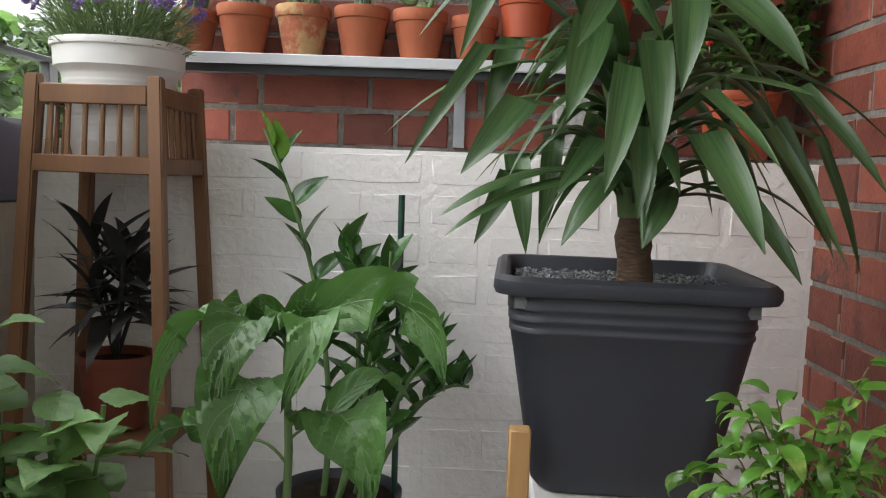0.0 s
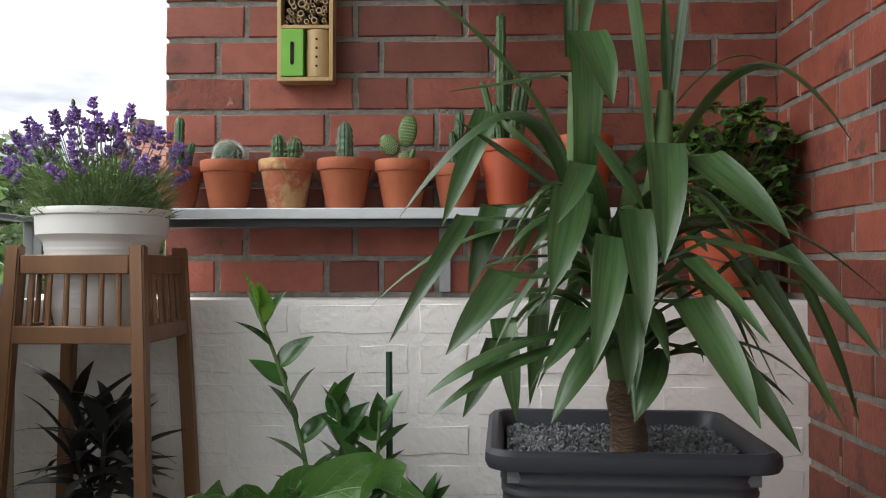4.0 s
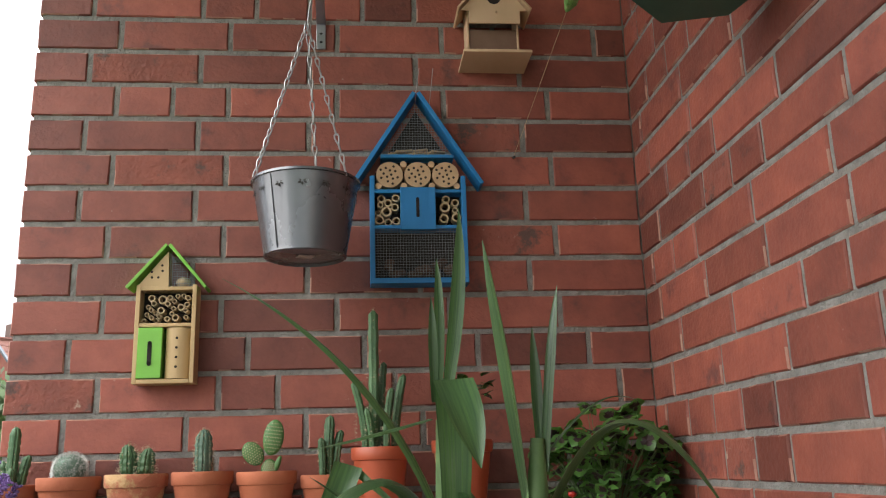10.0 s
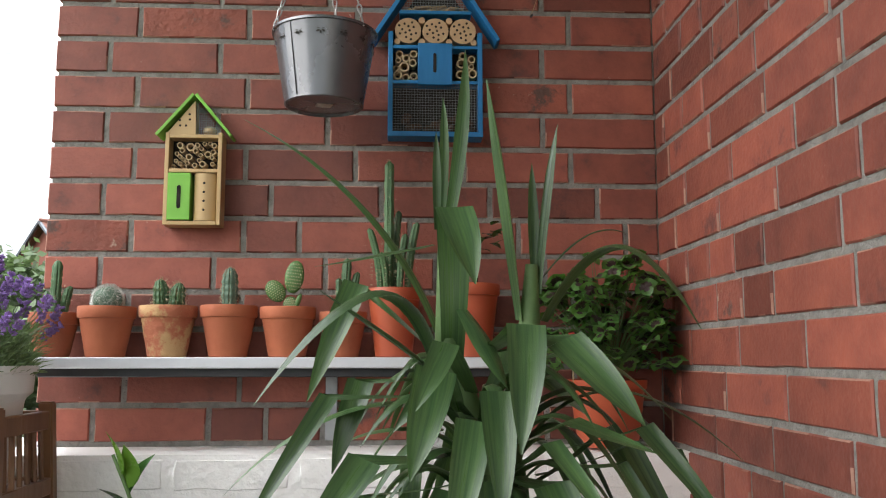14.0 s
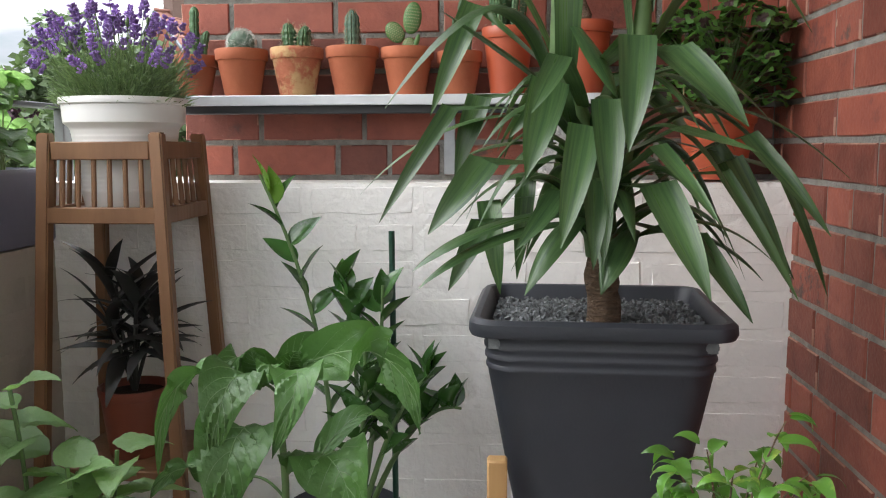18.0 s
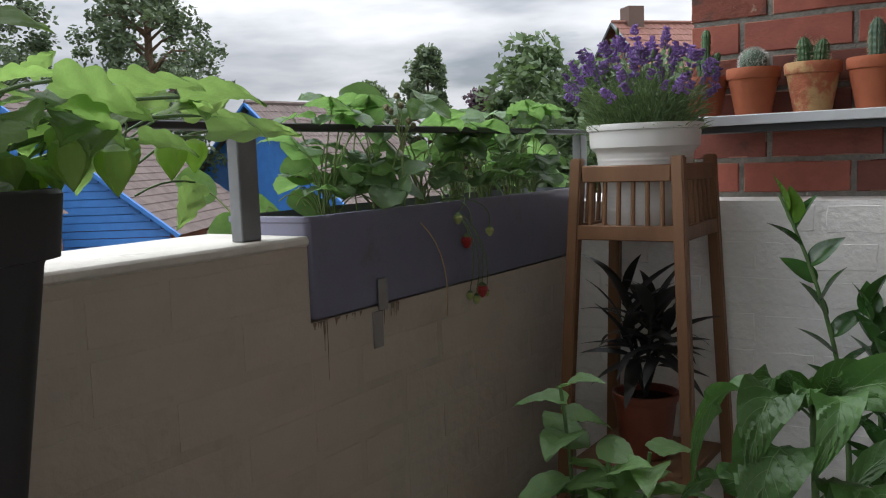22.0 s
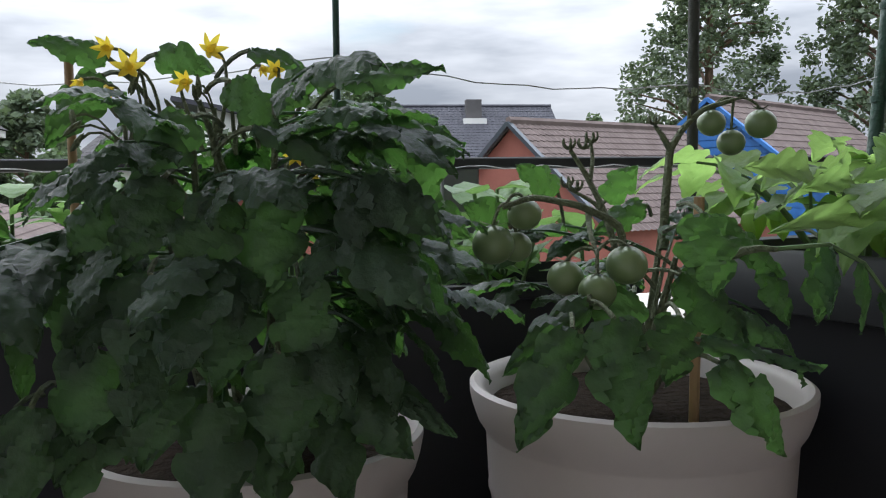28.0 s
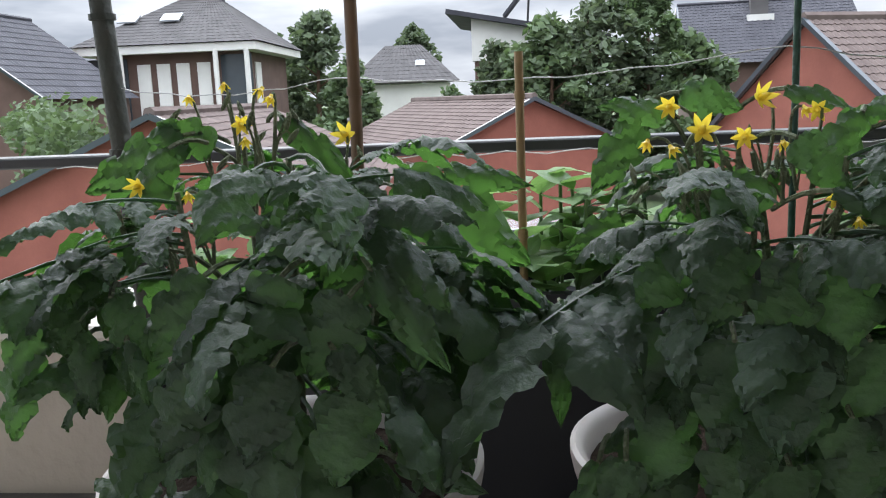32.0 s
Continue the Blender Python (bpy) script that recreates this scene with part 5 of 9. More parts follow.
def pepper_leaf(base, over, tip, wd, lean, seed):
    b = Vector(base) - PEPPER
    own, rib = drape(b, Vector(over) - PEPPER, Vector(tip) - PEPPER, wd, lean, seed)
    lf = part("leaf", own, M_LEAF, pp)
    part("vein", rib, M_VEIN, lf, "pale leaf veins")
    part("petiole", tube(arc((0, 0, min(0.36, b.z - 0.03)), b, (0, 0, 0.008), 5), 0.0024, 6), M_STEM, pp)


for k, (base, over, tip, wd, lean) in enumerate((
        ((0.473, 1.530, 0.598), (0.432, 1.460, 0.616), (0.416, 1.430, 0.506), 0.100, 0.2),
        ((0.487, 1.530, 0.598), (0.531, 1.460, 0.625), (0.499, 1.430, 0.515), 0.080, -0.1),
        ((0.462, 1.530, 0.528), (0.440, 1.440, 0.530), (0.428, 1.420, 0.400), 0.125, 0.2),
        ((0.446, 1.530, 0.597), (0.351, 1.480, 0.608), (0.319, 1.460, 0.476), 0.050, 0.9),
        ((0.518, 1.540, 0.622), (0.652, 1.480, 0.652), (0.707, 1.460, 0.545), 0.086, -0.5),
        ((0.514, 1.540, 0.480), (0.586, 1.460, 0.493), (0.616, 1.440, 0.388), 0.125, -0.2),
        ((0.468, 1.550, 0.602), (0.427, 1.520, 0.638), (0.379, 1.500, 0.604), 0.055, 0.4),
        ((0.485, 1.560, 0.609), (0.532, 1.540, 0.655), (0.583, 1.520, 0.659), 0.050, -0.4),)):
    pepper_leaf(base, over, tip, wd, lean, k + 0)
for k, (base, over, tip, wd, lean) in enumerate((
        ((0.432, 1.560, 0.436), (0.340, 1.520, 0.464), (0.288, 1.500, 0.422), 0.050, 0.5),
        ((0.468, 1.550, 0.593), (0.451, 1.520, 0.632), (0.450, 1.520, 0.650), 0.045, 0.2),
        ((0.482, 1.550, 0.593), (0.482, 1.500, 0.633), (0.473, 1.470, 0.605), 0.055, 0.0),
        ((0.494, 1.560, 0.590), (0.504, 1.530, 0.635), (0.523, 1.520, 0.647), 0.045, 0.0),
        ((0.535, 1.570, 0.465), (0.594, 1.620, 0.519), (0.651, 1.620, 0.491), 0.050, -0.3),)):
    pepper_leaf(base, over, tip, wd, lean, k + 8)
for k in range(9):
    az = 137.5 * k
    part("young_leaf", blade(0.05, 0.026, 0.5, 0.4, "oval", 12, 6, 0.05, seed=k, quilt=0.07, veins=5), M_LEAF, pp, at=grow((0.012 * math.cos(radians(az)), 0.012 * math.sin(radians(az)), 0.375), az, 25 + 5 * k, 0, 0.75 + 0.05 * (k % 4)))

# glossy zamia plant with upright feathered stems
round_pot("zamia_pot", "dark plastic pot holding the glossy feathered plant", (0.50, 1.95, 0.0), 0.12, 0.22, M_ANTHRACITE)
zz = thing("zamia_plant", "glossy upright zamia plant with feathered stems", "zamia plant", (0.50, 1.95, 0.205))
zr = random.Random(6)
M_YOUNG = mat("young_glossy_leaf", (0.12, 0.24, 0.035), 0.28, (0.09, 0.19, 0.03), 20, per_object=0.15, translucent=0.2)
for base, top, bow, n, size in (((-0.03, 0, 0), (-0.155, -0.01, 0.695), (0.05, 0, 0), 15, 1.0), ((0.0, 0, 0), (0.0, 0.0, 0.50), (0.03, 0, 0), 16, 1.0), ((0.03, 0.02, 0), (0.085, 0.0, 0.475), (0.01, 0, 0), 14, 0.95),
                                 ((0.04, -0.02, 0), (0.19, -0.05, 0.31), (0.0, 0, 0.06), 14, 0.95), ((0.0, -0.03, 0), (0.06, -0.09, 0.40), (0.02, 0, 0), 15, 0.9), ((0.05, 0, 0), (0.24, 0.02, 0.22), (0, 0, 0.07), 12, 0.9)):
    pts = arc(base, top, bow, 12)
    part("stem", tube(pts, [0.0065 - 0.0035 * i / 12 for i in range(13)], 8), M_STEM, zz)
    for k in range(n):
        s = 0.30 + 0.70 * k / (n - 1)
        f = s * 12
        p = pts[min(11, int(f))].lerp(pts[min(12, int(f) + 1)], f - int(f))
        side = 180 * (k % 2)
        part("leaflet", blade(0.092 * size * (1 - 0.35 * abs(s - 0.6)), 0.046 * size, 0.30, 0.35, "oval", 9, 4, seed=k), M_YOUNG if s > 0.93 and size > 0.99 and base[0] < -0.02 else M_GLOSSY, zz, at=grow(p, side + zr.uniform(-35, 35) - 90 * (k == n - 1), 50 + zr.uniform(-12, 18) + 20 * (s > 0.9), zr.uniform(-50, 50)))
stake = thing("plant_stake", "dark green coated plant stake", "plant stake", (0.599, 1.985, 0.05))
part("rod", tube([(0.004, 0, 0), (0, 0, 0.735)], 0.0062, 10), M_CANE_GREEN, stake)

# pale leafy seedlings beside the parapet
round_pot("seedling_pot", "brick-red plastic pot holding pale seedlings", (0.115, 1.50, 0.0), 0.10, 0.22, M_RED_PLASTIC)
sd = thing("seedling_plant", "pale green leafy seedlings with heart-shaped leaves", "seedlings", (0.115, 1.50, 0.205))
sr = random.Random(12)
for base, top, n in (((-0.02, 0, 0), (-0.04, 0.0, 0.385), 10), ((0.03, 0, 0), (0.055, -0.02, 0.27), 11), ((0.05, 0.03, 0), (0.11, 0.03, 0.28), 8), ((-0.04, -0.04, 0), (-0.06, -0.06, 0.20), 8), ((0.02, -0.04, 0), (0.03, -0.08, 0.19), 8)):
    pts = arc(base, top, (0.01, 0, 0), 8)
    part("stem", tube(pts, 0.0035, 6), M_STEM, sd)
    for k in range(n):
        s = 0.35 + 0.65 * k / (n - 1)
        p = pts[0].lerp(pts[-1], s)
        size = 0.150 * (1.1 - 0.62 * s) + 0.016
        part("leaf", blade(size * sr.uniform(0.9, 1.2), size * 0.72, sr.uniform(0.5, 1.0), 0.25, "heart", 18, 8, 0.025, seed=k, quilt=0.04, veins=6), M_PALE, sd, at=grow(p + Vector((0.01, 0, 0)), 137.5 * k + sr.uniform(-20, 20) + 180, sr.uniform(-5, 35), sr.uniform(-15, 15)))

# weeping fig with pointed leaves
round_pot("fig_pot", "brick-red plastic pot holding the weeping fig", (1.07, 1.20, 0.0), 0.11, 0.26, M_RED_PLASTIC)
fg = thing("weeping_fig", "small weeping fig with pointed variegated leaves", "weeping fig", (1.07, 1.20, 0.245))
fr = random.Random(21)
M_FIG = mat("fig_leaf", (0.10, 0.22, 0.035), 0.32, (0.06, 0.15, 0.025), 18, per_object=0.35, translucent=0.25, stain=(0.30, 0.36, 0.08), stain_scale=12, stain_at=(0.55, 0.66))
fig_meshes = [mesh_of("leaf", blade(0.042, 0.0175, 0.9 + 0.2 * q, 0.35, "oval", 8, 4, 0.02, seed=q, tipsag=0.5), M_FIG) for q in range(4)]
part("trunk", tube([(0, 0, 0), (0.01, 0, 0.12), (0.0, 0, 0.22)], [0.012, 0.009, 0.006], 8), M_BARK, fg)
for k in range(30):
    az = radians(137.5 * k)
    s = k / 29
    tipp = Vector((0.015 + math.cos(az) * (0.15 - 0.09 * s), math.sin(az) * (0.13 - 0.08 * s), 0.20 + 0.19 * s + fr.uniform(-0.02, 0.02)))
    a = Vector((0, 0, 0.10 + 0.12 * s))
    pts = arc(a, tipp, (0, 0, 0.02), 6)
    part("twig", tube(pts, [0.002 - 0.0002 * i for i in range(7)], 5), M_BARK, fg)
    for q in range(13):
        p = pts[2 + q % 5]
        part("leaf", fig_meshes[fr.randrange(4)], None, fg, at=grow(p + Vector((fr.uniform(-.01, .01), fr.uniform(-.01, .01), fr.uniform(-.005, .008))), math.degrees(az) + fr.uniform(-80, 80), fr.uniform(-10, 50), fr.uniform(-30, 30), fr.uniform(0.75, 1.15)))

# dark purple plant on the lower board of the stand
# pot red is darkened to hold the shade under the upper board
round_pot("dark_plant_pot", "brick-red plastic pot on the lower board, coloured darker for shade", (0.05, 1.99, 0.312), 0.074, 0.145, mat("shaded_red_plastic", (0.19, 0.048, 0.026), 0.5, (0.15, 0.038, 0.021), 6))
dk = thing("dark_leaved_plant", "dark purple-leaved bushy plant in shade", "leafy plant", (0.05, 1.99, 0.44))
dr = random.Random(31)
dark_meshes = [mesh_of("leaf", blade(0.15, 0.030, 0.3 + 0.25 * q, 0.3, "oval", 8, 2, seed=q), M_DARK_LEAF) for q in range(4)]
for k in range(5):
    az = radians(72 * k + 15)
    top = Vector((0.055 * math.cos(az), 0.05 * math.sin(az), 0.17 + 0.03 * (k % 3)))
    pts = arc((0, 0, 0), top, (0, 0, 0.01), 5)
    part("stem", tube(pts, 0.0045, 6), M_DARK_LEAF, dk)
    for q in range(13):
        s = 0.45 + 0.55 * q / 12
        part("leaf", dark_meshes[dr.randrange(4)], None, dk, at=grow(Vector().lerp(top, s), 137.5 * q + 50 * k, 2 + 66 * (s - 0.45) / 0.55 + dr.uniform(-12, 12), dr.uniform(-20, 20), dr.uniform(0.75, 1.15)))

# four-leaved clover in a red pot on the ledge
round_pot("clover_pot", "brick-red plastic pot on the white ledge", (1.292, 2.238, LEDGE), 0.086, 0.14, M_RED_PLASTIC)
cl = thing("clover_plant", "four-leaved clover plant with dark leaf centres", "clover plant", (1.292, 2.238, 1.01))
cr = random.Random(41)
M_CLOVER = mat("clover_leaf", (0.085, 0.19, 0.04), 0.5, (0.055, 0.14, 0.03), 40, per_object=0.3, translucent=0.25)
M_CLOVER_EYE = mat("clover_dark_centre", (0.045, 0.02, 0.02), 0.6, (0.03, 0.016, 0.016), 30)


def clover(q):
    own = bmesh.new()
    for j in range(4):
        lf = blade(0.026, 0.027, 0.25 + 0.1 * q, 0.35, "spoon", 6, 4, 0.02, seed=q * 4 + j)
        join(own, lf, Matrix.Rotation(j * math.pi / 2, 4, "Z"))
    me = mesh_of("leaf", own, [M_CLOVER, M_CLOVER_EYE])
    for p in me.polygons:
        if (p.center.x ** 2 + p.center.y ** 2) ** 0.5 < 0.0125:
            p.material_index = 1
    return me


clover_meshes = [clover(q) for q in range(3)]
stems = bmesh.new()
for k in range(190):
    a, rr = cr.random() * 6.283, math.sqrt(cr.random())
    p = Vector((rr * 0.145 * math.cos(a), rr * 0.10 * math.sin(a) - 0.035, 0.04 + 0.25 * cr.random() * (1 - 0.35 * rr * rr)))
    p.x = min(p.x, 0.125)
    p.y = min(p.y, 0.06)
    part("leaf", clover_meshes[k % 3], None, cl, at=grow(p, cr.uniform(0, 360), cr.uniform(-25, 25) - 20, cr.uniform(-40, 40), cr.uniform(0.8, 1.25)))
    tube(arc((0.01 * math.cos(a), 0.01 * math.sin(a), 0), p, (0, 0, 0.02), 3), 0.0008, 4, stems)
tagged(part("stalk_tangle", stems, M_STEM, cl), kind="stuff")
# little ladybird ornament on a stick
lb = thing("ladybird_stick", "small red ladybird ornament on a stick", "ornament", (1.205, 2.17, 1.0))
part("stick", tube([(0, 0, 0), (0.0, 0, 0.11)], 0.0012, 5), M_REED, lb)
part("ladybird", ball(0.009, (0, 0, 0.115), 0.8), mat("red_lacquer", (0.55, 0.03, 0.02), 0.3), lb)

# ---- lavender in a white pot on the stand ----
lp = thing("lavender_pot", "white ribbed plastic pot on the plant stand", "flower pot", (0.046, 2.013, 0.833))
prof = [(0, 0), (0.082, 0), (0.085, 0.004)]
for k in range(13):
    z = 0.03 + k * 0.0098
    r = 0.086 + 0.020 * z / 0.165
    prof += [(r, z), (r + 0.0014, z + 0.003), (r + 0.0014, z + 0.0065)]
prof += [(0.108, 0.160), (0.119, 0.170), (0.121, 0.205), (0.126, 0.207), (0.127, 0.213), (0.126, 0.219), (0.119, 0.220), (0.115, 0.20), (0.107, 0.19), (0, 0.19)]
part("pot_body", lathe(prof, 56), M_WHITE_PLASTIC, lp)
part("soil", lathe([(0, 0.189), (0.108, 0.189), (0.112, 0.196), (0, 0.20)], 24), M_SOIL, lp)
lav = thing("lavender", "flowering lavender bush with purple spikes", "lavender", (0.046, 2.01, 1.03))
vr = random.Random(51)
M_LAV_LEAF = mat("grey_green_leaf", (0.14, 0.20, 0.085), 0.6, (0.085, 0.14, 0.06), 30, per_island=0.3, translucent=0.15)
M_LAV = mat("lavender_flower", (0.34, 0.22, 0.52), 0.8, (0.18, 0.10, 0.33), 160, per_object=0.3, per_island=0.5, translucent=0.2)


def spike(q):
    """A short head of small tubular flowers in whorls, looser towards its foot."""
    own, rnd = bmesh.new(), random.Random(q)
    whorls = 4 + q % 2
    for w in range(whorls):
        z = -0.024 + 0.0095 * w - (0.006 if w == 0 else 0.0)
        for j in range(9):
            a = j * 0.70 + w + rnd.uniform(-.2, .2)
            rr = (0.0100 - 0.0013 * w) * rnd.uniform(0.75, 1.15)
            at = Vector((rr * math.cos(a), rr * math.sin(a), z + rnd.uniform(-0.003, 0.003)))
            out = Vector((math.cos(a), math.sin(a), rnd.uniform(0.3, 1.2)))
            join(own, ball(0.0030 * rnd.uniform(0.8, 1.3), (0, 0, 0), 1.9, None, 5, 4), Matrix.Translation(at) @ out.to_track_quat("Z", "Y").to_matrix().to_4x4())
    return mesh_of("flower_spike", own, M_LAV)


bud_mesh = mesh_of("flower_bud", lathe([(0, -0.012), (0.0025, -0.008), (0.0042, 0.0), (0.003, 0.006), (0, 0.010)], 7), M_LAV_LEAF)
spikes = [spike(q) for q in range(5)]
stalks = bmesh.new()
for k in range(76):
    a, rr = 2.399 * k, math.sqrt((k + 0.5) / 76)
    tip = Vector((rr * 0.185 * math.cos(a) - 0.012, rr * 0.14 * math.sin(a), 0.222 - 0.095 * rr ** 2 + vr.uniform(-0.055, 0.012)))
    if tip.y > 0.12:
        continue
    base = Vector((rr * 0.07 * math.cos(a), rr * 0.07 * math.sin(a), 0))
    tube(arc(base, tip, (0, 0, 0.012), 4), 0.0009, 4, stalks)
    d = (tip - base).normalized() + Vector((vr.uniform(-.35, .35), vr.uniform(-.35, .35), 0.0))
    if k % 9 == 4:
        part("flower_bud", bud_mesh, None, lav, at=Matrix.Translation(tip) @ d.to_track_quat("Z", "Y").to_matrix().to_4x4())
    else:
        part("flower_spike", spikes[k % 5], None, lav, at=Matrix.Translation(tip) @ d.to_track_quat("Z", "Y").to_matrix().to_4x4() @ Matrix.Scale(vr.uniform(0.5, 0.88), 4))
verts, faces = [], []
for k in range(3000):
    a, rr = vr.random() * 6.283, math.sqrt(vr.random())
    p = Vector((rr * 0.125 * math.cos(a) - 0.006, rr * 0.105 * math.sin(a), vr.random() ** 1.1 * 0.105 * (1.1 - 0.35 * rr)))
    d = Vector((math.cos(a) * rr * 0.9 + vr.uniform(-.5, .5), math.sin(a) * rr * 0.9 + vr.uniform(-.5, .5), vr.uniform(0.3, 1.5))).normalized()
    sd_ = d.orthogonal().normalized()
    sd_.rotate(Matrix.Rotation(vr.random() * 6, 3, d))
    ln, i0, wd = vr.uniform(0.024, 0.056), len(verts), vr.uniform(0.0011, 0.0020)
    bend = Vector((0, 0, -vr.uniform(0.05, 0.4) * ln))
    verts += [p, p + d * ln * 0.5 + sd_ * wd, p + d * ln + bend, p + d * ln * 0.5 - sd_ * wd]
    faces.append((i0, i0 + 1, i0 + 2, i0 + 3))
me = bpy.data.meshes.new("foliage")
me.from_pydata([tuple(v) for v in verts], [], faces)
me.materials.append(M_LAV_LEAF)
tagged(part("foliage", me, None, lav, "fine grey-green needle leaves"), kind="stuff")
tagged(part("flower_stalk_tangle", stalks, M_LAV_LEAF, lav), kind="stuff")


# ---- strawberry trough in the parapet ----
trough = thing("planter_trough", "long slate-violet plastic trough set in the parapet", "planter", (-0.285, 1.675, 0.742))
part("trough_body", square_pot([(0.083, 0.492, 0.008, 0.0), (0.087, 0.498, 0.012, 0.008), (0.089, 0.503, 0.012, 0.155), (0.091, 0.506, 0.012, 0.158), (0.091, 0.506, 0.012, 0.166), (0.087, 0.502, 0.01, 0.167), (0.084, 0.498, 0.01, 0.14)]), M_TROUGH, trough)
part("soil", box(-0.082, 0.082, -0.495, 0.495, 0.10, 0.142), M_SOIL, trough)
M_TAPE = mat("grey_tape", (0.26, 0.255, 0.25), 0.6, (0.2, 0.195, 0.19), 20)
part("clip", box(0.0905, 0.0935, -0.335, -0.308, -0.010, 0.045, 0.001), M_TAPE, trough, "grey metal clip on the trough")
tape = thing("wall_clip", "grey metal tongue fixed to the parapet", "clip", (PARAPET_X - 0.002, 1.345, 0.665))
part("tongue", box(0.0, 0.004, -0.014, 0.014, 0.0, 0.065, 0.0015), M_TAPE, tape)
M_RUST = mat("rust_streak", (0.12, 0.085, 0.06), 0.95, (0.22, 0.175, 0.13), 60)
rr_ = random.Random(14)


def drip(ln, w):
    """A thin tapering run of rust with a ragged edge."""
    own = bmesh.new()
    rows = []
    for i in range(9):
        s = i / 8
        e = w * (1 - s) ** 1.4 * rr_.uniform(0.6, 1.3) + 0.0002
        rows.append([own.verts.new((0, -e + 0.0006 * math.sin(5 * s), -ln * s)), own.verts.new((0.0005, 0.0006 * math.sin(5 * s), -ln * s)), own.verts.new((0, e + 0.0006 * math.sin(5 * s), -ln * s))])
    for a, b in zip(rows, rows[1:]):
        own.faces.new((a[0], b[0], b[1], a[1]))
        own.faces.new((a[1], b[1], b[2], a[2]))
    return own


for y, ln, w in [(1.205, 0.05, 0.004), (1.212, 0.10, 0.0016), (1.235, 0.015, 0.006), (1.30, 0.01, 0.004)] + [(rr_.uniform(1.355, 1.41), rr_.uniform(0.006, 0.035), rr_.uniform(0.001, 0.004)) for k in range(16)] + [(rr_.uniform(1.18, 1.30), rr_.uniform(0.004, 0.015), rr_.uniform(0.002, 0.006)) for k in range(9)]:
    part("rust_streak", drip(ln, w), M_RUST, parapet_low, "brown rust run", at=Matrix.Translation((PARAPET_X - 0.0014, y, 0.738)))

M_STRAW = mat("strawberry_leaf", (0.12, 0.20, 0.085), 0.42, (0.08, 0.145, 0.058), 25, 0.5, 80, per_object=0.35, translucent=0.42)
M_STRAW_STALK = mat("pale_green_stalk", (0.20, 0.27, 0.09), 0.6, (0.15, 0.21, 0.07), 30)
M_SEEDHEAD = mat("fuzzy_seed_head", (0.26, 0.24, 0.13), 0.8, (0.18, 0.17, 0.09), 90, 0.8, 300)
M_BERRY = mat("ripe_strawberry", (0.38, 0.02, 0.02), 0.35, (0.28, 0.015, 0.015), 30, 0.5, 200)
M_UNRIPE = mat("unripe_strawberry", (0.38, 0.42, 0.16), 0.45, (0.30, 0.36, 0.12), 30, 0.4, 200)


def trifoliate(q):
    own = bmesh.new()
    for j, a in enumerate((0, 100, -100)):
        lf = blade(0.062 - 0.006 * (j > 0), 0.056, 0.35 + 0.15 * q, 0.3, "round", 16, 8, 0.02, seed=q * 7 + j, quilt=0.03, veins=6)
        for v in lf.verts:
            v.co.x += 0.0015 * math.sin(v.co.y * 900)
        join(own, lf, Matrix.Rotation(radians(a), 4, "Z") @ Matrix.Translation((0.003, 0, 0)))
    return mesh_of("leaf", own, M_STRAW)


straw_meshes = [trifoliate(q) for q in range(4)]
wr = random.Random(61)
for k, (y, lean) in enumerate(((1.345, -0.02), (1.475, 0.015), (1.62, 0.0), (1.735, 0.01), (1.865, 0.0), (1.995, 0.01), (2.10, 0.0))):
    sp = thing("strawberry_plant", "strawberry plant with toothed three-part leaves", "strawberry plant", (-0.285 + lean, y, 0.882), group="strawberries in the trough")
    for q in range(13):
        a = wr.random() * 6.283
        rr = wr.uniform(0.05, 0.115)
        p = Vector((rr * math.cos(a) * 0.85, rr * math.sin(a), wr.uniform(0.06, 0.225) - 0.25 * max(0, rr - 0.09)))
        part("stalk", tube(arc((wr.uniform(-.018, .018), wr.uniform(-.018, .018), 0), p, (-0.18 * p.x, -0.18 * p.y, 0.012), 6), [0.0021 - 0.00015 * i for i in range(7)], 5), M_STRAW_STALK, sp)
        part("leaf", straw_meshes[wr.randrange(4)], None, sp, at=grow(p, math.degrees(a) + wr.uniform(-50, 50), wr.uniform(-30, 30), wr.uniform(-35, 35), wr.uniform(0.65, 1.2)))
    for q in range(7):
        a = wr.random() * 6.283
        part("stalk", tube(arc((wr.uniform(-.02, .02), wr.uniform(-.02, .02), 0), (0.08 * math.cos(a), 0.09 * math.sin(a), wr.uniform(0.02, 0.14)), (0, 0, 0.03), 6), 0.0013, 4), M_STRAW_STALK, sp)
# flower heads gone over, on tall hairy stalks
ts = thing("strawberry_flower_stalk", "tall stalk with small fuzzy seed heads", "flower stalk", (-0.20, 1.44, 0.885))
for dx, dy, dz in ((0.0, 0.0, 0.205), (0.01, 0.02, 0.19), (-0.01, -0.02, 0.195), (0.012, -0.035, 0.175), (0.0, 0.035, 0.17), (0.0, -0.012, 0.222), (0.01, 0.008, 0.178), (-0.005, 0.04, 0.20), (0.0, -0.045, 0.20)):
    part("stalk", tube(arc((0, 0, 0.0 if dz > 0.204 else 0.12), (dx, dy, dz), (0, 0, 0.015), 6), 0.0011, 5), M_STRAW_STALK, ts)
    part("seed_head", ball(0.0062, (dx, dy, dz), 1.0, None, 8, 6), M_SEEDHEAD, ts)
# round-leaved nasturtium behind the strawberries and beside the post
ns = thing("nasturtium", "nasturtium with round shield-shaped leaves", "nasturtium", (-0.34, 1.40, 0.86))
M_NAST = mat("nasturtium_leaf", (0.13, 0.215, 0.085), 0.5, (0.075, 0.145, 0.042), 22, 0.3, 60, per_object=0.25, translucent=0.35)


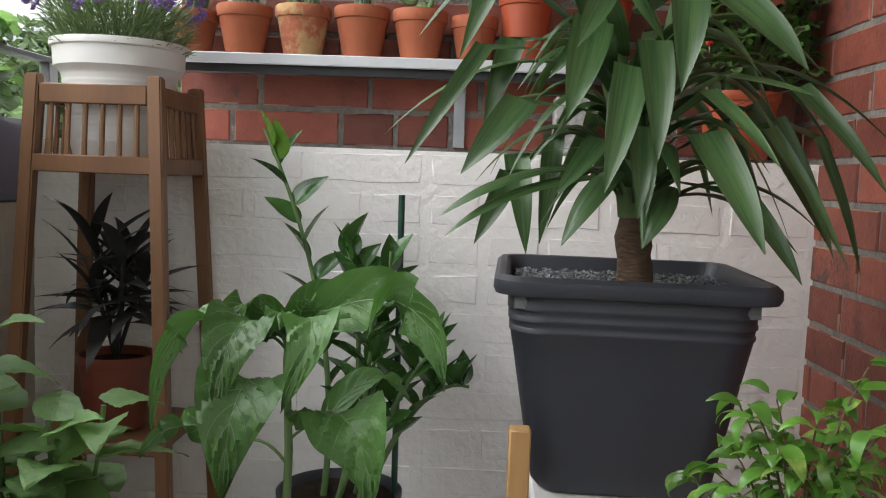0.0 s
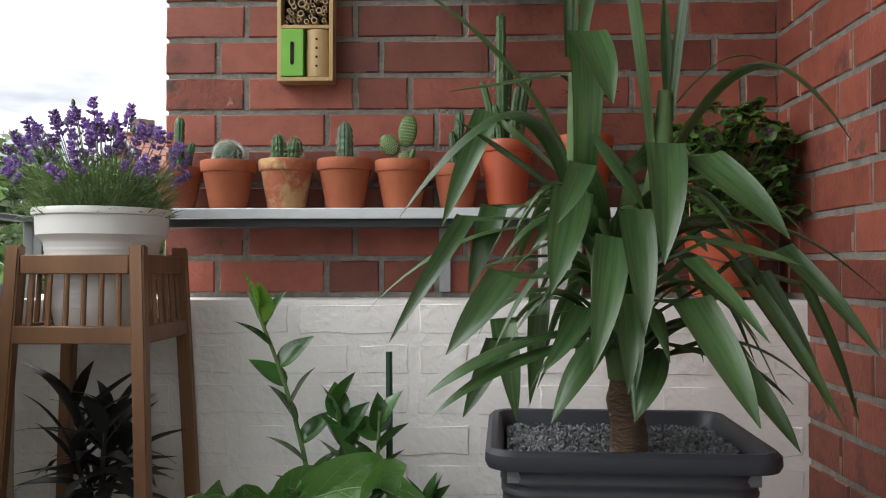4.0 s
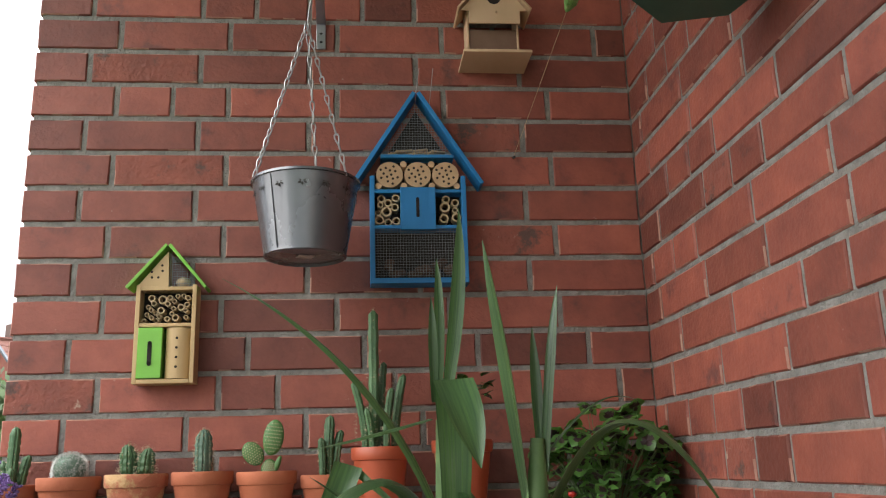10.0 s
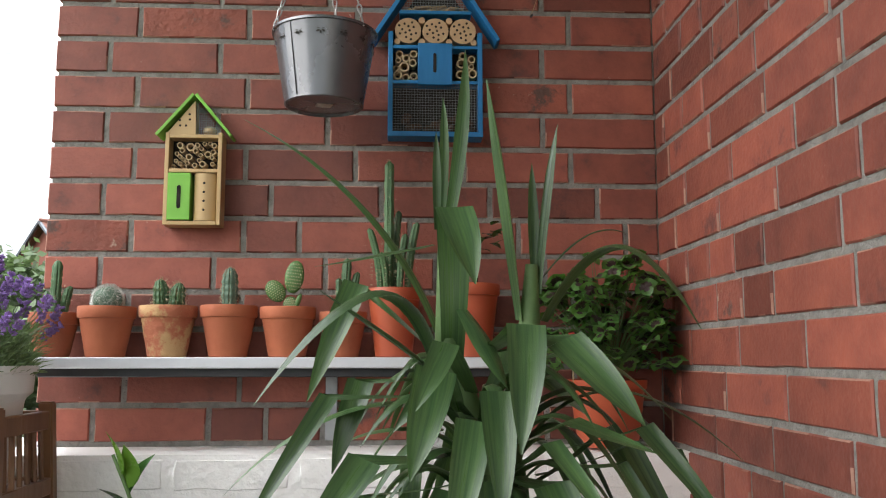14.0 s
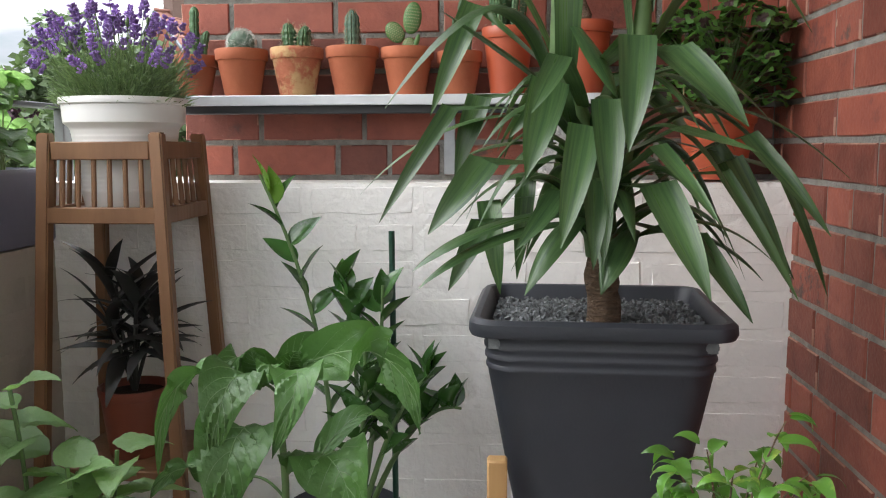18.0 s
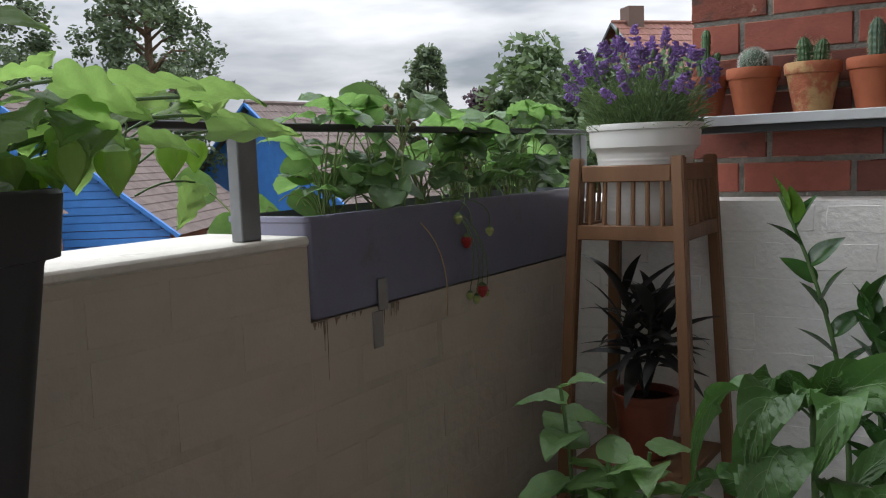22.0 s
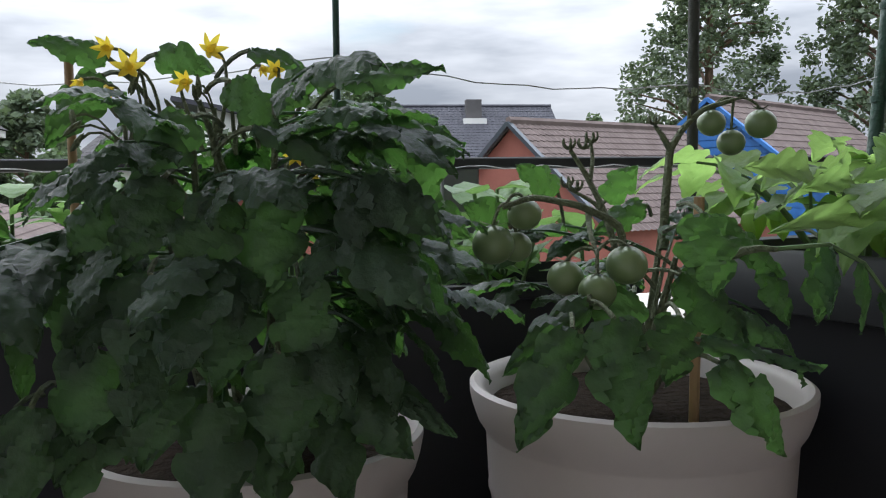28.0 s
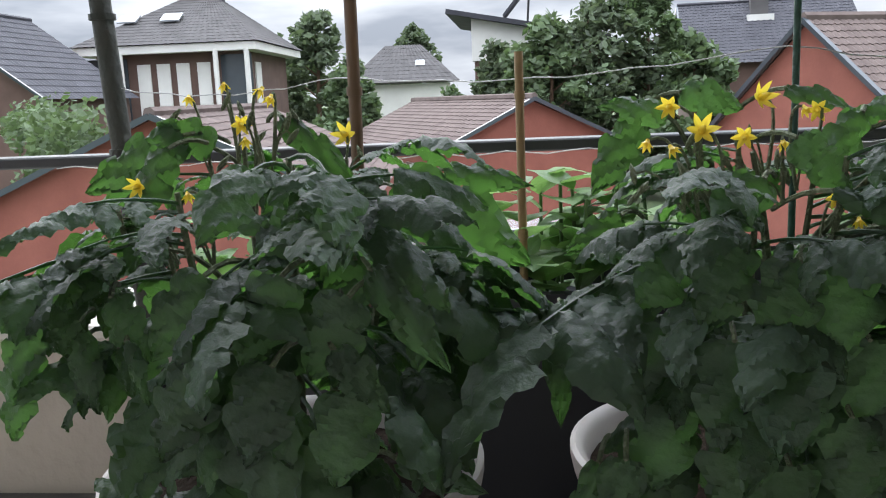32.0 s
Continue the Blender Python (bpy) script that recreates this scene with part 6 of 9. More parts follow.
def shield(r, seed):
    """A round leaf in a shallow funnel with a wavy rim."""
    own, rnd = bmesh.new(), random.Random(seed)
    ph0 = rnd.random() * 6
    rings = [[own.verts.new((0, 0, -0.12 * r))]]
    for f in (0.25, 0.5, 0.75, 0.92, 1.0):
        rings.append([own.verts.new((f * r * math.cos(a) * (1 + 0.03 * math.sin(5 * a + ph0)), f * r * math.sin(a) * (1 + 0.03 * math.sin(5 * a + ph0)), r * (0.14 * f * f - 0.12 + f * f * 0.05 * math.sin(3 * a + ph0) + 0.012 * math.cos(9 * a)))) for a in [2 * math.pi * k / 27 for k in range(27)]])
    for k in range(27):
        own.faces.new((rings[0][0], rings[1][k], rings[1][(k + 1) % 27]))
    for a, b in zip(rings[1:], rings[2:]):
        for k in range(27):
            own.faces.new((a[k], b[k], b[(k + 1) % 27], a[(k + 1) % 27]))
    return mesh_of("leaf", own, M_NAST)


shields = [shield(0.04, q) for q in range(3)]
for x, y, z, size, rx, ry in ((0.01, 0.10, 0.245, 1.3, 20, 50), (0.03, 0.16, 0.19, 0.8, -20, 35), (-0.06, -0.20, 0.02, 0.9, 30, 55), (-0.08, -0.25, 0.10, 0.9, 10, 60), (-0.05, -0.16, -0.05, 0.8, -25, 65), (-0.07, -0.22, -0.06, 0.8, 20, 70), (-0.05, -0.12, 0.05, 1.0, -10, 50), (0.0, -0.07, 0.06, 0.9, 15, 40), (0.02, -0.12, 0.00, 0.8, 10, 55), (-0.04, -0.04, 0.12, 0.9, 25, 45), (0.03, 0.35, 0.17, 0.8, 10, 40), (0.05, 0.55, 0.17, 0.7, -15, 45), (0.0, 0.62, 0.19, 0.8, 25, 30), (0.03, 0.68, 0.15, 0.8, 10, 50), (0.02, 0.47, 0.16, 0.7, -10, 40)):
    part("stalk", tube(arc((0, max(-0.2, y * 0.8), 0.0), (x, y, z - 0.004), (-0.02, 0, 0.03), 7), 0.0016, 5), M_STRAW_STALK, ns)
    part("leaf", shields[wr.randrange(3)], None, ns, at=Matrix.Translation((x, y, z)) @ pose(0, 0, 0, rx, ry, 0) @ Matrix.Scale(size, 4))


def berry(r, material):
    return lathe([(0, -1.35 * r), (0.45 * r, -1.1 * r), (0.9 * r, -0.3 * r), (1.0 * r, 0.2 * r), (0.75 * r, 0.65 * r), (0, 0.75 * r)], 16), material


bt = thing("strawberry_truss", "hanging strawberries, two red and several unripe", "strawberries", (-0.19, 1.62, 0.90))
for x, y, z, r, m, lab in ((0.012, -0.005, -0.072, 0.012, M_BERRY, "ripe red strawberry"), (0.022, 0.032, -0.175, 0.0125, M_BERRY, "ripe red strawberry"), (0.010, -0.032, -0.025, 0.0095, M_UNRIPE, "green unripe strawberry"), (0.010, 0.09, -0.06, 0.009, M_UNRIPE, "green unripe strawberry"), (0.022, 0.01, -0.19, 0.009, M_UNRIPE, "green unripe strawberry"), (0.020, -0.012, -0.18, 0.008, M_UNRIPE, "green unripe strawberry"), (0.02, 0.055, -0.185, 0.006, M_UNRIPE, "green unripe strawberry")):
    bmx, mm = berry(r, m)
    part("berry", bmx, mm, bt, lab, at=Matrix.Translation((x, y, z)))
    part("calyx", lathe([(0, r * 0.72), (r * 0.9, r * 0.75), (r * 0.2, r * 1.2), (0, r * 1.2)], 6), M_STEM, bt, at=Matrix.Translation((x, y, z)))
    part("stalk", tube(arc((-0.05, 0.0, 0.01), (x, y, z + r), (0.035, 0, 0.02), 7), 0.001, 5), M_STEM, bt)
rn = thing("dry_runner", "pale dry strawberry runner hanging down", "runner", (-0.19, 1.49, 0.90))
part("runner", tube(arc((-0.03, -0.04, 0.0), (0.012, 0.045, -0.21), (0.02, 0.02, 0.03), 9), 0.0012, 5), M_REED, rn)

# ---- railing ----
rail = structure("railing", box(-0.262, -0.222, -2.7, 2.34, 1.044, 1.056, 0.002), M_IRON, "dark painted flat iron railing on the parapet", "railing")
M_POST = mat("grey_painted_post", (0.20, 0.21, 0.22), 0.5, (0.15, 0.155, 0.16), 15, metal=0.2)
for y in (1.082, 0.12, -0.95, -2.0):
    part("post", box(-0.25, -0.226, y - 0.02, y + 0.02, LEDGE - 0.002, 1.045, 0.002), M_POST, rail, "grey painted flat steel post")
part("end_post", box(-0.25, -0.226, 2.28, 2.32, 0.86, 1.045, 0.002), M_POST, rail)

# ---- black planter with a gooseberry bush ----
tall = thing("tall_planter", "square tapered black plastic planter on the bench", "planter", (0.114, 0.376, 0.70), 14.5)
tp = square_pot([(0.092, 0.072, 0.03, 0.0), (0.116, 0.096, 0.034, 0.232), (0.117, 0.097, 0.034, 0.235), (0.125, 0.104, 0.038, 0.237), (0.128, 0.107, 0.038, 0.278), (0.126, 0.105, 0.038, 0.281), (0.122, 0.101, 0.035, 0.279), (0.118, 0.097, 0.033, 0.255), (0.116, 0.095, 0.033, 0.245)], 6)
part("pot_wall", tp, M_BLACK, tall)
part("soil", box(-0.110, 0.110, -0.089, 0.089, 0.235, 0.253, 0.0), M_SOIL, tall)
part("scratch", tube(arc((0.118, -0.09, 0.165), (0.118, -0.02, 0.16), (0.004, 0, -0.006), 8), 0.0008, 5), M_ANTHRACITE, tall, "pale scuff line")
M_PHYS = mat("gooseberry_leaf", (0.165, 0.25, 0.10), 0.55, (0.13, 0.205, 0.078), 26, 0.35, 120, per_object=0.28, translucent=0.52)
M_HUSK = mat("papery_green_husk", (0.25, 0.33, 0.13), 0.55, (0.18, 0.26, 0.09), 18, 0.3, 60, per_object=0.2, translucent=0.55, stretch=(3, 3, 0.4))
ph = thing("gooseberry_bush", "sprawling cape gooseberry with velvety leaves and green husks", "gooseberry bush", (0.075, 0.366, 0.953))
phys_meshes = [mesh_of("leaf", blade(0.080, 0.053, 0.10 + 0.12 * q, 0.22, "heart", 24, 8, 0.03, 0.12 * (q - 2), seed=q + 3, quilt=0.03, veins=6, tipsag=0.25, lobes=3.5), M_PHYS) for q in range(6)]
hr = random.Random(71)


def branch(parent, pts, r, material=None):
    part("branch", tube(pts, [r * (1 - 0.6 * i / (len(pts) - 1)) for i in range(len(pts))], 6), material or M_STEM, parent)


def husk_shape():
    """A five-sided papery lantern, pointed at its tip."""
    own = lathe([(0, -0.021), (0.0035, -0.016), (0.0115, -0.004), (0.0135, 0.004), (0.0105, 0.012), (0.003, 0.0155), (0, 0.016)], 20)
    for v in own.verts:
        a = math.atan2(v.co.y, v.co.x)
        k = 1 + 0.10 * math.cos(5 * a)
        v.co.x *= k
        v.co.y *= k
    return mesh_of("husk", own, M_HUSK)


husk_mesh = husk_shape()
for k, (tx, ty, tz) in enumerate(((0.155, -0.11, 0.075), (0.17, -0.05, 0.09), (0.175, 0.01, 0.10), (0.18, 0.035, 0.118), (0.19, 0.09, 0.09), (0.185, 0.14, 0.088), (0.185, 0.185, 0.085), (0.165, 0.235, 0.075), (0.10, -0.12, 0.085), (0.09, -0.04, 0.10), (0.06, 0.04, 0.11), (0.07, 0.12, 0.10), (-0.02, -0.13, 0.09), (-0.07, -0.10, 0.085), (-0.04, 0.0, 0.11), (-0.05, 0.10, 0.10), (-0.10, -0.03, 0.09), (-0.12, 0.08, 0.085), (-0.09, 0.16, 0.08), (0.12, 0.20, 0.06))):
    tip = Vector((tx, ty, tz))
    pts = arc((0.25 * tx + hr.uniform(-.02, .02), 0.25 * min(ty, 0.15) + hr.uniform(-.02, .02), 0.0), tip, (0, 0, 0.022), 8)
    branch(ph, pts, 0.0028)
    out = math.degrees(math.atan2(ty, tx))
    part("leaf", phys_meshes[hr.randrange(6)], None, ph, at=grow(tip, out + hr.uniform(-40, 40), hr.uniform(-25, 18), hr.uniform(-35, 35), hr.uniform(0.55, 0.8)))
    for q in range(4):
        p = pts[4 + q % 5] + Vector((hr.uniform(-.02, .02), hr.uniform(-.02, .02), hr.uniform(-.016, .006)))
        part("leaf", phys_meshes[hr.randrange(6)], None, ph, at=grow(p, out + hr.choice((-1, 1)) * hr.uniform(30, 110), hr.uniform(-35, 18), hr.uniform(-35, 35), hr.uniform(0.45, 0.75)))
    for q in range(1 + k % 2):
        p = pts[4 + 2 * q] + Vector((hr.uniform(-.01, .02), hr.uniform(-.02, .02), 0))
        e = p + Vector((hr.uniform(-.006, .006), hr.uniform(-.006, .006), -0.012))
        part("husk_stalk", tube([p, (p + e) / 2 + Vector((0.003, 0, 0.002)), e], 0.0009, 4), M_STEM, ph)
        part("husk", husk_mesh, None, ph, at=Matrix.Translation(e + Vector((0, 0, -0.012))) @ pose(0, 0, 0, hr.uniform(-15, 15), hr.uniform(-15, 15), hr.uniform(0, 360)) @ Matrix.Scale(hr.uniform(0.5, 0.75), 4))
for k in range(8):
    part("husk", husk_mesh, None, ph, at=Matrix.Translation((0.128 + hr.uniform(-.02, .012), -0.10 + 0.025 * k, 0.042 + hr.uniform(-.010, .012))) @ pose(0, 0, 0, hr.uniform(-20, 20), 0, hr.uniform(0, 360)) @ Matrix.Scale(hr.uniform(0.65, 0.95), 4))
PH = Vector((0.075, 0.366, 0.953))
for k, (b, t, w, tilt) in enumerate((
        ((0.200, 0.229, 1.035), (0.212, 0.183, 1.038), 0.020, 0.5),
        ((0.215, 0.245, 1.031), (0.227, 0.209, 1.025), 0.014, 0.2),
        ((0.160, 0.285, 1.036), (0.172, 0.271, 1.055), 0.018, 0.9),
        ((0.235, 0.255, 1.014), (0.247, 0.184, 1.007), 0.018, 0.3),
        ((0.240, 0.295, 1.036), (0.252, 0.246, 1.004), 0.018, 0.5),
        ((0.170, 0.320, 1.038), (0.182, 0.281, 1.033), 0.015, 0.2),
        ((0.150, 0.397, 1.053), (0.162, 0.356, 1.040), 0.015, 0.9),
        ((0.210, 0.347, 1.030), (0.222, 0.293, 1.016), 0.015, 0.3),
        ((0.160, 0.412, 1.051), (0.172, 0.464, 1.088), 0.019, 0.5),
        ((0.200, 0.402, 1.036), (0.212, 0.452, 1.053), 0.010, 0.2),
        ((0.210, 0.395, 1.036), (0.222, 0.359, 1.025), 0.014, 0.9),
        ((0.190, 0.441, 1.053), (0.202, 0.463, 1.026), 0.023, 0.3),
        ((0.140, 0.473, 1.062), (0.152, 0.431, 1.053), 0.015, 0.5),
        ((0.130, 0.525, 1.062), (0.142, 0.541, 1.079), 0.015, 0.2),
        ((0.200, 0.418, 1.034), (0.212, 0.390, 1.010), 0.019, 0.9),
        ((0.120, 0.544, 1.039), (0.132, 0.566, 1.049), 0.017, 0.3),
        ((0.190, 0.340, 1.017), (0.202, 0.314, 0.999), 0.018, 0.5),
        ((0.200, 0.388, 1.023), (0.212, 0.369, 0.994), 0.017, 0.2),
        ((0.190, 0.464, 1.000), (0.202, 0.500, 0.987), 0.014, 0.9),
        ((0.200, 0.245, 1.007), (0.212, 0.247, 0.997), 0.010, 0.3),
        ((0.120, 0.698, 1.023), (0.180, 0.756, 1.026), 0.028, 0.5),
        ((0.100, 0.686, 1.041), (0.112, 0.748, 1.058), 0.024, 0.2),
        ((0.140, 0.642, 1.037), (0.200, 0.496, 1.036), 0.029, 0.9),
        ((0.130, 0.573, 1.009), (0.142, 0.550, 0.977), 0.017, 0.3),
        ((0.060, 0.732, 0.977), (0.072, 0.700, 0.935), 0.028, 0.5))):
    # leaves on the house side, their faces turned out and up
    b, ax = Vector(b) - PH, (Vector(t) - Vector(b))
    ln = ax.length
    ax.normalize()
    n = Vector((1.0, -0.2, tilt))
    n = (n - ax * n.dot(ax)).normalized()
    part("leaf", phys_meshes[k % 6], None, ph, at=Matrix.Translation(b) @ Matrix((ax, n.cross(ax), n)).transposed().to_4x4() @ Matrix.Diagonal((ln / 0.077, w / 0.049, ln / 0.077, 1)))
    root = Vector((b.x * 0.72, b.y * 0.8, b.z * 0.62))
    part("petiole", tube(arc(root, b, (0, 0, 0.006), 5), 0.0011, 5), M_STEM, ph)
branch(ph, arc((0.06, 0.10, 0.03), (0.045, 0.335, 0.064), (0, 0, 0.012), 10), 0.003)
for x, y, z, k in ((0.05, 0.285, 0.048, 1.0), (0.045, 0.315, 0.050, 0.85)):
    part("husk", husk_mesh, None, ph, at=Matrix.Translation((x, y, z)) @ pose(0, 0, 0, 6, 0, 200 * y) @ Matrix.Scale(k, 4))
for y, z in ((0.118, 0.045), (0.150, 0.040)):
    part("husk", husk_mesh, None, ph, at=Matrix.Translation((0.16, y, z)) @ pose(0, 0, 0, 5, 5, 40 * y) @ Matrix.Scale(0.95, 4))

# ---- long bench, black trough and the tomato pots ----
bench = thing("bench", "dark wooden bench carrying the tomato pots", "bench", (0.09, -0.10, 0))
M_BENCH = mat("dark_bench_wood", (0.05, 0.043, 0.04), 0.7, (0.035, 0.03, 0.028), 10, 0.2, 60)
for k in range(5):
    x = -0.27 + 0.113 * k
    part("top_board", box(x, x + 0.107, -0.75, 0.62, 0.675, 0.70, 0.003), M_BENCH, bench)
for y in (-0.68, 0.55):
    part("trestle", box(-0.25, 0.28, y - 0.02, y + 0.02, 0, 0.675, 0.004), M_BENCH, bench)
bt2 = thing("black_trough", "long black plastic flower trough behind the tomato pots", "planter", (-0.11, -0.143, 0.70))
part("trough_body", square_pot([(0.070, 0.355, 0.01, 0.0), (0.085, 0.367, 0.012, 0.232), (0.092, 0.375, 0.012, 0.235), (0.093, 0.376, 0.012, 0.246), (0.087, 0.369, 0.01, 0.247), (0.083, 0.365, 0.01, 0.215)]), M_BLACK, bt2)
part("soil", box(-0.082, 0.082, -0.348, 0.348, 0.19, 0.212), M_SOIL, bt2)
sl = thing("pea_seedlings", "young round-leaved seedlings in the black trough", "seedlings", (-0.11, -0.17, 0.91))
sg = random.Random(81)
pea = [mesh_of("leaf", blade(0.05, 0.036, 0.3 + 0.2 * q, 0.2, "oval", 7, 4, 0.02, seed=q), M_PALE) for q in range(3)]
for k in range(42):
    b = Vector((sg.uniform(-0.05, 0.06), sg.uniform(-0.32, 0.37), 0))
    tip = b + Vector((sg.uniform(-.02, .02), sg.uniform(-.02, .02), sg.uniform(0.05, 0.12)))
    part("stem", tube([b, tip], 0.0018, 5), M_STEM, sl)
    for q in range(6):
        part("leaf", pea[sg.randrange(3)], None, sl, at=grow(b.lerp(tip, 0.35 + 0.13 * q), sg.uniform(0, 360), sg.uniform(5, 55), 0, sg.uniform(0.6, 1.2)))



# ---- bush tomatoes in white pots ----
def tomato_leaflet(ln, wd, seed, droop=0.7, curl=0.3):
    """A pointed, deeply toothed leaflet along +x with a quilted face between its veins."""
    rnd = random.Random(seed)
    own = bmesh.new()
    steps, across = 26, 8
    x = z = 0.0
    rows = []
    ph0, teeth = rnd.random() * 6.28, rnd.choice((2.1, 2.6, 3.1))
    for i in range(steps + 1):
        s = i / steps
        bend = droop * s ** 1.2
        if i:
            x += ln / steps * math.cos(bend)
            z -= ln / steps * math.sin(bend)
        env = math.sin(math.pi * min(1.0, 0.05 + 0.95 * s) ** 0.66) ** 0.75 if s < 1 else 0.0
        row = []
        for k in range(across + 1):
            u = 2 * k / across - 1
            f = (s * teeth + (0.12 if u > 0 else 0.0) + 0.15) % 1.0
            tooth = 0.68 + 0.32 * math.sin(math.pi * min(1.0, f / 0.85) ** 0.75) if f < 0.85 else 0.68
            w = wd * 0.5 * env * (1 - (1 - tooth) * abs(u) ** 0.7)
            vein = abs(math.sin(math.pi * (s * 7.5 - abs(u) * 2.0)))
            lift = -curl * abs(u) ** 1.6 * wd * 0.5 * env + wd * 0.09 * (vein - 0.5) * min(1.0, 0.2 + 2.2 * abs(u)) + wd * 0.03 * math.sin(17 * s + 6 * u + ph0) + wd * 0.06 * abs(u) * math.sin(7 * s + ph0 + (2 if u > 0 else 0))
            row.append(own.verts.new((x + 0.10 * abs(u) * wd * (f - 0.3), u * w, z + lift * math.cos(bend))))
        rows.append(row)
    for a, b in zip(rows, rows[1:]):
        for k in range(across):
            own.faces.new((a[k], b[k], b[k + 1], a[k + 1]))
    return own


def compound_leaf(q, pairs=2, sag=0.5):
    """A compound leaf one unit of 0.13 m long: a rib, side leaflets in pairs and a larger end leaflet."""
    own, rnd = bmesh.new(), random.Random(q * 31 + 5)
    rib = 0.062 + 0.012 * pairs
    pts = [Vector((rib * s, 0, 0.012 * s - sag * rib * 0.5 * s * s)) for s in (0, 0.25, 0.5, 0.75, 1.0)]
    tube(pts, [0.0019, 0.0017, 0.0015, 0.0013, 0.001], 5, own)
    tilt = sag * 0.8
    join(own, tomato_leaflet(0.072 * rnd.uniform(0.9, 1.15), 0.042 * rnd.uniform(0.9, 1.15), q * 9, rnd.uniform(0.3, 0.9), rnd.uniform(0.1, 0.5)), Matrix.Translation(pts[-1]) @ Euler((rnd.uniform(-.2, .2), tilt, 0)).to_matrix().to_4x4())
    for j in range(pairs):
        for side in (1, -1):
            s = 0.42 + 0.44 * j / max(1, pairs - 1) + rnd.uniform(-.05, .05) if pairs > 1 else 0.7
            p = pts[0].lerp(pts[-1], s) + Vector((0, 0, 0.006 * (1 - s)))
            ln = (0.040 + 0.010 * j) * rnd.uniform(0.85, 1.15)
            join(own, tomato_leaflet(ln, ln * 0.58, q * 9 + 2 * j + side + 3, rnd.uniform(0.4, 1.1), rnd.uniform(0.1, 0.5)), Matrix.Translation(p) @ Euler((side * rnd.uniform(-.1, .35), tilt * s, radians(side * rnd.uniform(50, 72)))).to_matrix().to_4x4())
            if rnd.random() < 0.5:
                join(own, tomato_leaflet(0.016, 0.011, q + j, 0.4), Matrix.Translation(pts[0].lerp(pts[-1], s - 0.14)) @ Euler((0, 0, radians(-side * 60))).to_matrix().to_4x4())
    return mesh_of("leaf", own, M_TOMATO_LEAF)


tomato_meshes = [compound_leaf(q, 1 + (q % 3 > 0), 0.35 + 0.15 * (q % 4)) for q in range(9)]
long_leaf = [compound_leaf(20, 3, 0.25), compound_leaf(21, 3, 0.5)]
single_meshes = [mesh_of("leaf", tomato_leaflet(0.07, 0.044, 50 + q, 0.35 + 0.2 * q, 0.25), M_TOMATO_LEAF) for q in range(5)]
M_STAR = mat("yellow_petal", (0.72, 0.59, 0.08), 0.5, (0.64, 0.48, 0.05), 20, translucent=0.2)
M_TOMATO = mat("green_tomato", (0.165, 0.225, 0.10), 0.32, (0.12, 0.175, 0.075), 12, spec=0.5)
M_HAIRY = mat("hairy_tomato_stem", (0.13, 0.155, 0.085), 0.8, (0.085, 0.105, 0.055), 60, 0.6, 250)


def star_flower(open_):
    own = bmesh.new()
    for j in range(6):
        lf = blade(0.0125, 0.0042, -open_ * 0.8, 0.35, "oval", 5, 2)
        join(own, lf, Matrix.Rotation(j * math.pi / 3, 4, "Z") @ Euler((0, -0.2 - 0.9 * (1 - open_), 0)).to_matrix().to_4x4())
    lathe([(0.0018, 0), (0.0022, 0.003), (0.0009, 0.009), (0, 0.010)], 8, own)
    return mesh_of("flower", own, M_STAR)


stars = [star_flower(0.9), star_flower(0.65), star_flower(0.2)]


M_CREAM_PLASTIC = mat("dull_white_plastic", (0.46, 0.42, 0.40), 0.45, (0.40, 0.365, 0.35), 6, stain=(0.34, 0.27, 0.22), stain_scale=11, stain_at=(0.70, 0.84))


def tomato_pot(at, r, h):
    wp = thing("tomato_pot", "white plastic pot with a rolled rim on the bench", "flower pot", at, group="tomato pots")
    prof = [(0, 0), (r * 0.72, 0), (r * 0.74, 0.004), (r * 0.80, h * 0.30)]
    for k in range(4):
        z = h * (0.40 + 0.075 * k)
        rr = r * (0.82 + 0.022 * k)
        prof += [(rr, z), (rr + 0.0008, z + 0.0015), (rr + 0.0004, z + 0.005)]
    prof += [(r * 0.905, h - 0.034), (r * 0.91, h - 0.032), (r * 0.955, h - 0.024), (r * 0.985, h - 0.014), (r, h - 0.006), (r, h - 0.001), (r - 0.003, h + 0.001), (r - 0.007, h - 0.001), (r - 0.010, h - 0.006), (r * 0.88, h - 0.026), (0, h - 0.026)]
    part("pot_body", lathe(prof, 64), M_CREAM_PLASTIC, wp)
    part("soil", lathe([(0, h - 0.025), (r * 0.87, h - 0.025), (r * 0.885, h - 0.017), (r * 0.5, h - 0.012), (0, h - 0.014)], 28), M_SOIL, wp)
    return wp


def leaf_between(parent, mesh, length, base, tip, roll=0.0):
    """A leaf from base to tip (points in the plant's own frame), its face turned up and rolled."""
    b, t = Vector(base), Vector(tip)
    d = t - b
    az, pitch = math.degrees(math.atan2(d.y, d.x)), math.degrees(math.asin(max(-1, min(1, d.z / d.length))))
    part("petiole", tube(arc(b, b - d.normalized() * 0.03 - Vector((0, 0, 0.025)), (0, 0, 0.004), 4), [0.0012, 0.0013, 0.0014, 0.0015, 0.0016], 5), M_HAIRY, parent)
    return part("leaf", mesh, None, parent, at=grow(b, az, pitch + 14, roll, d.length / length))


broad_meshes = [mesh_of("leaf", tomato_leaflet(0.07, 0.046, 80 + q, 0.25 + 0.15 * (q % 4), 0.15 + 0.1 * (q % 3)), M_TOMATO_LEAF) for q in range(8)]


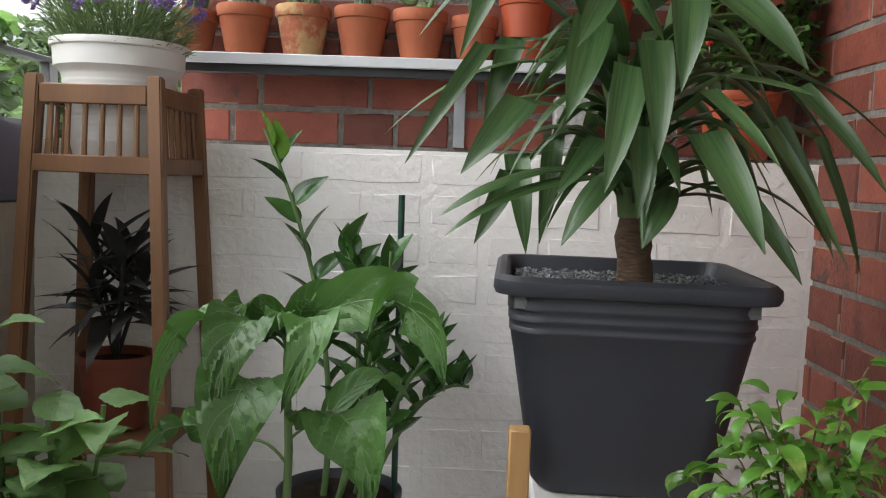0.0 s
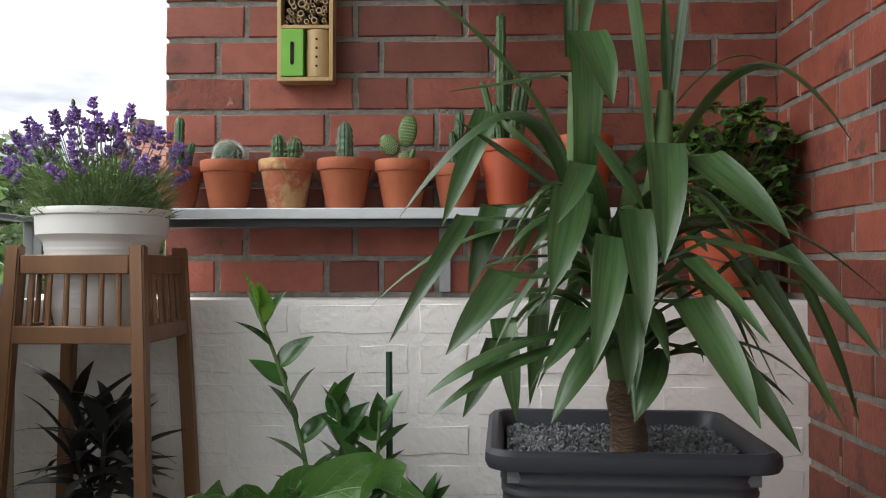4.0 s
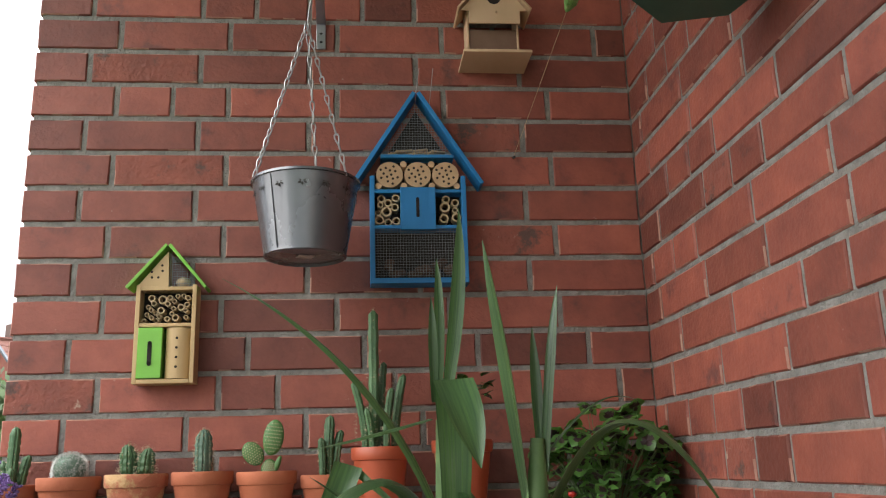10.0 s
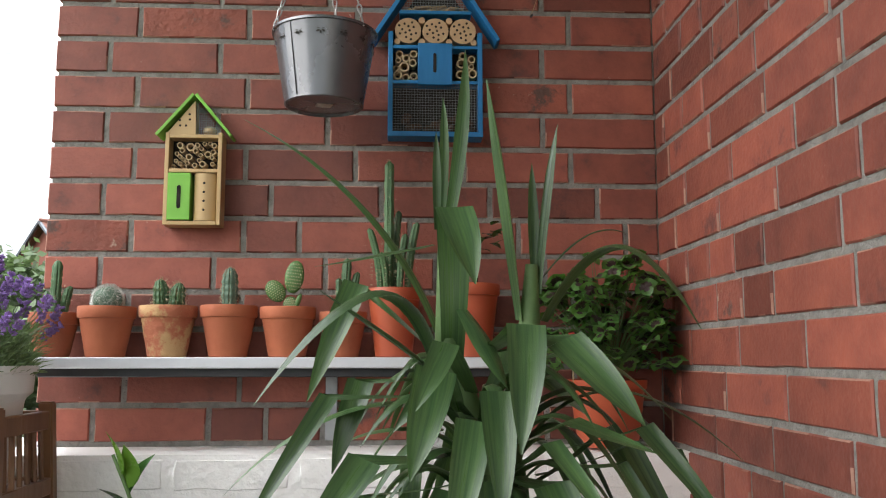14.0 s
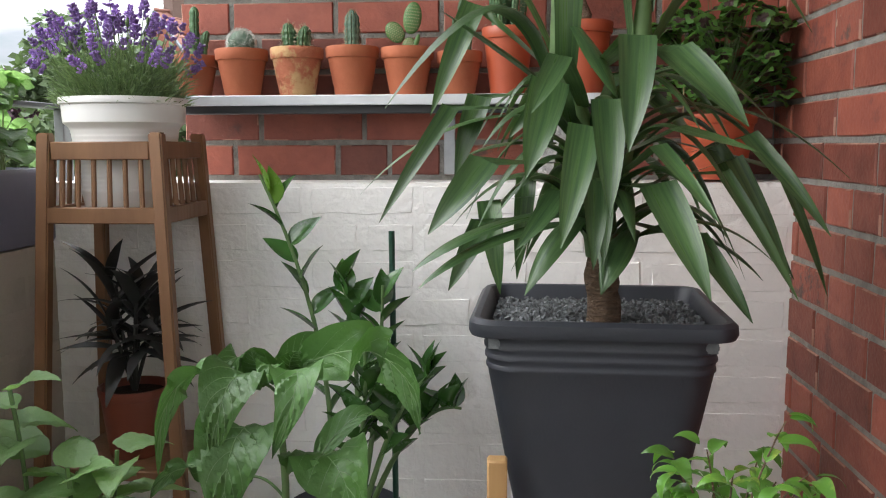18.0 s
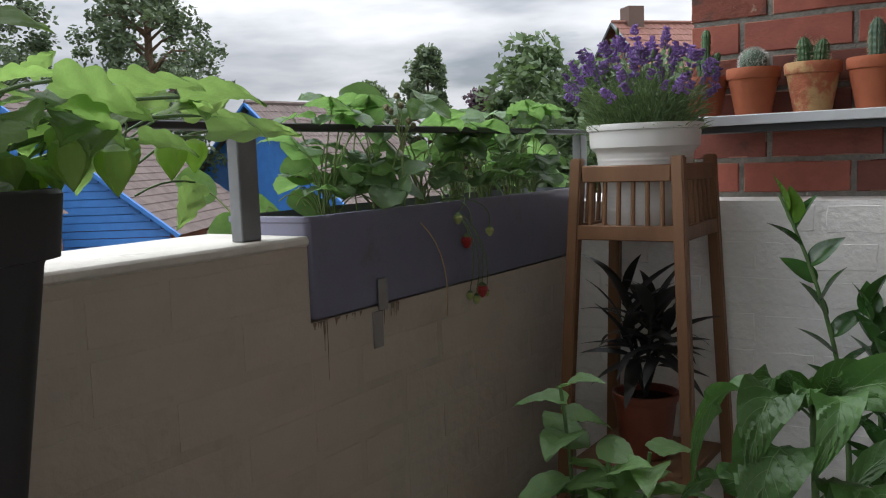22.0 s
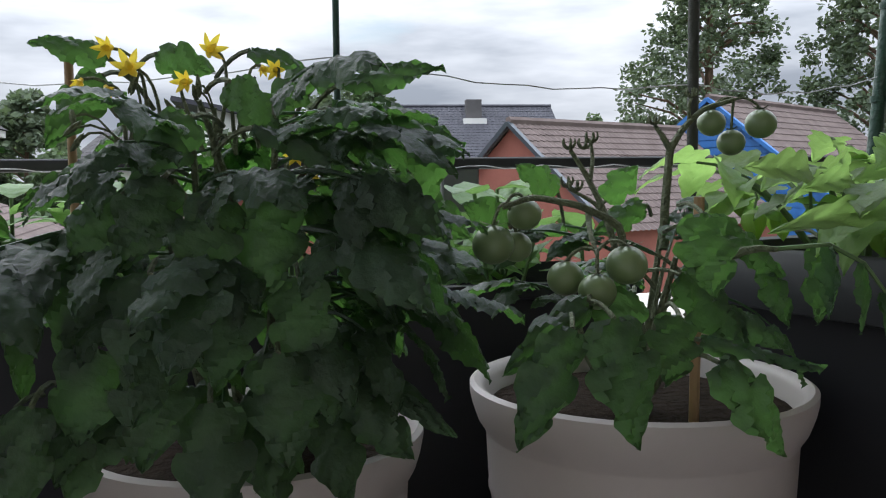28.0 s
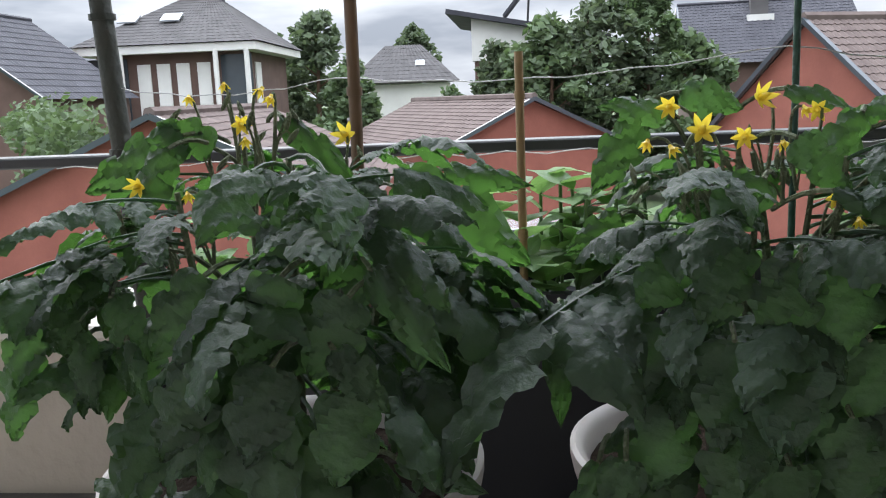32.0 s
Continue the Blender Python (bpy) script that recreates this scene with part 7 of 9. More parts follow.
def leaf_facing(parent, index, origin, base, tip, width, tilt):
    """A broad leaf from base to tip, its face turned to the house and tilted up."""
    b, d = Vector(base) - Vector(origin), Vector(tip) - Vector(base)
    ax = d.normalized()
    n = Vector((1.0, 0.0, tilt))
    n = (n - ax * n.dot(ax)).normalized()
    m = Matrix((ax, n.cross(ax), n)).transposed().to_4x4()
    part("petiole", tube(arc(b, b - ax * 0.02 - Vector((0.02, 0, 0.015)), (0, 0, 0.003), 4), 0.0013, 5), M_HAIRY, parent)
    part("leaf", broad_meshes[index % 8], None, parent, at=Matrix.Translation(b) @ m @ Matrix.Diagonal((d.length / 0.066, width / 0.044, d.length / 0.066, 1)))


def tomato_bush(at, crown, spread, top, count, seed, flowers, label):
    """A bush of compound leaves round a crown; spread is its half size, top its height over the soil."""
    tb = thing("tomato_plant", label, "tomato plant", at, group="tomato plants")
    rnd = random.Random(seed)
    stems = []
    for k in range(6):
        a = 1.05 * k + 0.4
        tip = Vector((crown[0] + 0.45 * spread[0] * math.cos(a), crown[1] + 0.5 * spread[1] * math.sin(a), top * (0.93, 0.68, 0.90, 0.94, 0.70, 0.86)[k]))
        pts = arc((0.012 * math.cos(a), 0.012 * math.sin(a), -0.01), tip, (0.12 * tip.x, 0.12 * tip.y, 0), 8)
        stems.append(pts)
        branch(tb, pts, 0.0036, M_HAIRY)
    for k in range(count):
        s = 0.28 + 0.72 * ((k * 0.618) % 1.0) ** 0.9
        pts = stems[k % 6]
        i = min(7, int(s * 8))
        p = pts[i].lerp(pts[i + 1], s * 8 - i)
        c = Vector((crown[0] * s, crown[1] * s, 0))
        out = math.degrees(math.atan2(p.y - c.y, p.x - c.x)) + rnd.uniform(-75, 75)
        size = (0.70 + 0.28 * rnd.random()) * (1.0 - 0.28 * max(0.0, s - 0.7) / 0.3)
        size *= min(1.0, 0.42 + 0.85 * s)
        side = math.sin(radians(out))
        if s < 0.5 and k % 4 or s < 0.66 and abs(side) > 0.45 and (k % 4 or side < 0) or s < 0.85 and side < -0.55:
            continue
        size *= 0.55 + 0.45 * math.hypot(math.cos(radians(out)) * spread[0], math.sin(radians(out)) * spread[1]) / 0.12
        part("leaf", tomato_meshes[rnd.randrange(9)], None, tb, at=grow(p, out, -40 + 50 * s + rnd.uniform(-18, 18), rnd.uniform(-30, 30), size))
    for q, (fx, fy, fz, kind) in enumerate(flowers):
        f = Vector((fx - at[0], fy - at[1], fz - at[2]))
        root = Vector((f.x * 0.8 + crown[0] * 0.2, f.y * 0.75 + crown[1] * 0.25, f.z - rnd.uniform(0.03, 0.055)))
        part("flower_stalk", tube(arc(root, f, (rnd.uniform(-.004, .004), rnd.uniform(-.006, .006), 0.012), 7), [0.0012, 0.0011, 0.001, 0.0009, 0.0008, 0.0008, 0.0008, 0.0008], 5), M_HAIRY, tb)
        d = Vector((0.9, rnd.uniform(-.6, .6), (0.25, -0.1, -0.8)[kind]))
        part("flower", stars[kind], None, tb, "yellow star-shaped flower", at=Matrix.Translation(f) @ d.to_track_quat("Z", "Y").to_matrix().to_4x4() @ Matrix.Scale((0.82, 0.7, 0.55)[kind], 4))
        for w in range(2):
            b = f + Vector((rnd.uniform(-.01, .01), rnd.uniform(-.014, .014), rnd.uniform(-.028, -.008)))
            part("bud", lathe([(0, -0.006), (0.0012, -0.004), (0.0017, 0), (0.001, 0.004), (0, 0.006)], 6), M_HAIRY, tb, at=Matrix.Translation(b) @ pose(0, 0, 0, rnd.uniform(-40, 40), rnd.uniform(-40, 40), 0))
            part("flower_stalk", tube(arc(root, b, (0, 0, 0.008), 4), 0.0007, 4), M_HAIRY, tb)
    return tb


P1, P2, P3 = (0.122, 0.158), (0.128, -0.095), (0.205, -0.352)
tomato_pot((*P1, 0.70), 0.113, 0.197)
tomato_pot((*P2, 0.70), 0.103, 0.184)
tomato_pot((*P3, 0.70), 0.104, 0.208)
DENSE = "dense bush tomato with crinkled leaves and yellow star flowers"
tb1 = thing("tomato_plant", "low bush tomato with crinkled leaves and bare fruit trusses", "tomato plant", (*P1, 0.88), group="tomato plants")


def at1(x, y, z):
    return Vector((x - P1[0], y - P1[1], z - 0.88))


for k, (b, t, w, tilt) in enumerate((
        ((0.237, 0.141, 1.012), (0.251, 0.143, 0.971), 0.038, 0.5),
        ((0.292, 0.067, 0.968), (0.306, 0.077, 0.914), 0.037, 0.3),
        ((0.292, 0.047, 0.964), (0.306, 0.022, 0.916), 0.029, 0.3),
        ((0.272, 0.131, 0.940), (0.286, 0.173, 0.895), 0.029, 0.4),
        ((0.262, 0.127, 0.950), (0.276, 0.187, 0.939), 0.011, 1.0),
        ((0.212, 0.141, 0.977), (0.226, 0.182, 0.938), 0.032, 0.3),
        ((0.192, 0.170, 1.004), (0.206, 0.218, 0.978), 0.026, 0.5),
        ((0.192, 0.245, 0.993), (0.206, 0.245, 0.944), 0.026, 0.2),
        ((0.192, 0.206, 0.978), (0.206, 0.216, 0.945), 0.020, 0.1),
        ((0.272, 0.062, 0.974), (0.286, 0.021, 0.948), 0.020, 0.6),
        ((0.142, 0.153, 1.014), (0.156, 0.119, 1.000), 0.019, 0.2),)):
    leaf_facing(tb1, k + 0, (*P1, 0.88), b, t, w, tilt)
for k, (b, t, w, tilt) in enumerate((
        ((0.112, 0.105, 1.022), (0.126, 0.080, 1.039), 0.023, 0.1),
        ((0.092, 0.147, 1.016), (0.106, 0.164, 1.038), 0.024, 0.1),
        ((0.212, 0.174, 0.954), (0.226, 0.200, 0.936), 0.016, 0.2),
        ((0.092, 0.077, 1.002), (0.106, 0.047, 1.014), 0.027, 0.0),
        ((0.252, 0.095, 0.973), (0.266, 0.074, 0.955), 0.031, 0.4),
        ((0.262, 0.115, 0.962), (0.276, 0.103, 0.933), 0.030, 0.3),)):
    leaf_facing(tb1, k + 11, (*P1, 0.88), b, t, w, tilt)
for k, (b, t, roll) in enumerate((((0.16, 0.15, 0.985), (0.10, 0.07, 0.99), 0), ((0.15, 0.13, 0.985), (0.12, 0.05, 1.0), -10), ((0.16, 0.16, 0.985), (0.12, 0.20, 1.012), 0), ((0.14, 0.17, 0.95), (0.10, 0.22, 0.99), 0), ((0.15, 0.12, 0.95), (0.10, 0.05, 0.955), 0), ((0.15, 0.14, 0.96), (0.06, 0.15, 0.97), 0), ((0.17, 0.18, 0.96), (0.21, 0.23, 0.93), 0))):
    leaf_between(tb1, tomato_meshes[(2 * k) % 9], 0.125, at1(*b), at1(*t), roll)
for b, t, sag in (((0.15, 0.14, 0.88), (0.19, 0.15, 0.985), (0.0, 0, 0)), ((0.15, 0.14, 0.88), (0.17, 0.18, 0.985), (0, 0.01, 0)), ((0.15, 0.14, 0.88), (0.18, 0.09, 0.97), (0, -0.01, 0)), ((0.15, 0.145, 0.88), (0.127, 0.172, 1.0), (0, 0, 0)), ((0.19, 0.15, 0.96), (0.215, 0.20, 0.99), (0, 0, 0.01))):
    branch(tb1, arc(at1(*b), at1(*t), sag, 6), 0.0042, M_HAIRY)
hang = [at1(0.212, 0.20, 0.99), at1(0.226, 0.225, 0.993), at1(0.230, 0.245, 0.982), at1(0.232, 0.258, 0.965), at1(0.231, 0.27, 0.945), at1(0.229, 0.281, 0.908)]
part("leaf_rib", tube(hang, [0.0015, 0.0014, 0.0013, 0.0012, 0.001, 0.0006], 5), M_STEM, tb1)
for i, side, ln, down in ((1, 1, 0.045, 70), (2, -1, 0.04, 75), (3, 1, 0.03, 60), (3, -1, 0.026, 70), (4, 1, 0.02, 50), (4, -1, 0.018, 55)):
    part("leaf", mesh_of("leaf", tomato_leaflet(ln, ln * 0.45, 70 + i * 3 + side, 0.5, 0.4), M_TOMATO_LEAF), None, tb1, at=grow(hang[i], 60 + side * 50, -down, 20 * side))

tb2 = tomato_bush((*P2, 0.862), (0.085, 0.0), (0.085, 0.076), 0.222, 150, 92, ((0.215, -0.11, 1.095, 0), (0.246, -0.143, 1.082, 0), (0.229, -0.154, 1.093, 1), (0.205, -0.069, 1.045, 1), (0.231, -0.12, 1.078, 1), (0.235, -0.165, 1.078, 2), (0.235, -0.155, 1.075, 2), (0.2, -0.085, 1.09, 2), (0.22, -0.10, 1.075, 2), (0.21, -0.06, 1.035, 2), (0.2, -0.078, 1.088, 1)), DENSE)


def at2(x, y, z):
    return Vector((x - P2[0], y - P2[1], z - 0.862))


for k, (b, t, w, tilt) in enumerate((
        ((0.205, -0.046, 1.081), (0.219, 0.002, 1.092), 0.020, 0.9),
        ((0.247, -0.055, 1.065), (0.261, 0.003, 1.055), 0.026, 0.6),
        ((0.262, -0.090, 1.055), (0.276, -0.047, 1.046), 0.015, 1.0),
        ((0.192, -0.091, 1.099), (0.206, -0.055, 1.092), 0.014, 1.2),
        ((0.192, -0.058, 1.081), (0.206, -0.039, 1.094), 0.015, 0.6),
        ((0.217, -0.063, 1.086), (0.231, -0.083, 1.062), 0.020, 0.2),
        ((0.242, -0.100, 1.077), (0.256, -0.079, 1.055), 0.022, 0.3),
        ((0.227, -0.155, 1.089), (0.241, -0.182, 1.099), 0.017, 0.6),
        ((0.192, -0.163, 1.085), (0.206, -0.187, 1.052), 0.024, 0.1),
        ((0.172, -0.139, 1.099), (0.186, -0.113, 1.091), 0.021, 0.1),
        ((0.252, -0.117, 1.060), (0.266, -0.140, 1.037), 0.027, 0.3),)):
    leaf_facing(tb2, k + 0, (*P2, 0.862), b, t, w, tilt)
for k, (b, t, w, tilt) in enumerate((
        ((0.192, 0.006, 1.062), (0.206, -0.001, 1.019), 0.026, 0.1),
        ((0.192, -0.036, 1.032), (0.206, -0.008, 1.023), 0.020, 0.3),
        ((0.152, -0.014, 1.029), (0.166, 0.031, 0.999), 0.032, 0.0),
        ((0.247, -0.063, 1.022), (0.261, -0.025, 0.967), 0.022, 0.3),
        ((0.242, -0.045, 1.005), (0.256, -0.006, 0.966), 0.018, 0.3),
        ((0.192, -0.173, 1.037), (0.206, -0.200, 1.021), 0.017, 0.2),
        ((0.192, -0.205, 0.982), (0.206, -0.206, 0.928), 0.020, 0.0),
        ((0.282, -0.111, 0.938), (0.296, -0.109, 0.885), 0.036, 0.2),
        ((0.272, -0.192, 0.935), (0.286, -0.208, 0.896), 0.014, 0.3),
        ((0.282, -0.181, 0.941), (0.296, -0.189, 0.897), 0.025, 0.3),
        ((0.242, -0.049, 0.931), (0.256, -0.019, 0.900), 0.028, 0.4),)):
    leaf_facing(tb2, k + 11, (*P2, 0.862), b, t, w, tilt)
for k, (b, t, w, tilt) in enumerate((
        ((0.242, -0.024, 0.924), (0.256, 0.002, 0.910), 0.012, 0.5),
        ((0.242, -0.149, 1.026), (0.256, -0.171, 1.002), 0.028, 0.4),
        ((0.262, -0.129, 1.033), (0.276, -0.146, 0.998), 0.031, 0.3),
        ((0.267, -0.104, 1.025), (0.281, -0.121, 0.989), 0.033, 0.3),
        ((0.267, -0.081, 1.025), (0.281, -0.089, 0.983), 0.033, 0.3),
        ((0.257, -0.158, 0.994), (0.271, -0.172, 0.957), 0.034, 0.3),
        ((0.277, -0.134, 0.993), (0.291, -0.140, 0.950), 0.035, 0.2),
        ((0.277, -0.103, 0.990), (0.291, -0.108, 0.947), 0.035, 0.2),
        ((0.262, -0.072, 0.988), (0.276, -0.070, 0.946), 0.033, 0.2),
        ((0.267, -0.159, 0.961), (0.281, -0.167, 0.923), 0.033, 0.2),
        ((0.282, -0.132, 0.958), (0.296, -0.138, 0.917), 0.034, 0.2),)):
    leaf_facing(tb2, k + 22, (*P2, 0.862), b, t, w, tilt)
for k, (b, t, w, tilt) in enumerate((
        ((0.272, -0.082, 0.956), (0.286, -0.079, 0.910), 0.035, 0.2),)):
    leaf_facing(tb2, k + 33, (*P2, 0.862), b, t, w, tilt)
leaf_between(tb2, long_leaf[0], 0.158, at2(0.185, -0.150, 1.012), at2(0.300, -0.252, 0.948), 10)
for b, t in (((0.17, -0.10, 0.97), (0.245, -0.145, 1.06)), ((0.17, -0.09, 0.97), (0.225, -0.115, 1.07)), ((0.17, -0.08, 1.0), (0.21, -0.05, 1.06)), ((0.19, -0.07, 1.02), (0.23, -0.03, 1.03))):
    branch(tb2, arc(at2(*b), at2(*t), (0.006, 0, 0.006), 6), 0.0032, M_HAIRY)

tb3 = tomato_bush((*P3, 0.88), (0.015, 0.0), (0.09, 0.115), 0.212, 150, 93, ((0.175, -0.319, 1.083, 0), (0.221, -0.346, 1.106, 2), (0.215, -0.352, 1.11, 2), (0.176, -0.406, 1.108, 2), (0.175, -0.386, 1.114, 2), (0.20, -0.37, 1.092, 1), (0.21, -0.365, 1.085, 2), (0.24, -0.41, 1.065, 1), (0.23, -0.39, 1.06, 2)), DENSE)


def at3(x, y, z):
    return Vector((x - P3[0], y - P3[1], z - 0.88))


for k, (b, t, w, tilt) in enumerate((
        ((0.192, -0.405, 1.087), (0.206, -0.455, 1.061), 0.030, 0.2),
        ((0.182, -0.392, 1.079), (0.196, -0.415, 1.093), 0.024, 0.2),
        ((0.232, -0.397, 1.082), (0.246, -0.422, 1.045), 0.023, 0.5),
        ((0.212, -0.344, 1.095), (0.226, -0.296, 1.054), 0.017, 0.8),
        ((0.142, -0.300, 1.051), (0.156, -0.224, 1.006), 0.053, 0.1),
        ((0.142, -0.269, 1.060), (0.156, -0.221, 1.053), 0.018, 0.4),
        ((0.282, -0.446, 1.020), (0.296, -0.457, 0.975), 0.021, 0.0),
        ((0.282, -0.428, 1.004), (0.296, -0.421, 0.968), 0.019, 0.0),
        ((0.292, -0.426, 1.027), (0.306, -0.422, 1.001), 0.023, 0.2),
        ((0.292, -0.404, 1.021), (0.306, -0.388, 0.998), 0.021, 0.2),
        ((0.302, -0.394, 1.004), (0.316, -0.384, 0.981), 0.009, 0.2),)):
    leaf_facing(tb3, k + 0, (*P3, 0.88), b, t, w, tilt)
for k, (b, t, w, tilt) in enumerate((
        ((0.322, -0.299, 1.005), (0.336, -0.277, 0.987), 0.017, 0.8),
        ((0.302, -0.286, 1.033), (0.316, -0.255, 0.996), 0.019, 0.6),
        ((0.272, -0.359, 1.055), (0.286, -0.324, 1.051), 0.012, 1.2),
        ((0.252, -0.349, 1.071), (0.266, -0.377, 1.041), 0.027, 0.4),
        ((0.282, -0.314, 1.060), (0.296, -0.339, 1.030), 0.030, 0.3),
        ((0.272, -0.286, 1.053), (0.286, -0.310, 1.023), 0.031, 0.3),
        ((0.302, -0.357, 1.032), (0.316, -0.378, 1.002), 0.029, 0.2),
        ((0.312, -0.321, 1.033), (0.326, -0.338, 1.000), 0.030, 0.2),
        ((0.312, -0.294, 1.024), (0.326, -0.310, 0.995), 0.030, 0.2),
        ((0.192, -0.275, 0.997), (0.206, -0.269, 0.960), 0.028, 0.0),
        ((0.322, -0.356, 0.998), (0.336, -0.370, 0.965), 0.029, 0.3),)):
    leaf_facing(tb3, k + 11, (*P3, 0.88), b, t, w, tilt)
for k, (b, t, w, tilt) in enumerate((
        ((0.327, -0.323, 1.000), (0.341, -0.335, 0.963), 0.031, 0.2),
        ((0.327, -0.292, 0.988), (0.341, -0.300, 0.954), 0.031, 0.2),
        ((0.312, -0.311, 0.963), (0.326, -0.324, 0.900), 0.036, 0.2),
        ((0.332, -0.279, 0.922), (0.346, -0.279, 0.902), 0.027, 0.2),
        ((0.292, -0.281, 0.946), (0.306, -0.245, 0.938), 0.015, 0.5),
        ((0.302, -0.390, 0.968), (0.316, -0.400, 0.932), 0.022, 0.3),
        ((0.232, -0.272, 0.975), (0.246, -0.268, 0.955), 0.021, 0.1),)):
    leaf_facing(tb3, k + 22, (*P3, 0.88), b, t, w, tilt)
for k, (b, t, w, tilt) in enumerate((
        ((0.270, -0.461, 0.994), (0.285, -0.467, 0.953), 0.027, 0.3),
        ((0.270, -0.435, 0.991), (0.285, -0.431, 0.964), 0.022, 0.3),
        ((0.270, -0.446, 1.010), (0.285, -0.444, 0.996), 0.018, 0.3),
        ((0.270, -0.414, 0.991), (0.285, -0.401, 0.971), 0.012, 0.3),
        ((0.270, -0.454, 1.017), (0.285, -0.461, 1.007), 0.021, 0.3))):
    leaf_facing(tb3, k + 29, (*P3, 0.88), b, t, w, tilt)
leaf_between(tb3, long_leaf[1], 0.158, at3(0.25, -0.395, 1.035), at3(0.345, -0.47, 1.018), 10)
# small seedling in the third pot
sd3 = thing("basil_seedling", "small bright green seedling in the tomato pot", "seedling", (0.275, -0.412, 0.882))
for k in range(9):
    part("leaf", single_meshes[k % 3], None, sd3, at=grow((0.004 * math.cos(2.4 * k), 0.004 * math.sin(2.4 * k), 0.012 + 0.003 * k), 137 * k, 25, 0, 0.42))
part("stem", tube([(0, 0, -0.004), (0, 0, 0.04)], 0.0014, 5), M_STEM, sd3)

# trusses of green fruit on the first bush
fr1 = thing("tomato_truss", "hairy fruit trusses with green cherry tomatoes", "tomatoes", (0.19, 0.10, 0.98))
R0 = Vector((0.19, 0.10, 0.98))


def truss(points, r0, r1):
    """A hairy bent stem through points of the room."""
    pts = [Vector(p) - R0 for p in points]
    fine = []
    for a, b in zip(pts, pts[1:]):
        fine += [a.lerp(b, q / 4) for q in range(4)]
    fine.append(pts[-1])
    for _ in range(1):
        fine = [fine[0]] + [(fine[i - 1] + 2 * fine[i] + fine[i + 1]) / 4 for i in range(1, len(fine) - 1)] + [fine[-1]]
    n = len(fine) - 1
    part("truss_stem", tube(fine, [r0 + (r1 - r0) * i / n for i in range(n + 1)], 8), M_HAIRY, fr1)


def calyx_curl(at):
    """Dried curled sepals on a spent flower."""
    own = bmesh.new()
    for j in range(5):
        a = 1.2566 * j
        tube([Vector(at) - R0 + Vector((0.0038 * math.cos(a) * math.sin(w), 0.0038 * math.sin(a) * math.sin(w), 0.0038 * (1 - math.cos(w)) - 0.001)) for w in np.linspace(0, 2.1, 7)], [0.0012, 0.0012, 0.0011, 0.001, 0.0009, 0.0007, 0.0004], 4, own)
    part("dry_calyx", own, M_HAIRY, fr1)


truss([(0.135, 0.170, 0.985), (0.127, 0.174, 1.01), (0.124, 0.179, 1.05)], 0.0034, 0.0028)
truss([(0.124, 0.179, 1.05), (0.124, 0.173, 1.06), (0.124, 0.168, 1.066)], 0.0024, 0.0015)
truss([(0.124, 0.179, 1.05), (0.124, 0.188, 1.064), (0.125, 0.202, 1.077), (0.126, 0.224, 1.083)], 0.0026, 0.0016)
truss([(0.124, 0.193, 1.07), (0.124, 0.192, 1.078), (0.124, 0.194, 1.084)], 0.0014, 0.001)
truss([(0.22, 0.104, 0.985), (0.22, 0.102, 1.006), (0.22, 0.079, 1.017), (0.21, 0.055, 1.022), (0.205, 0.040, 1.016)], 0.0025, 0.0014)
truss([(0.215, 0.085, 1.014), (0.235, 0.078, 1.004), (0.25, 0.076, 0.993)], 0.0017, 0.0012)
truss([(0.20, 0.108, 0.99), (0.19, 0.105, 1.013), (0.18, 0.097, 1.035), (0.175, 0.09, 1.048)], 0.0023, 0.0013)
truss([(0.183, 0.099, 1.03), (0.175, 0.104, 1.042), (0.17, 0.105, 1.052)], 0.0015, 0.001)
truss([(0.19, 0.104, 1.012), (0.185, 0.10, 1.018), (0.182, 0.086, 1.026)], 0.0013, 0.001)
for c in ((0.124, 0.167, 1.068), (0.124, 0.194, 1.086), (0.175, 0.089, 1.05), (0.17, 0.105, 1.054), (0.176, 0.098, 1.05), (0.182, 0.085, 1.028), (0.212, 0.079, 1.026)):
    calyx_curl(c)
for x, y, z, r in ((0.128, 0.243, 1.067, 0.0105), (0.118, 0.227, 1.055, 0.0095), (0.12, 0.211, 1.068, 0.0095), (0.204, 0.035, 0.996, 0.0115), (0.20, 0.054, 1.012, 0.0095), (0.197, 0.050, 0.994, 0.009), (0.254, 0.090, 0.988, 0.0105), (0.26, 0.072, 0.976, 0.0095), (0.243, 0.062, 0.981, 0.0095)):
    tm = part("tomato", ball(r, (0, 0, 0), 0.93, seg=24, rings=16), M_TOMATO, fr1, "unripe green cherry tomato", at=Matrix.Translation(Vector((x, y, z)) - R0))
    cal = bmesh.new()
    for j in range(5):
        join(cal, blade(r * 0.9, r * 0.22, -0.5, 0.2, "oval", 5, 2), Matrix.Translation((0, 0, r * 0.92)) @ Matrix.Rotation(j * 1.2566, 4, "Z"))
    part("calyx", cal, M_HAIRY, tm)
    hub = (0.126, 0.224, 1.083) if z > 1.05 else (0.205, 0.042, 1.018) if y < 0.056 and x < 0.21 else (0.25, 0.076, 0.995)
    part("fruit_stalk", tube(arc(Vector((x, y, z + r * 0.9)) - R0, Vector(hub) - R0, (0, 0, 0.004), 6), 0.0010, 5), M_HAIRY, fr1)
stake_cane = thing("short_cane", "short brown cane in the tomato pot", "plant stake", (0.185, 0.165, 0.87))
part("cane", tube([(0, 0, 0), (0.002, 0.001, 0.15)], 0.0032, 8), M_BAMBOO, stake_cane)
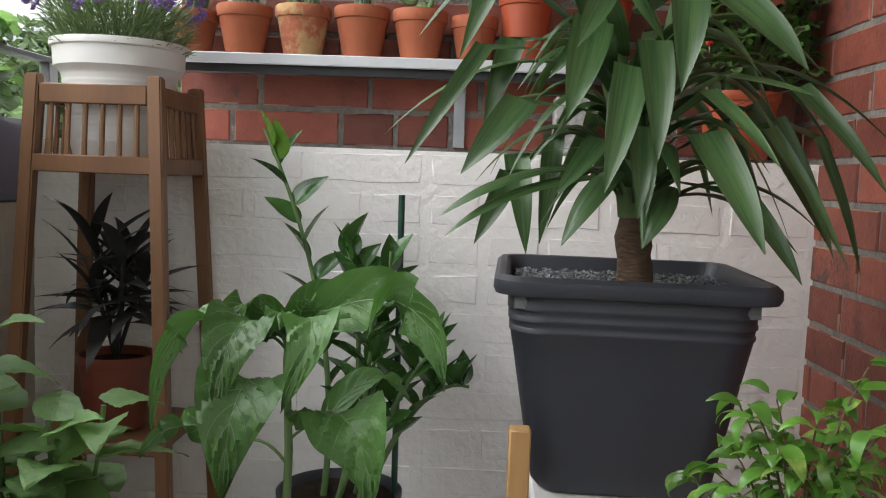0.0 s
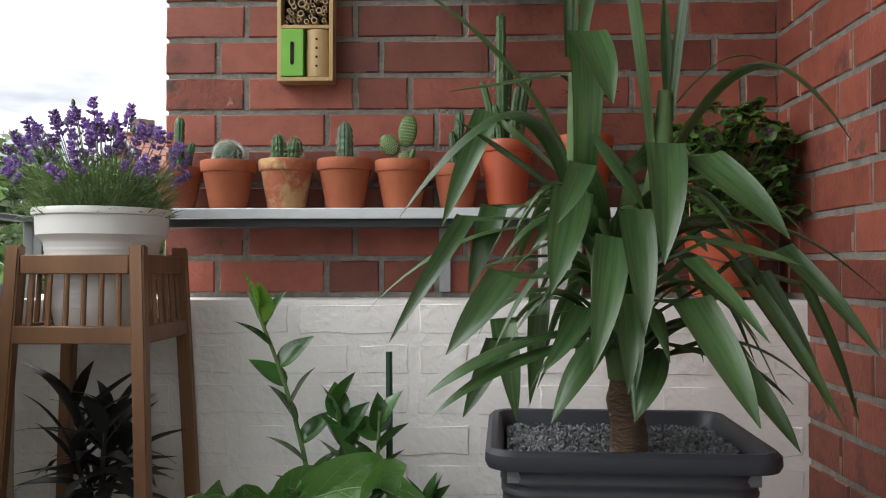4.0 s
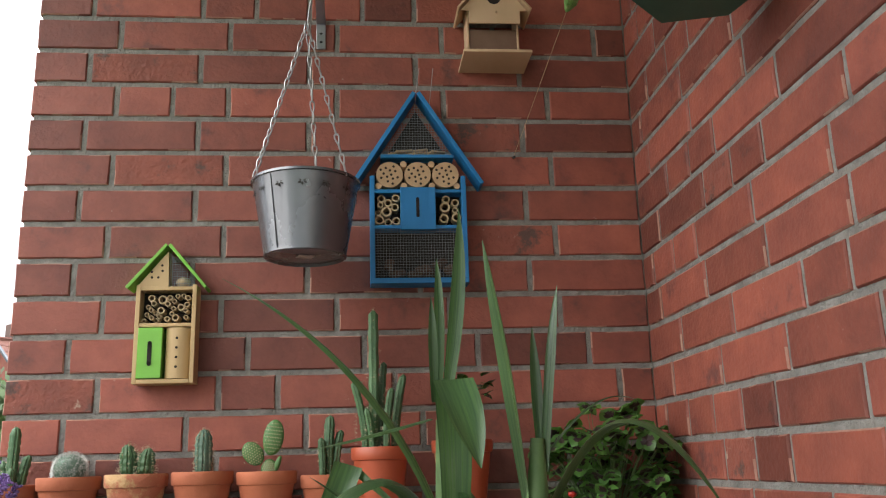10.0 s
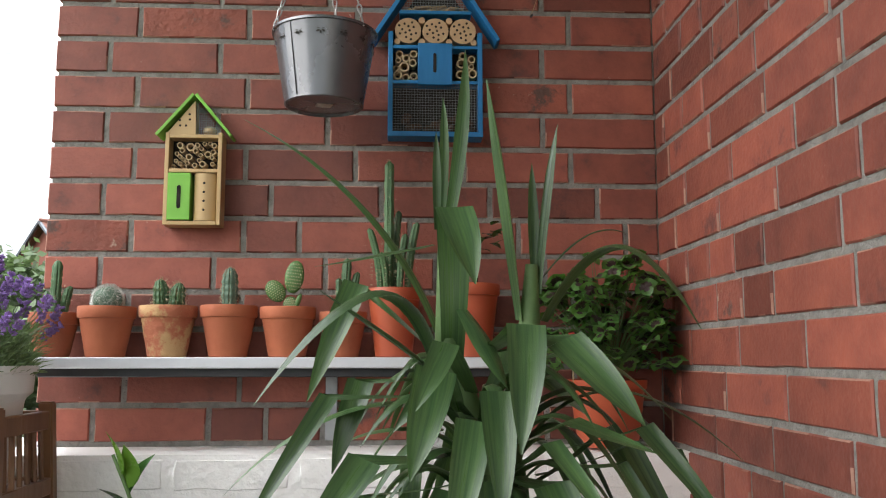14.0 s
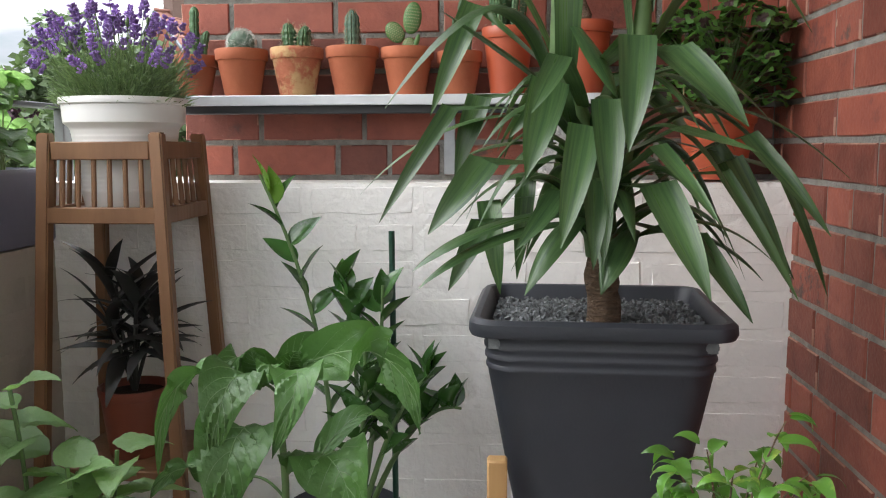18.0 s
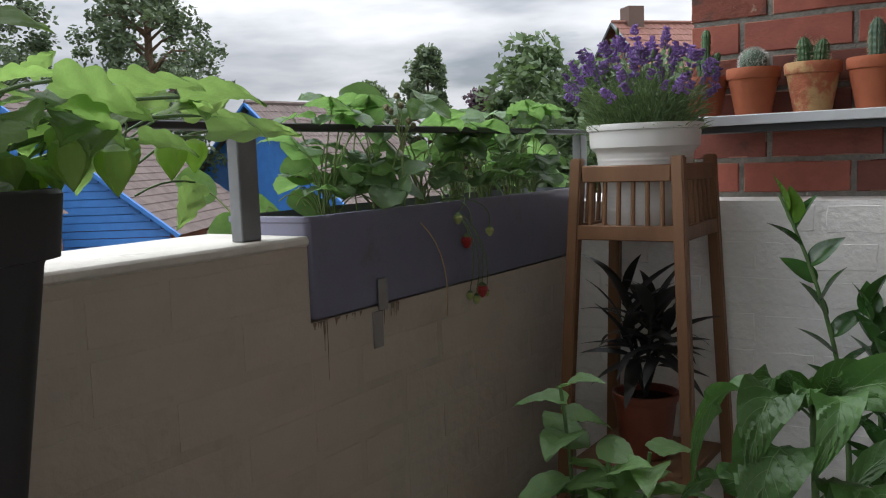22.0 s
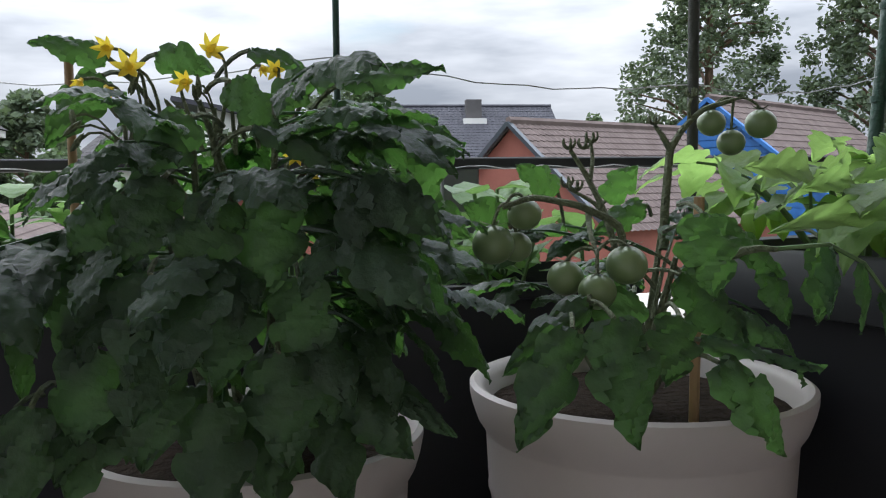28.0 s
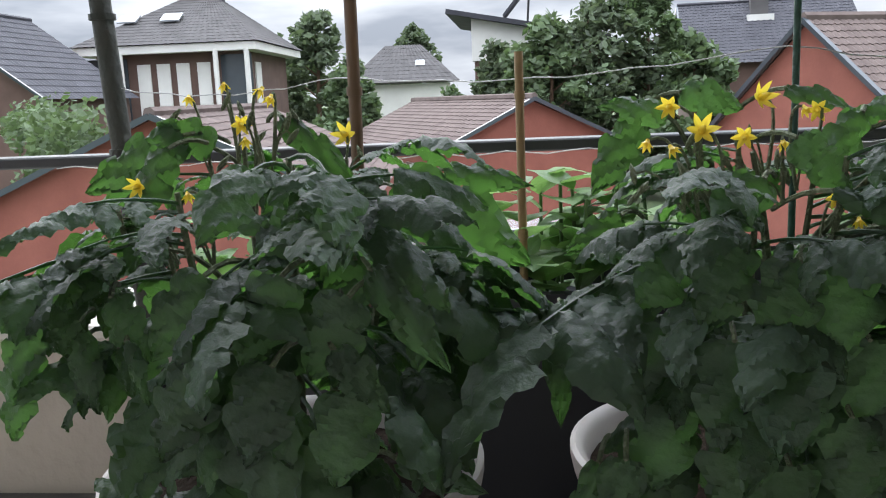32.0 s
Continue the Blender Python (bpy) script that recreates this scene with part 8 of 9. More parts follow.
# ---- stakes and wire along the railing ----
def stake_of(name, label, x, y, z0, z1, r, material, lean=(0, 0), knots=0):
    sk = thing(name, label, "plant stake", (x, y, z0), group="stakes along the railing")
    pts = [(lean[0] * s, lean[1] * s, (z1 - z0) * s) for s in (0, 0.25, 0.5, 0.75, 1.0)]
    part("cane", tube(pts, r, 10), material, sk)
    for k in range(knots):
        s = (k + 0.7) / knots
        part("knot", tube([(lean[0] * s, lean[1] * s, (z1 - z0) * s - 0.003), (lean[0] * s, lean[1] * s, (z1 - z0) * s + 0.003)], r * 1.25, 10), material, sk)


stake_of("green_stake", "dark green coated stake beside the tall planter", -0.065, 0.455, 0.70, 1.9, 0.0065, M_CANE_GREEN, (0.035, 0.075), 14)
stake_of("grey_stake", "grey-brown stake behind the railing", -0.065, 0.297, 0.70, 1.9, 0.0052, M_DARK_CANE, (0.0, 0.0))
stake_of("thin_stake", "thin green plant stake by the railing", -0.003, -0.028, 0.91, 1.9, 0.0026, M_CANE_GREEN)
stake_of("bamboo_stake", "brown bamboo stake by the railing", 0.029, -0.345, 0.70, 1.9, 0.0047, mat("brown_bamboo", (0.16, 0.09, 0.045), 0.5, (0.10, 0.06, 0.03), 14, stretch=(1, 1, 0.2)), (0.0, 0.01), 5)
stake_of("pale_cane", "short pale bamboo cane", -0.05, -0.225, 0.91, 1.134, 0.0035, M_BAMBOO, (0, 0), 2)
stake_of("leaning_stake", "thick dark coated stake leaning outwards", -0.165, -0.592, 0.70, 1.9, 0.0105, M_DARK_CANE, (-0.10, -0.11), 9)
wi = thing("tie_wire", "thin twisted tie wire between the stakes", "wire", (-0.17, 0, 1.12))
pts = []
for a, b in (((-0.03, -0.64, 0.005), (0.0, -0.398, 0.003)), ((0.0, -0.398, 0.003), (0.143, -0.027, 0.008)), ((0.143, -0.027, 0.008), (0.105, 0.297, -0.005)), ((0.105, 0.297, -0.005), (0.125, 0.485, 0.005))):
    pts += [Vector(a).lerp(Vector(b), q / 14) + Vector((0, 0, -0.012 * math.sin(math.pi * q / 14) + 0.0012 * math.sin(q * 2.1))) for q in range(14)]
part("wire", tube(pts, 0.00055, 5), M_WIRE, wi)
low = [Vector((-0.03, -0.70 + 0.02 * q, -0.075 + 0.002 * math.sin(q * 1.7))) for q in range(60)]
part("wire", tube(low, 0.00055, 5), M_WIRE, wi)


# ---- the neighbourhood beyond the railing ----
GROUND = -3.0
EYE0 = Vector((0.66, -0.05, 0))


def far(az, d, z=0.0):
    """A place d metres away at an azimuth in degrees from north, turning west."""
    return EYE0 + Vector((-math.sin(radians(az)) * d, math.cos(radians(az)) * d, z))


M_ORANGE = mat("orange_brick_wall", (0.225, 0.078, 0.054), 0.9, (0.175, 0.058, 0.041), 1.2, 0.3, 20)
M_TAN_TILE = mat("weathered_brown_tiles", (0.150, 0.118, 0.108), 0.9, (0.10, 0.078, 0.072), 2.2, spec=0.15)
M_SLATE = mat("dark_roof_tiles", (0.055, 0.055, 0.065), 0.7, (0.04, 0.04, 0.048), 1.5, spec=0.2)
M_GREY_TILE = mat("grey_roof_tiles", (0.105, 0.10, 0.10), 0.85, (0.08, 0.076, 0.076), 1.5, spec=0.15)
M_BROWN_BRICK = mat("brown_brick_wall", (0.12, 0.075, 0.06), 0.9, (0.09, 0.055, 0.045), 1.0)
M_RENDER = mat("white_render", (0.66, 0.65, 0.62), 0.85, (0.58, 0.57, 0.54), 0.8)
M_BLUE_BOARD = mat("blue_cladding", (0.035, 0.15, 0.42), 0.6, (0.028, 0.12, 0.34), 3)
M_PANE = mat("window_glass", (0.05, 0.06, 0.07), 0.08, (0.06, 0.07, 0.08), 2)
M_SKYLIGHT = mat("skylight_glass", (0.5, 0.53, 0.56), 0.05, (0.5, 0.53, 0.56), 2, metal=0.6)
M_GARAGE = mat("garage_door", (0.10, 0.075, 0.06), 0.6, (0.08, 0.06, 0.05), 4)


def tiled(a, b, c, d, rows, cols, t=0.03):
    """A pitched roof face, eave a-b and ridge d-c, as overlapping rows of rolled tiles."""
    a, b, c, d = (Vector(v) for v in (a, b, c, d))
    n = (b - a).cross(d - a).normalized()
    if n.z < 0:
        n = -n
    verts, faces = [], []
    for r in range(rows):
        for edge, lift in ((r / rows, t), ((r + 1) / rows, 0.012)):
            l, q = a.lerp(d, edge), b.lerp(c, edge)
            for k in range(cols * 2 + 1):
                verts.append(l.lerp(q, k / (cols * 2)) + n * (lift + (0.03 if k % 2 else 0.0)))
    w = cols * 2 + 1
    for r in range(rows * 2 - 1):
        for k in range(w - 1):
            i = r * w + k
            faces.append((i, i + 1, i + w + 1, i + w))
    me = bpy.data.meshes.new("roof")
    me.from_pydata([tuple(v) for v in verts], [], faces)
    return me


def roof_face(parent, a, b, c, d, material, rows=14, cols=24):
    me = tiled(a, b, c, d, rows, cols)
    me.materials.append(material)
    part("roof", me, None, parent)


def gable_house(name, label, p, turn, length, width, eave, ridge, wall, roof, over=0.35, base=GROUND, rows=14, cols=26, gable_mat=None):
    """A house with a pitched roof; its ridge runs along its own x, the gable end at x=0 faces -x."""
    hs = thing(name, label, "house", (p.x, p.y, base), turn)
    e, r = eave - base, ridge - base
    part("wall", box(0, length, -width / 2, width / 2, 0, e), wall, hs)
    for x, nm in ((0.0, "gable_wall"), (length - 0.02, "gable_wall")):
        own = bmesh.new()
        f = [own.verts.new(v) for v in ((x, -width / 2, e), (x, width / 2, e), (x, 0, r - 0.05), (x + 0.02, -width / 2, e), (x + 0.02, width / 2, e), (x + 0.02, 0, r - 0.05))]
        for q in ((0, 1, 2), (5, 4, 3), (0, 3, 4, 1), (1, 4, 5, 2), (2, 5, 3, 0)):
            own.faces.new([f[i] for i in q])
        part(nm, own, gable_mat or wall, hs)
    drop = (r - e) / (width / 2) * over
    for s in (-1, 1):
        roof_face(hs, (-over, s * (width / 2 + over), e - drop), (length + over, s * (width / 2 + over), e - drop), (length + over, 0, r), (-over, 0, r), roof, rows, cols)
        part("verge_board", tube([(-over, s * (width / 2 + over), e - drop), (-over, 0, r)], 0.07, 4), M_PANE if gable_mat is None else gable_mat, hs)
    part("ridge_cap", tube([(-over, 0, r + 0.05), (length + over, 0, r + 0.05)], 0.10, 6), roof, hs)
    return hs


def window_on(parent, x, y, z, w, h, face="x", frame_mat=None, glass=None):
    """A framed window on a wall that faces along x or y."""
    sx = 0.06
    if face == "x":
        wd = part("window", box(x - sx, x + 0.01, y - w / 2, y + w / 2, z, z + h), frame_mat or M_RENDER, parent)
        part("pane", box(x - sx - 0.012, x - sx + 0.002, y - w / 2 + 0.08, y + w / 2 - 0.08, z + 0.08, z + h - 0.08), glass or M_PANE, wd)
    else:
        wd = part("window", box(x - w / 2, x + w / 2, y - sx, y + 0.01, z, z + h), frame_mat or M_RENDER, parent)
        part("pane", box(x - w / 2 + 0.08, x + w / 2 - 0.08, y - sx - 0.012, y - sx + 0.002, z + 0.08, z + h - 0.08), glass or M_PANE, wd)


# ground, yards and the drive
ground = structure("ground", box(-700, 400, -700, 700, GROUND - 0.2, GROUND), mat("grass_and_yards", (0.05, 0.085, 0.03), 0.95, (0.08, 0.10, 0.04), 0.3), "grass and yards below the balcony", "ground")
drive = structure("road", box(-26, -9, -16, 14, GROUND, GROUND + 0.02), mat("pale_paving", (0.36, 0.34, 0.31), 0.9, (0.28, 0.27, 0.25), 1.5), "pale paved garage yard", "road")

def ridge_house(name, label, p0, p1, half, eave, ridge, wall, roof, **more):
    """A gabled house whose ridge runs from over p0, the near gable, to p1."""
    d = p1 - p0
    return gable_house(name, label, p0, math.degrees(math.atan2(d.y, d.x)), d.length, 2 * half, eave, ridge, wall, roof, **more)


# garages with orange gables
h = ridge_house("orange_garage", "orange brick garage with a brown tiled roof", far(73.2, 19.5), far(62.6, 24.0), 2.9, 0.1, 2.33, M_ORANGE, M_TAN_TILE, over=0.15, rows=16, cols=36)
part("roof_vent", box(2.4, 2.8, -1.3, -1.0, 4.35, 4.6), M_BROWN_BRICK, h)
h = ridge_house("brown_roof_garage", "low orange brick garage with a brown tiled roof", far(89.9, 23), far(97.4, 33), 2.6, -0.25, 0.95, M_ORANGE, M_TAN_TILE, over=0.2)
for k in range(4):
    part("garage_door", box(1.2 + 2.3 * k, 2.9 + 2.3 * k, -2.67, -2.59, 0, 2.3), M_GARAGE, h)
    part("garage_door", box(1.2 + 2.3 * k, 2.9 + 2.3 * k, 2.59, 2.67, 0, 2.3), M_GARAGE, h)
h = ridge_house("low_orange_garage", "low orange brick garage beside the hedge", far(114.3, 15), far(107.0, 24), 3.4, -0.55, 0.98, M_ORANGE, M_TAN_TILE, over=0.15)
# blue-clad gabled building
h = ridge_house("blue_gable_house", "brick building with a blue-clad gable and brown tiles", far(60.6, 24.75), far(53.7, 32.0), 4.7, -0.5, 3.2, M_ORANGE, M_TAN_TILE, gable_mat=M_BLUE_BOARD, over=0.25, rows=20, cols=32)
for k in range(27):
    z = 1.1 + 0.2 * k
    hw = 4.66 * min(1.0, 1 - (z + 0.185 - 2.5) / 3.7)
    if hw > 0.05:
        part("blue_board", box(-0.05 - 0.012 * (k % 2), 0.0, -hw, hw, z, z + 0.18), M_BLUE_BOARD, h)
part("opening", box(-0.04, 0.02, -4.2, 2.4, 0, 1.08), M_PANE, h)
for x in (3.2, 3.85, 4.5, 5.15):
    window_on(h, x, -4.7, 0.9, 0.62, 1.3, "y")
ridge_house("second_blue_house", "second blue-clad gable with brown tiles", far(45.0, 34.0), far(38, 37.8), 6.0, -1.0, 3.32, M_ORANGE, M_TAN_TILE, gable_mat=M_BLUE_BOARD)
# dark roofed house behind
h = ridge_house("dark_roof_house", "house with a dark tiled roof and a chimney", far(80.1, 46), far(71.1, 47), 4.6, 2.2, 5.0, M_BROWN_BRICK, M_SLATE, rows=20, cols=30)
part("chimney", box(3.0, 3.8, -1.2, -0.5, 6.6, 8.3), M_GREY_TILE, h)
part("chimney_apron", box(2.8, 4.0, -1.7, -1.1, 6.7, 7.3), M_RENDER, h)
# red house with a chimney to the north
h = ridge_house("red_roof_house", "red brick house with a chimney among trees", far(21.3, 38), far(12, 42), 5, 2.6, 6.4, M_ORANGE, mat("red_roof_tiles", (0.17, 0.07, 0.05), 0.85, (0.13, 0.055, 0.04), 2))
part("chimney", box(0.3, 1.0, -0.3, 0.5, 8.6, 10.1), M_BROWN_BRICK, h)

# villa with a hipped roof, shutters and balconies
vl = thing("hipped_villa", "brown brick villa with a grey hipped roof and white shutters", "house", tuple(far(111.7, 46, GROUND - 0.85)), 93)
part("wall", box(-2.6, 4.2, -4.2, 4.2, 0, 7.6), M_BROWN_BRICK, vl)
E_, R_, o = 7.7, 10.2, 0.8
for a, b, c, d in (((-3.5, -5, E_), (5.0, -5, E_), (1.9, 0, R_), (0.3, 0, R_)), ((5.0, 5, E_), (-3.5, 5, E_), (0.3, 0, R_), (1.9, 0, R_)), ((5.0, -5, E_), (5.0, 5, E_), (1.9, 0, R_), (1.9, 0, R_)), ((-3.5, 5, E_), (-3.5, -5, E_), (0.3, 0, R_), (0.3, 0, R_))):
    roof_face(vl, a, b, c, d, M_GREY_TILE, 16, 26)
part("fascia", box(-3.4, 4.9, -4.9, 4.9, 7.35, 7.7), M_RENDER, vl)
part("chimney", box(1.75, 2.25, -0.25, 0.25, 9.6, 10.75), M_SLATE, vl)
for x in (-0.45, 0.45, 1.35, 2.3):
    part("shutter", box(x - 0.3, x + 0.3, -4.27, -4.19, 4.2, 6.9), M_RENDER, vl, "closed white shutter")
part("shutter", box(4.19, 4.27, -2.6, -1.6, 4.2, 6.9), M_RENDER, vl, "closed white shutter")
for x in (-1.3, 0.4):
    part("skylight", box(x - 0.45, x + 0.45, -0.4, 0.4, 0.0, 0.08), M_SKYLIGHT, vl, at=pose(x * 0.2, -2.6, 9.05, 26.5, 0, 0))
for x0, x1 in ((-3.4, -1.1), (2.9, 4.6)):
    part("balcony", box(x0, x1, -5.0, -4.2, 3.6, 3.85), M_RENDER, vl)
    part("loggia", box(x0 + 0.2, x1 - 0.1, -4.26, -4.18, 3.85, 7.2), M_PANE, vl)
    for x in (x0 + 0.15, x1 - 0.15):
        part("column", tube([(x, -4.85, 0), (x, -4.85, 7.4)], 0.12, 10), M_RENDER, vl)
# neighbour gable at the far left
h = ridge_house("dark_gable_house", "brown brick house with a dark tiled gable roof", far(126, 36), far(120.4, 42), 4.2, 1.8, 5.0, M_BROWN_BRICK, M_SLATE)
window_on(h, 0.0, 0.4, 4.6, 1.1, 1.3, "x")
# modern house with a mono-pitch roof
md = thing("modern_house", "modern house with white render and a mono-pitch roof", "house", tuple(far(89.75, 42, GROUND - 0.12)), 90)
part("wall", box(-2.4, 2.4, -4, 4, 0, 5.66), M_BROWN_BRICK, md)
own = bmesh.new()
f = [own.verts.new(v) for v in ((-2.5, -4.1, 5.65), (2.6, -4.1, 5.65), (2.6, -4.1, 6.45), (-2.5, -4.1, 7.45), (-2.5, 4.1, 5.65), (2.6, 4.1, 5.65), (2.6, 4.1, 6.45), (-2.5, 4.1, 7.45))]
for q in ((0, 1, 2, 3), (7, 6, 5, 4), (0, 4, 5, 1), (1, 5, 6, 2), (2, 6, 7, 3), (3, 7, 4, 0)):
    own.faces.new([f[i] for i in q])
part("upper_wall", own, M_RENDER, md)
part("roof", box(-3.6, 3.4, -4.6, 4.6, -0.1, 0.1), M_SLATE, md, at=pose(0, 0, 7.05, 0, 11, 0))
part("solar_panel", box(-0.8, 0.8, -0.9, 0.9, -0.05, 0.05), M_SLATE, md, at=pose(-0.6, -3.2, 8.1, 0, -50, 0))
part("panel_strut", tube([(-0.1, -3.2, 7.1), (0.0, -3.2, 8.5)], 0.05, 6), M_IRON, md)
# far hipped roof
fh = thing("far_hipped_house", "distant low house with a grey hipped roof", "house", tuple(far(97.85, 62, GROUND - 0.6)), 95)
part("wall", box(-3.2, 3.2, -3, 3, 0, 5.6), M_RENDER, fh)
for a, b, c, d in (((-3.8, -3.6, 5.7), (3.8, -3.6, 5.7), (1.2, 0, 8.3), (-1.2, 0, 8.3)), ((3.8, 3.6, 5.7), (-3.8, 3.6, 5.7), (-1.2, 0, 8.3), (1.2, 0, 8.3)), ((3.8, -3.6, 5.7), (3.8, 3.6, 5.7), (1.2, 0, 8.3), (1.2, 0, 8.3)), ((-3.8, 3.6, 5.7), (-3.8, -3.6, 5.7), (-1.2, 0, 8.3), (-1.2, 0, 8.3))):
    roof_face(fh, a, b, c, d, M_GREY_TILE, 10, 16)
part("skylight", box(-0.3, 0.3, -0.3, 0.3, 0, 0.06), M_SKYLIGHT, fh, at=pose(1.2, -1.9, 6.98, 36, 0, 0))


# parked cars in the yard
def car(p, turn, paint, label):
    cr_ = thing("parked_car", label, "car", (p.x, p.y, GROUND + 0.02), turn, group="parked cars")
    own = bmesh.new()
    sect = ((-2.1, 0.35, 0.75, 0.70), (-1.95, 0.22, 0.95, 0.84), (-0.9, 0.2, 1.0, 0.87), (1.2, 0.2, 1.0, 0.87), (2.0, 0.22, 0.85, 0.83), (2.15, 0.35, 0.7, 0.7))
    rings = [[own.verts.new((x, y, z)) for y, z in ((-w, z0), (-w, z1 - 0.12), (-w + 0.08, z1), (w - 0.08, z1), (w, z1 - 0.12), (w, z0))] for x, z0, z1, w in sect]
    for a, b in zip(rings, rings[1:]):
        for i in range(6):
            own.faces.new((a[i], a[(i + 1) % 6], b[(i + 1) % 6], b[i]))
    own.faces.new(rings[0])
    own.faces.new(rings[-1][::-1])
    bmesh.ops.recalc_face_normals(own, faces=own.faces[:])
    part("body", own, paint, cr_)
    cab = bmesh.new()
    lo = [cab.verts.new(v) for v in ((-1.5, -0.78, 0.98), (1.0, -0.78, 0.98), (1.0, 0.78, 0.98), (-1.5, 0.78, 0.98))]
    hi = [cab.verts.new(v) for v in ((-1.05, -0.6, 1.43), (0.35, -0.6, 1.45), (0.35, 0.6, 1.45), (-1.05, 0.6, 1.43))]
    for i in range(4):
        cab.faces.new((lo[i], lo[(i + 1) % 4], hi[(i + 1) % 4], hi[i]))
    part("glasshouse", cab, M_PANE, cr_, "dark car windows")
    part("roof", box(-1.07, 0.37, -0.61, 0.61, 1.43, 1.48, 0.02), paint, cr_)
    for x in (-1.3, 1.35):
        for y in (-0.86, 0.72):
            wh = part("wheel", lathe([(0, 0), (0.2, 0), (0.31, 0.01), (0.32, 0.03), (0.32, 0.13), (0.3, 0.14), (0, 0.14)], 20), M_BLACK, cr_, at=pose(x, y + 0.14, 0.32, 90, 0, 0))
            part("rim", lathe([(0, -0.005), (0.19, -0.005), (0.2, 0.005), (0, 0.005)], 14), M_STEEL, wh)
    return cr_


car(far(89.0, 17.5), 100, mat("silver_car_paint", (0.45, 0.46, 0.47), 0.25, (0.42, 0.43, 0.44), 3, metal=0.4, coat=0.6), "silver parked car in the yard")
car(far(119.0, 13.5), 60, mat("grey_car_paint", (0.25, 0.27, 0.29), 0.25, (0.23, 0.25, 0.27), 3, metal=0.4, coat=0.6), "grey parked car beside the garage")


# trees, bushes and hedges
def foliage(clumps, per, size, seed):
    """Small leaf quads gathered round clump centres (x, y, z, radius)."""
    rnd, verts, faces = random.Random(seed), [], []
    for cx, cy, cz, r in clumps:
        for k in range(per):
            d = Vector((rnd.gauss(0, 1), rnd.gauss(0, 1), rnd.gauss(0, 0.65))).normalized() * r * rnd.random() ** 0.45
            p = Vector((cx, cy, cz)) + d
            u = Vector((rnd.gauss(0, 1), rnd.gauss(0, 1), rnd.gauss(0, 0.6))).normalized()
            w = u.orthogonal().normalized()
            w.rotate(Matrix.Rotation(rnd.random() * 6, 3, u))
            s, i0 = size * rnd.uniform(0.6, 1.3), len(verts)
            verts += [p - u * s, p + w * s * 0.55, p + u * s, p - w * s * 0.55]
            faces.append((i0, i0 + 1, i0 + 2, i0 + 3))
    me = bpy.data.meshes.new("crown")
    me.from_pydata([tuple(v) for v in verts], [], faces)
    return me


def tree(p, height, radius, material, seed, label, clumps=60, per=60, leaf=0.16, bare=0.25, shape=1.0, puff=(0.15, 0.30)):
    tr = thing("tree", label, "tree", (p.x, p.y, GROUND))
    rnd = random.Random(seed)
    part("trunk", tube([(0, 0, 0), (0.1, 0, height * 0.35), (0, 0.1, height * 0.7), (0, 0, height * 0.95)], [height * 0.022, height * 0.017, height * 0.010, 0.03], 8), M_BARK, tr)
    cl_ = []
    for k in range(clumps):
        s = (k + 0.5) / clumps
        z = height * (bare + (1 - bare) * s)
        rr = radius * (math.sin(math.pi * min(1.0, 0.18 + 0.82 * s) ** shape) ** 0.7) * rnd.uniform(0.35, 1.0)
        a = 2.399 * k + rnd.uniform(-0.4, 0.4)
        c = (rr * math.cos(a), rr * math.sin(a), z + rnd.uniform(-0.4, 0.4), radius * rnd.uniform(*puff))
        cl_.append(c)
        if k % 4 == 0:
            part("limb", tube([(0, 0, z - 0.25 * rr - 0.3), (c[0] * 0.5, c[1] * 0.5, z - 0.1), (c[0], c[1], c[2])], [height * 0.006, height * 0.004, 0.02], 5), M_BARK, tr)
    me = foliage(cl_, per, leaf, seed)
    me.materials.append(material)
    tagged(part("crown", me, None, tr), kind="stuff")
    return tr


# alder green is lightened to put distance haze into the colour
M_TREE = mat("hazed_alder_foliage", (0.09, 0.118, 0.068), 0.7, (0.06, 0.083, 0.048), 0.8, per_island=0.35, translucent=0.2)
M_TREE2 = mat("light_foliage", (0.085, 0.12, 0.06), 0.7, (0.055, 0.088, 0.038), 0.8, per_island=0.35, translucent=0.2)
M_TREE3 = mat("purple_foliage", (0.055, 0.022, 0.035), 0.7, (0.035, 0.015, 0.025), 0.8, per_island=0.35)
tree(far(60.9, 36), 13.8, 3.7, M_TREE, 1, "tall dark alder with a ragged crown", 240, 90, 0.12, 0.10, 0.72, (0.10, 0.21))
tree(far(51.2, 36), 13.4, 3.5, M_TREE, 2, "tall dark alder with a ragged crown", 240, 90, 0.12, 0.10, 0.72, (0.10, 0.21))
tree(far(33.8, 60), 11.2, 2.4, M_TREE, 3, "slender distant tree behind the roofs", 60, 100, 0.24)
tree(far(37.5, 62), 9.2, 3.0, M_TREE, 4, "distant round tree behind the roofs", 60, 100, 0.24)
tree(far(30.3, 45), 7.0, 2.4, M_TREE3, 5, "purple-leaved plum tree behind the trough", 60, 110, 0.18)
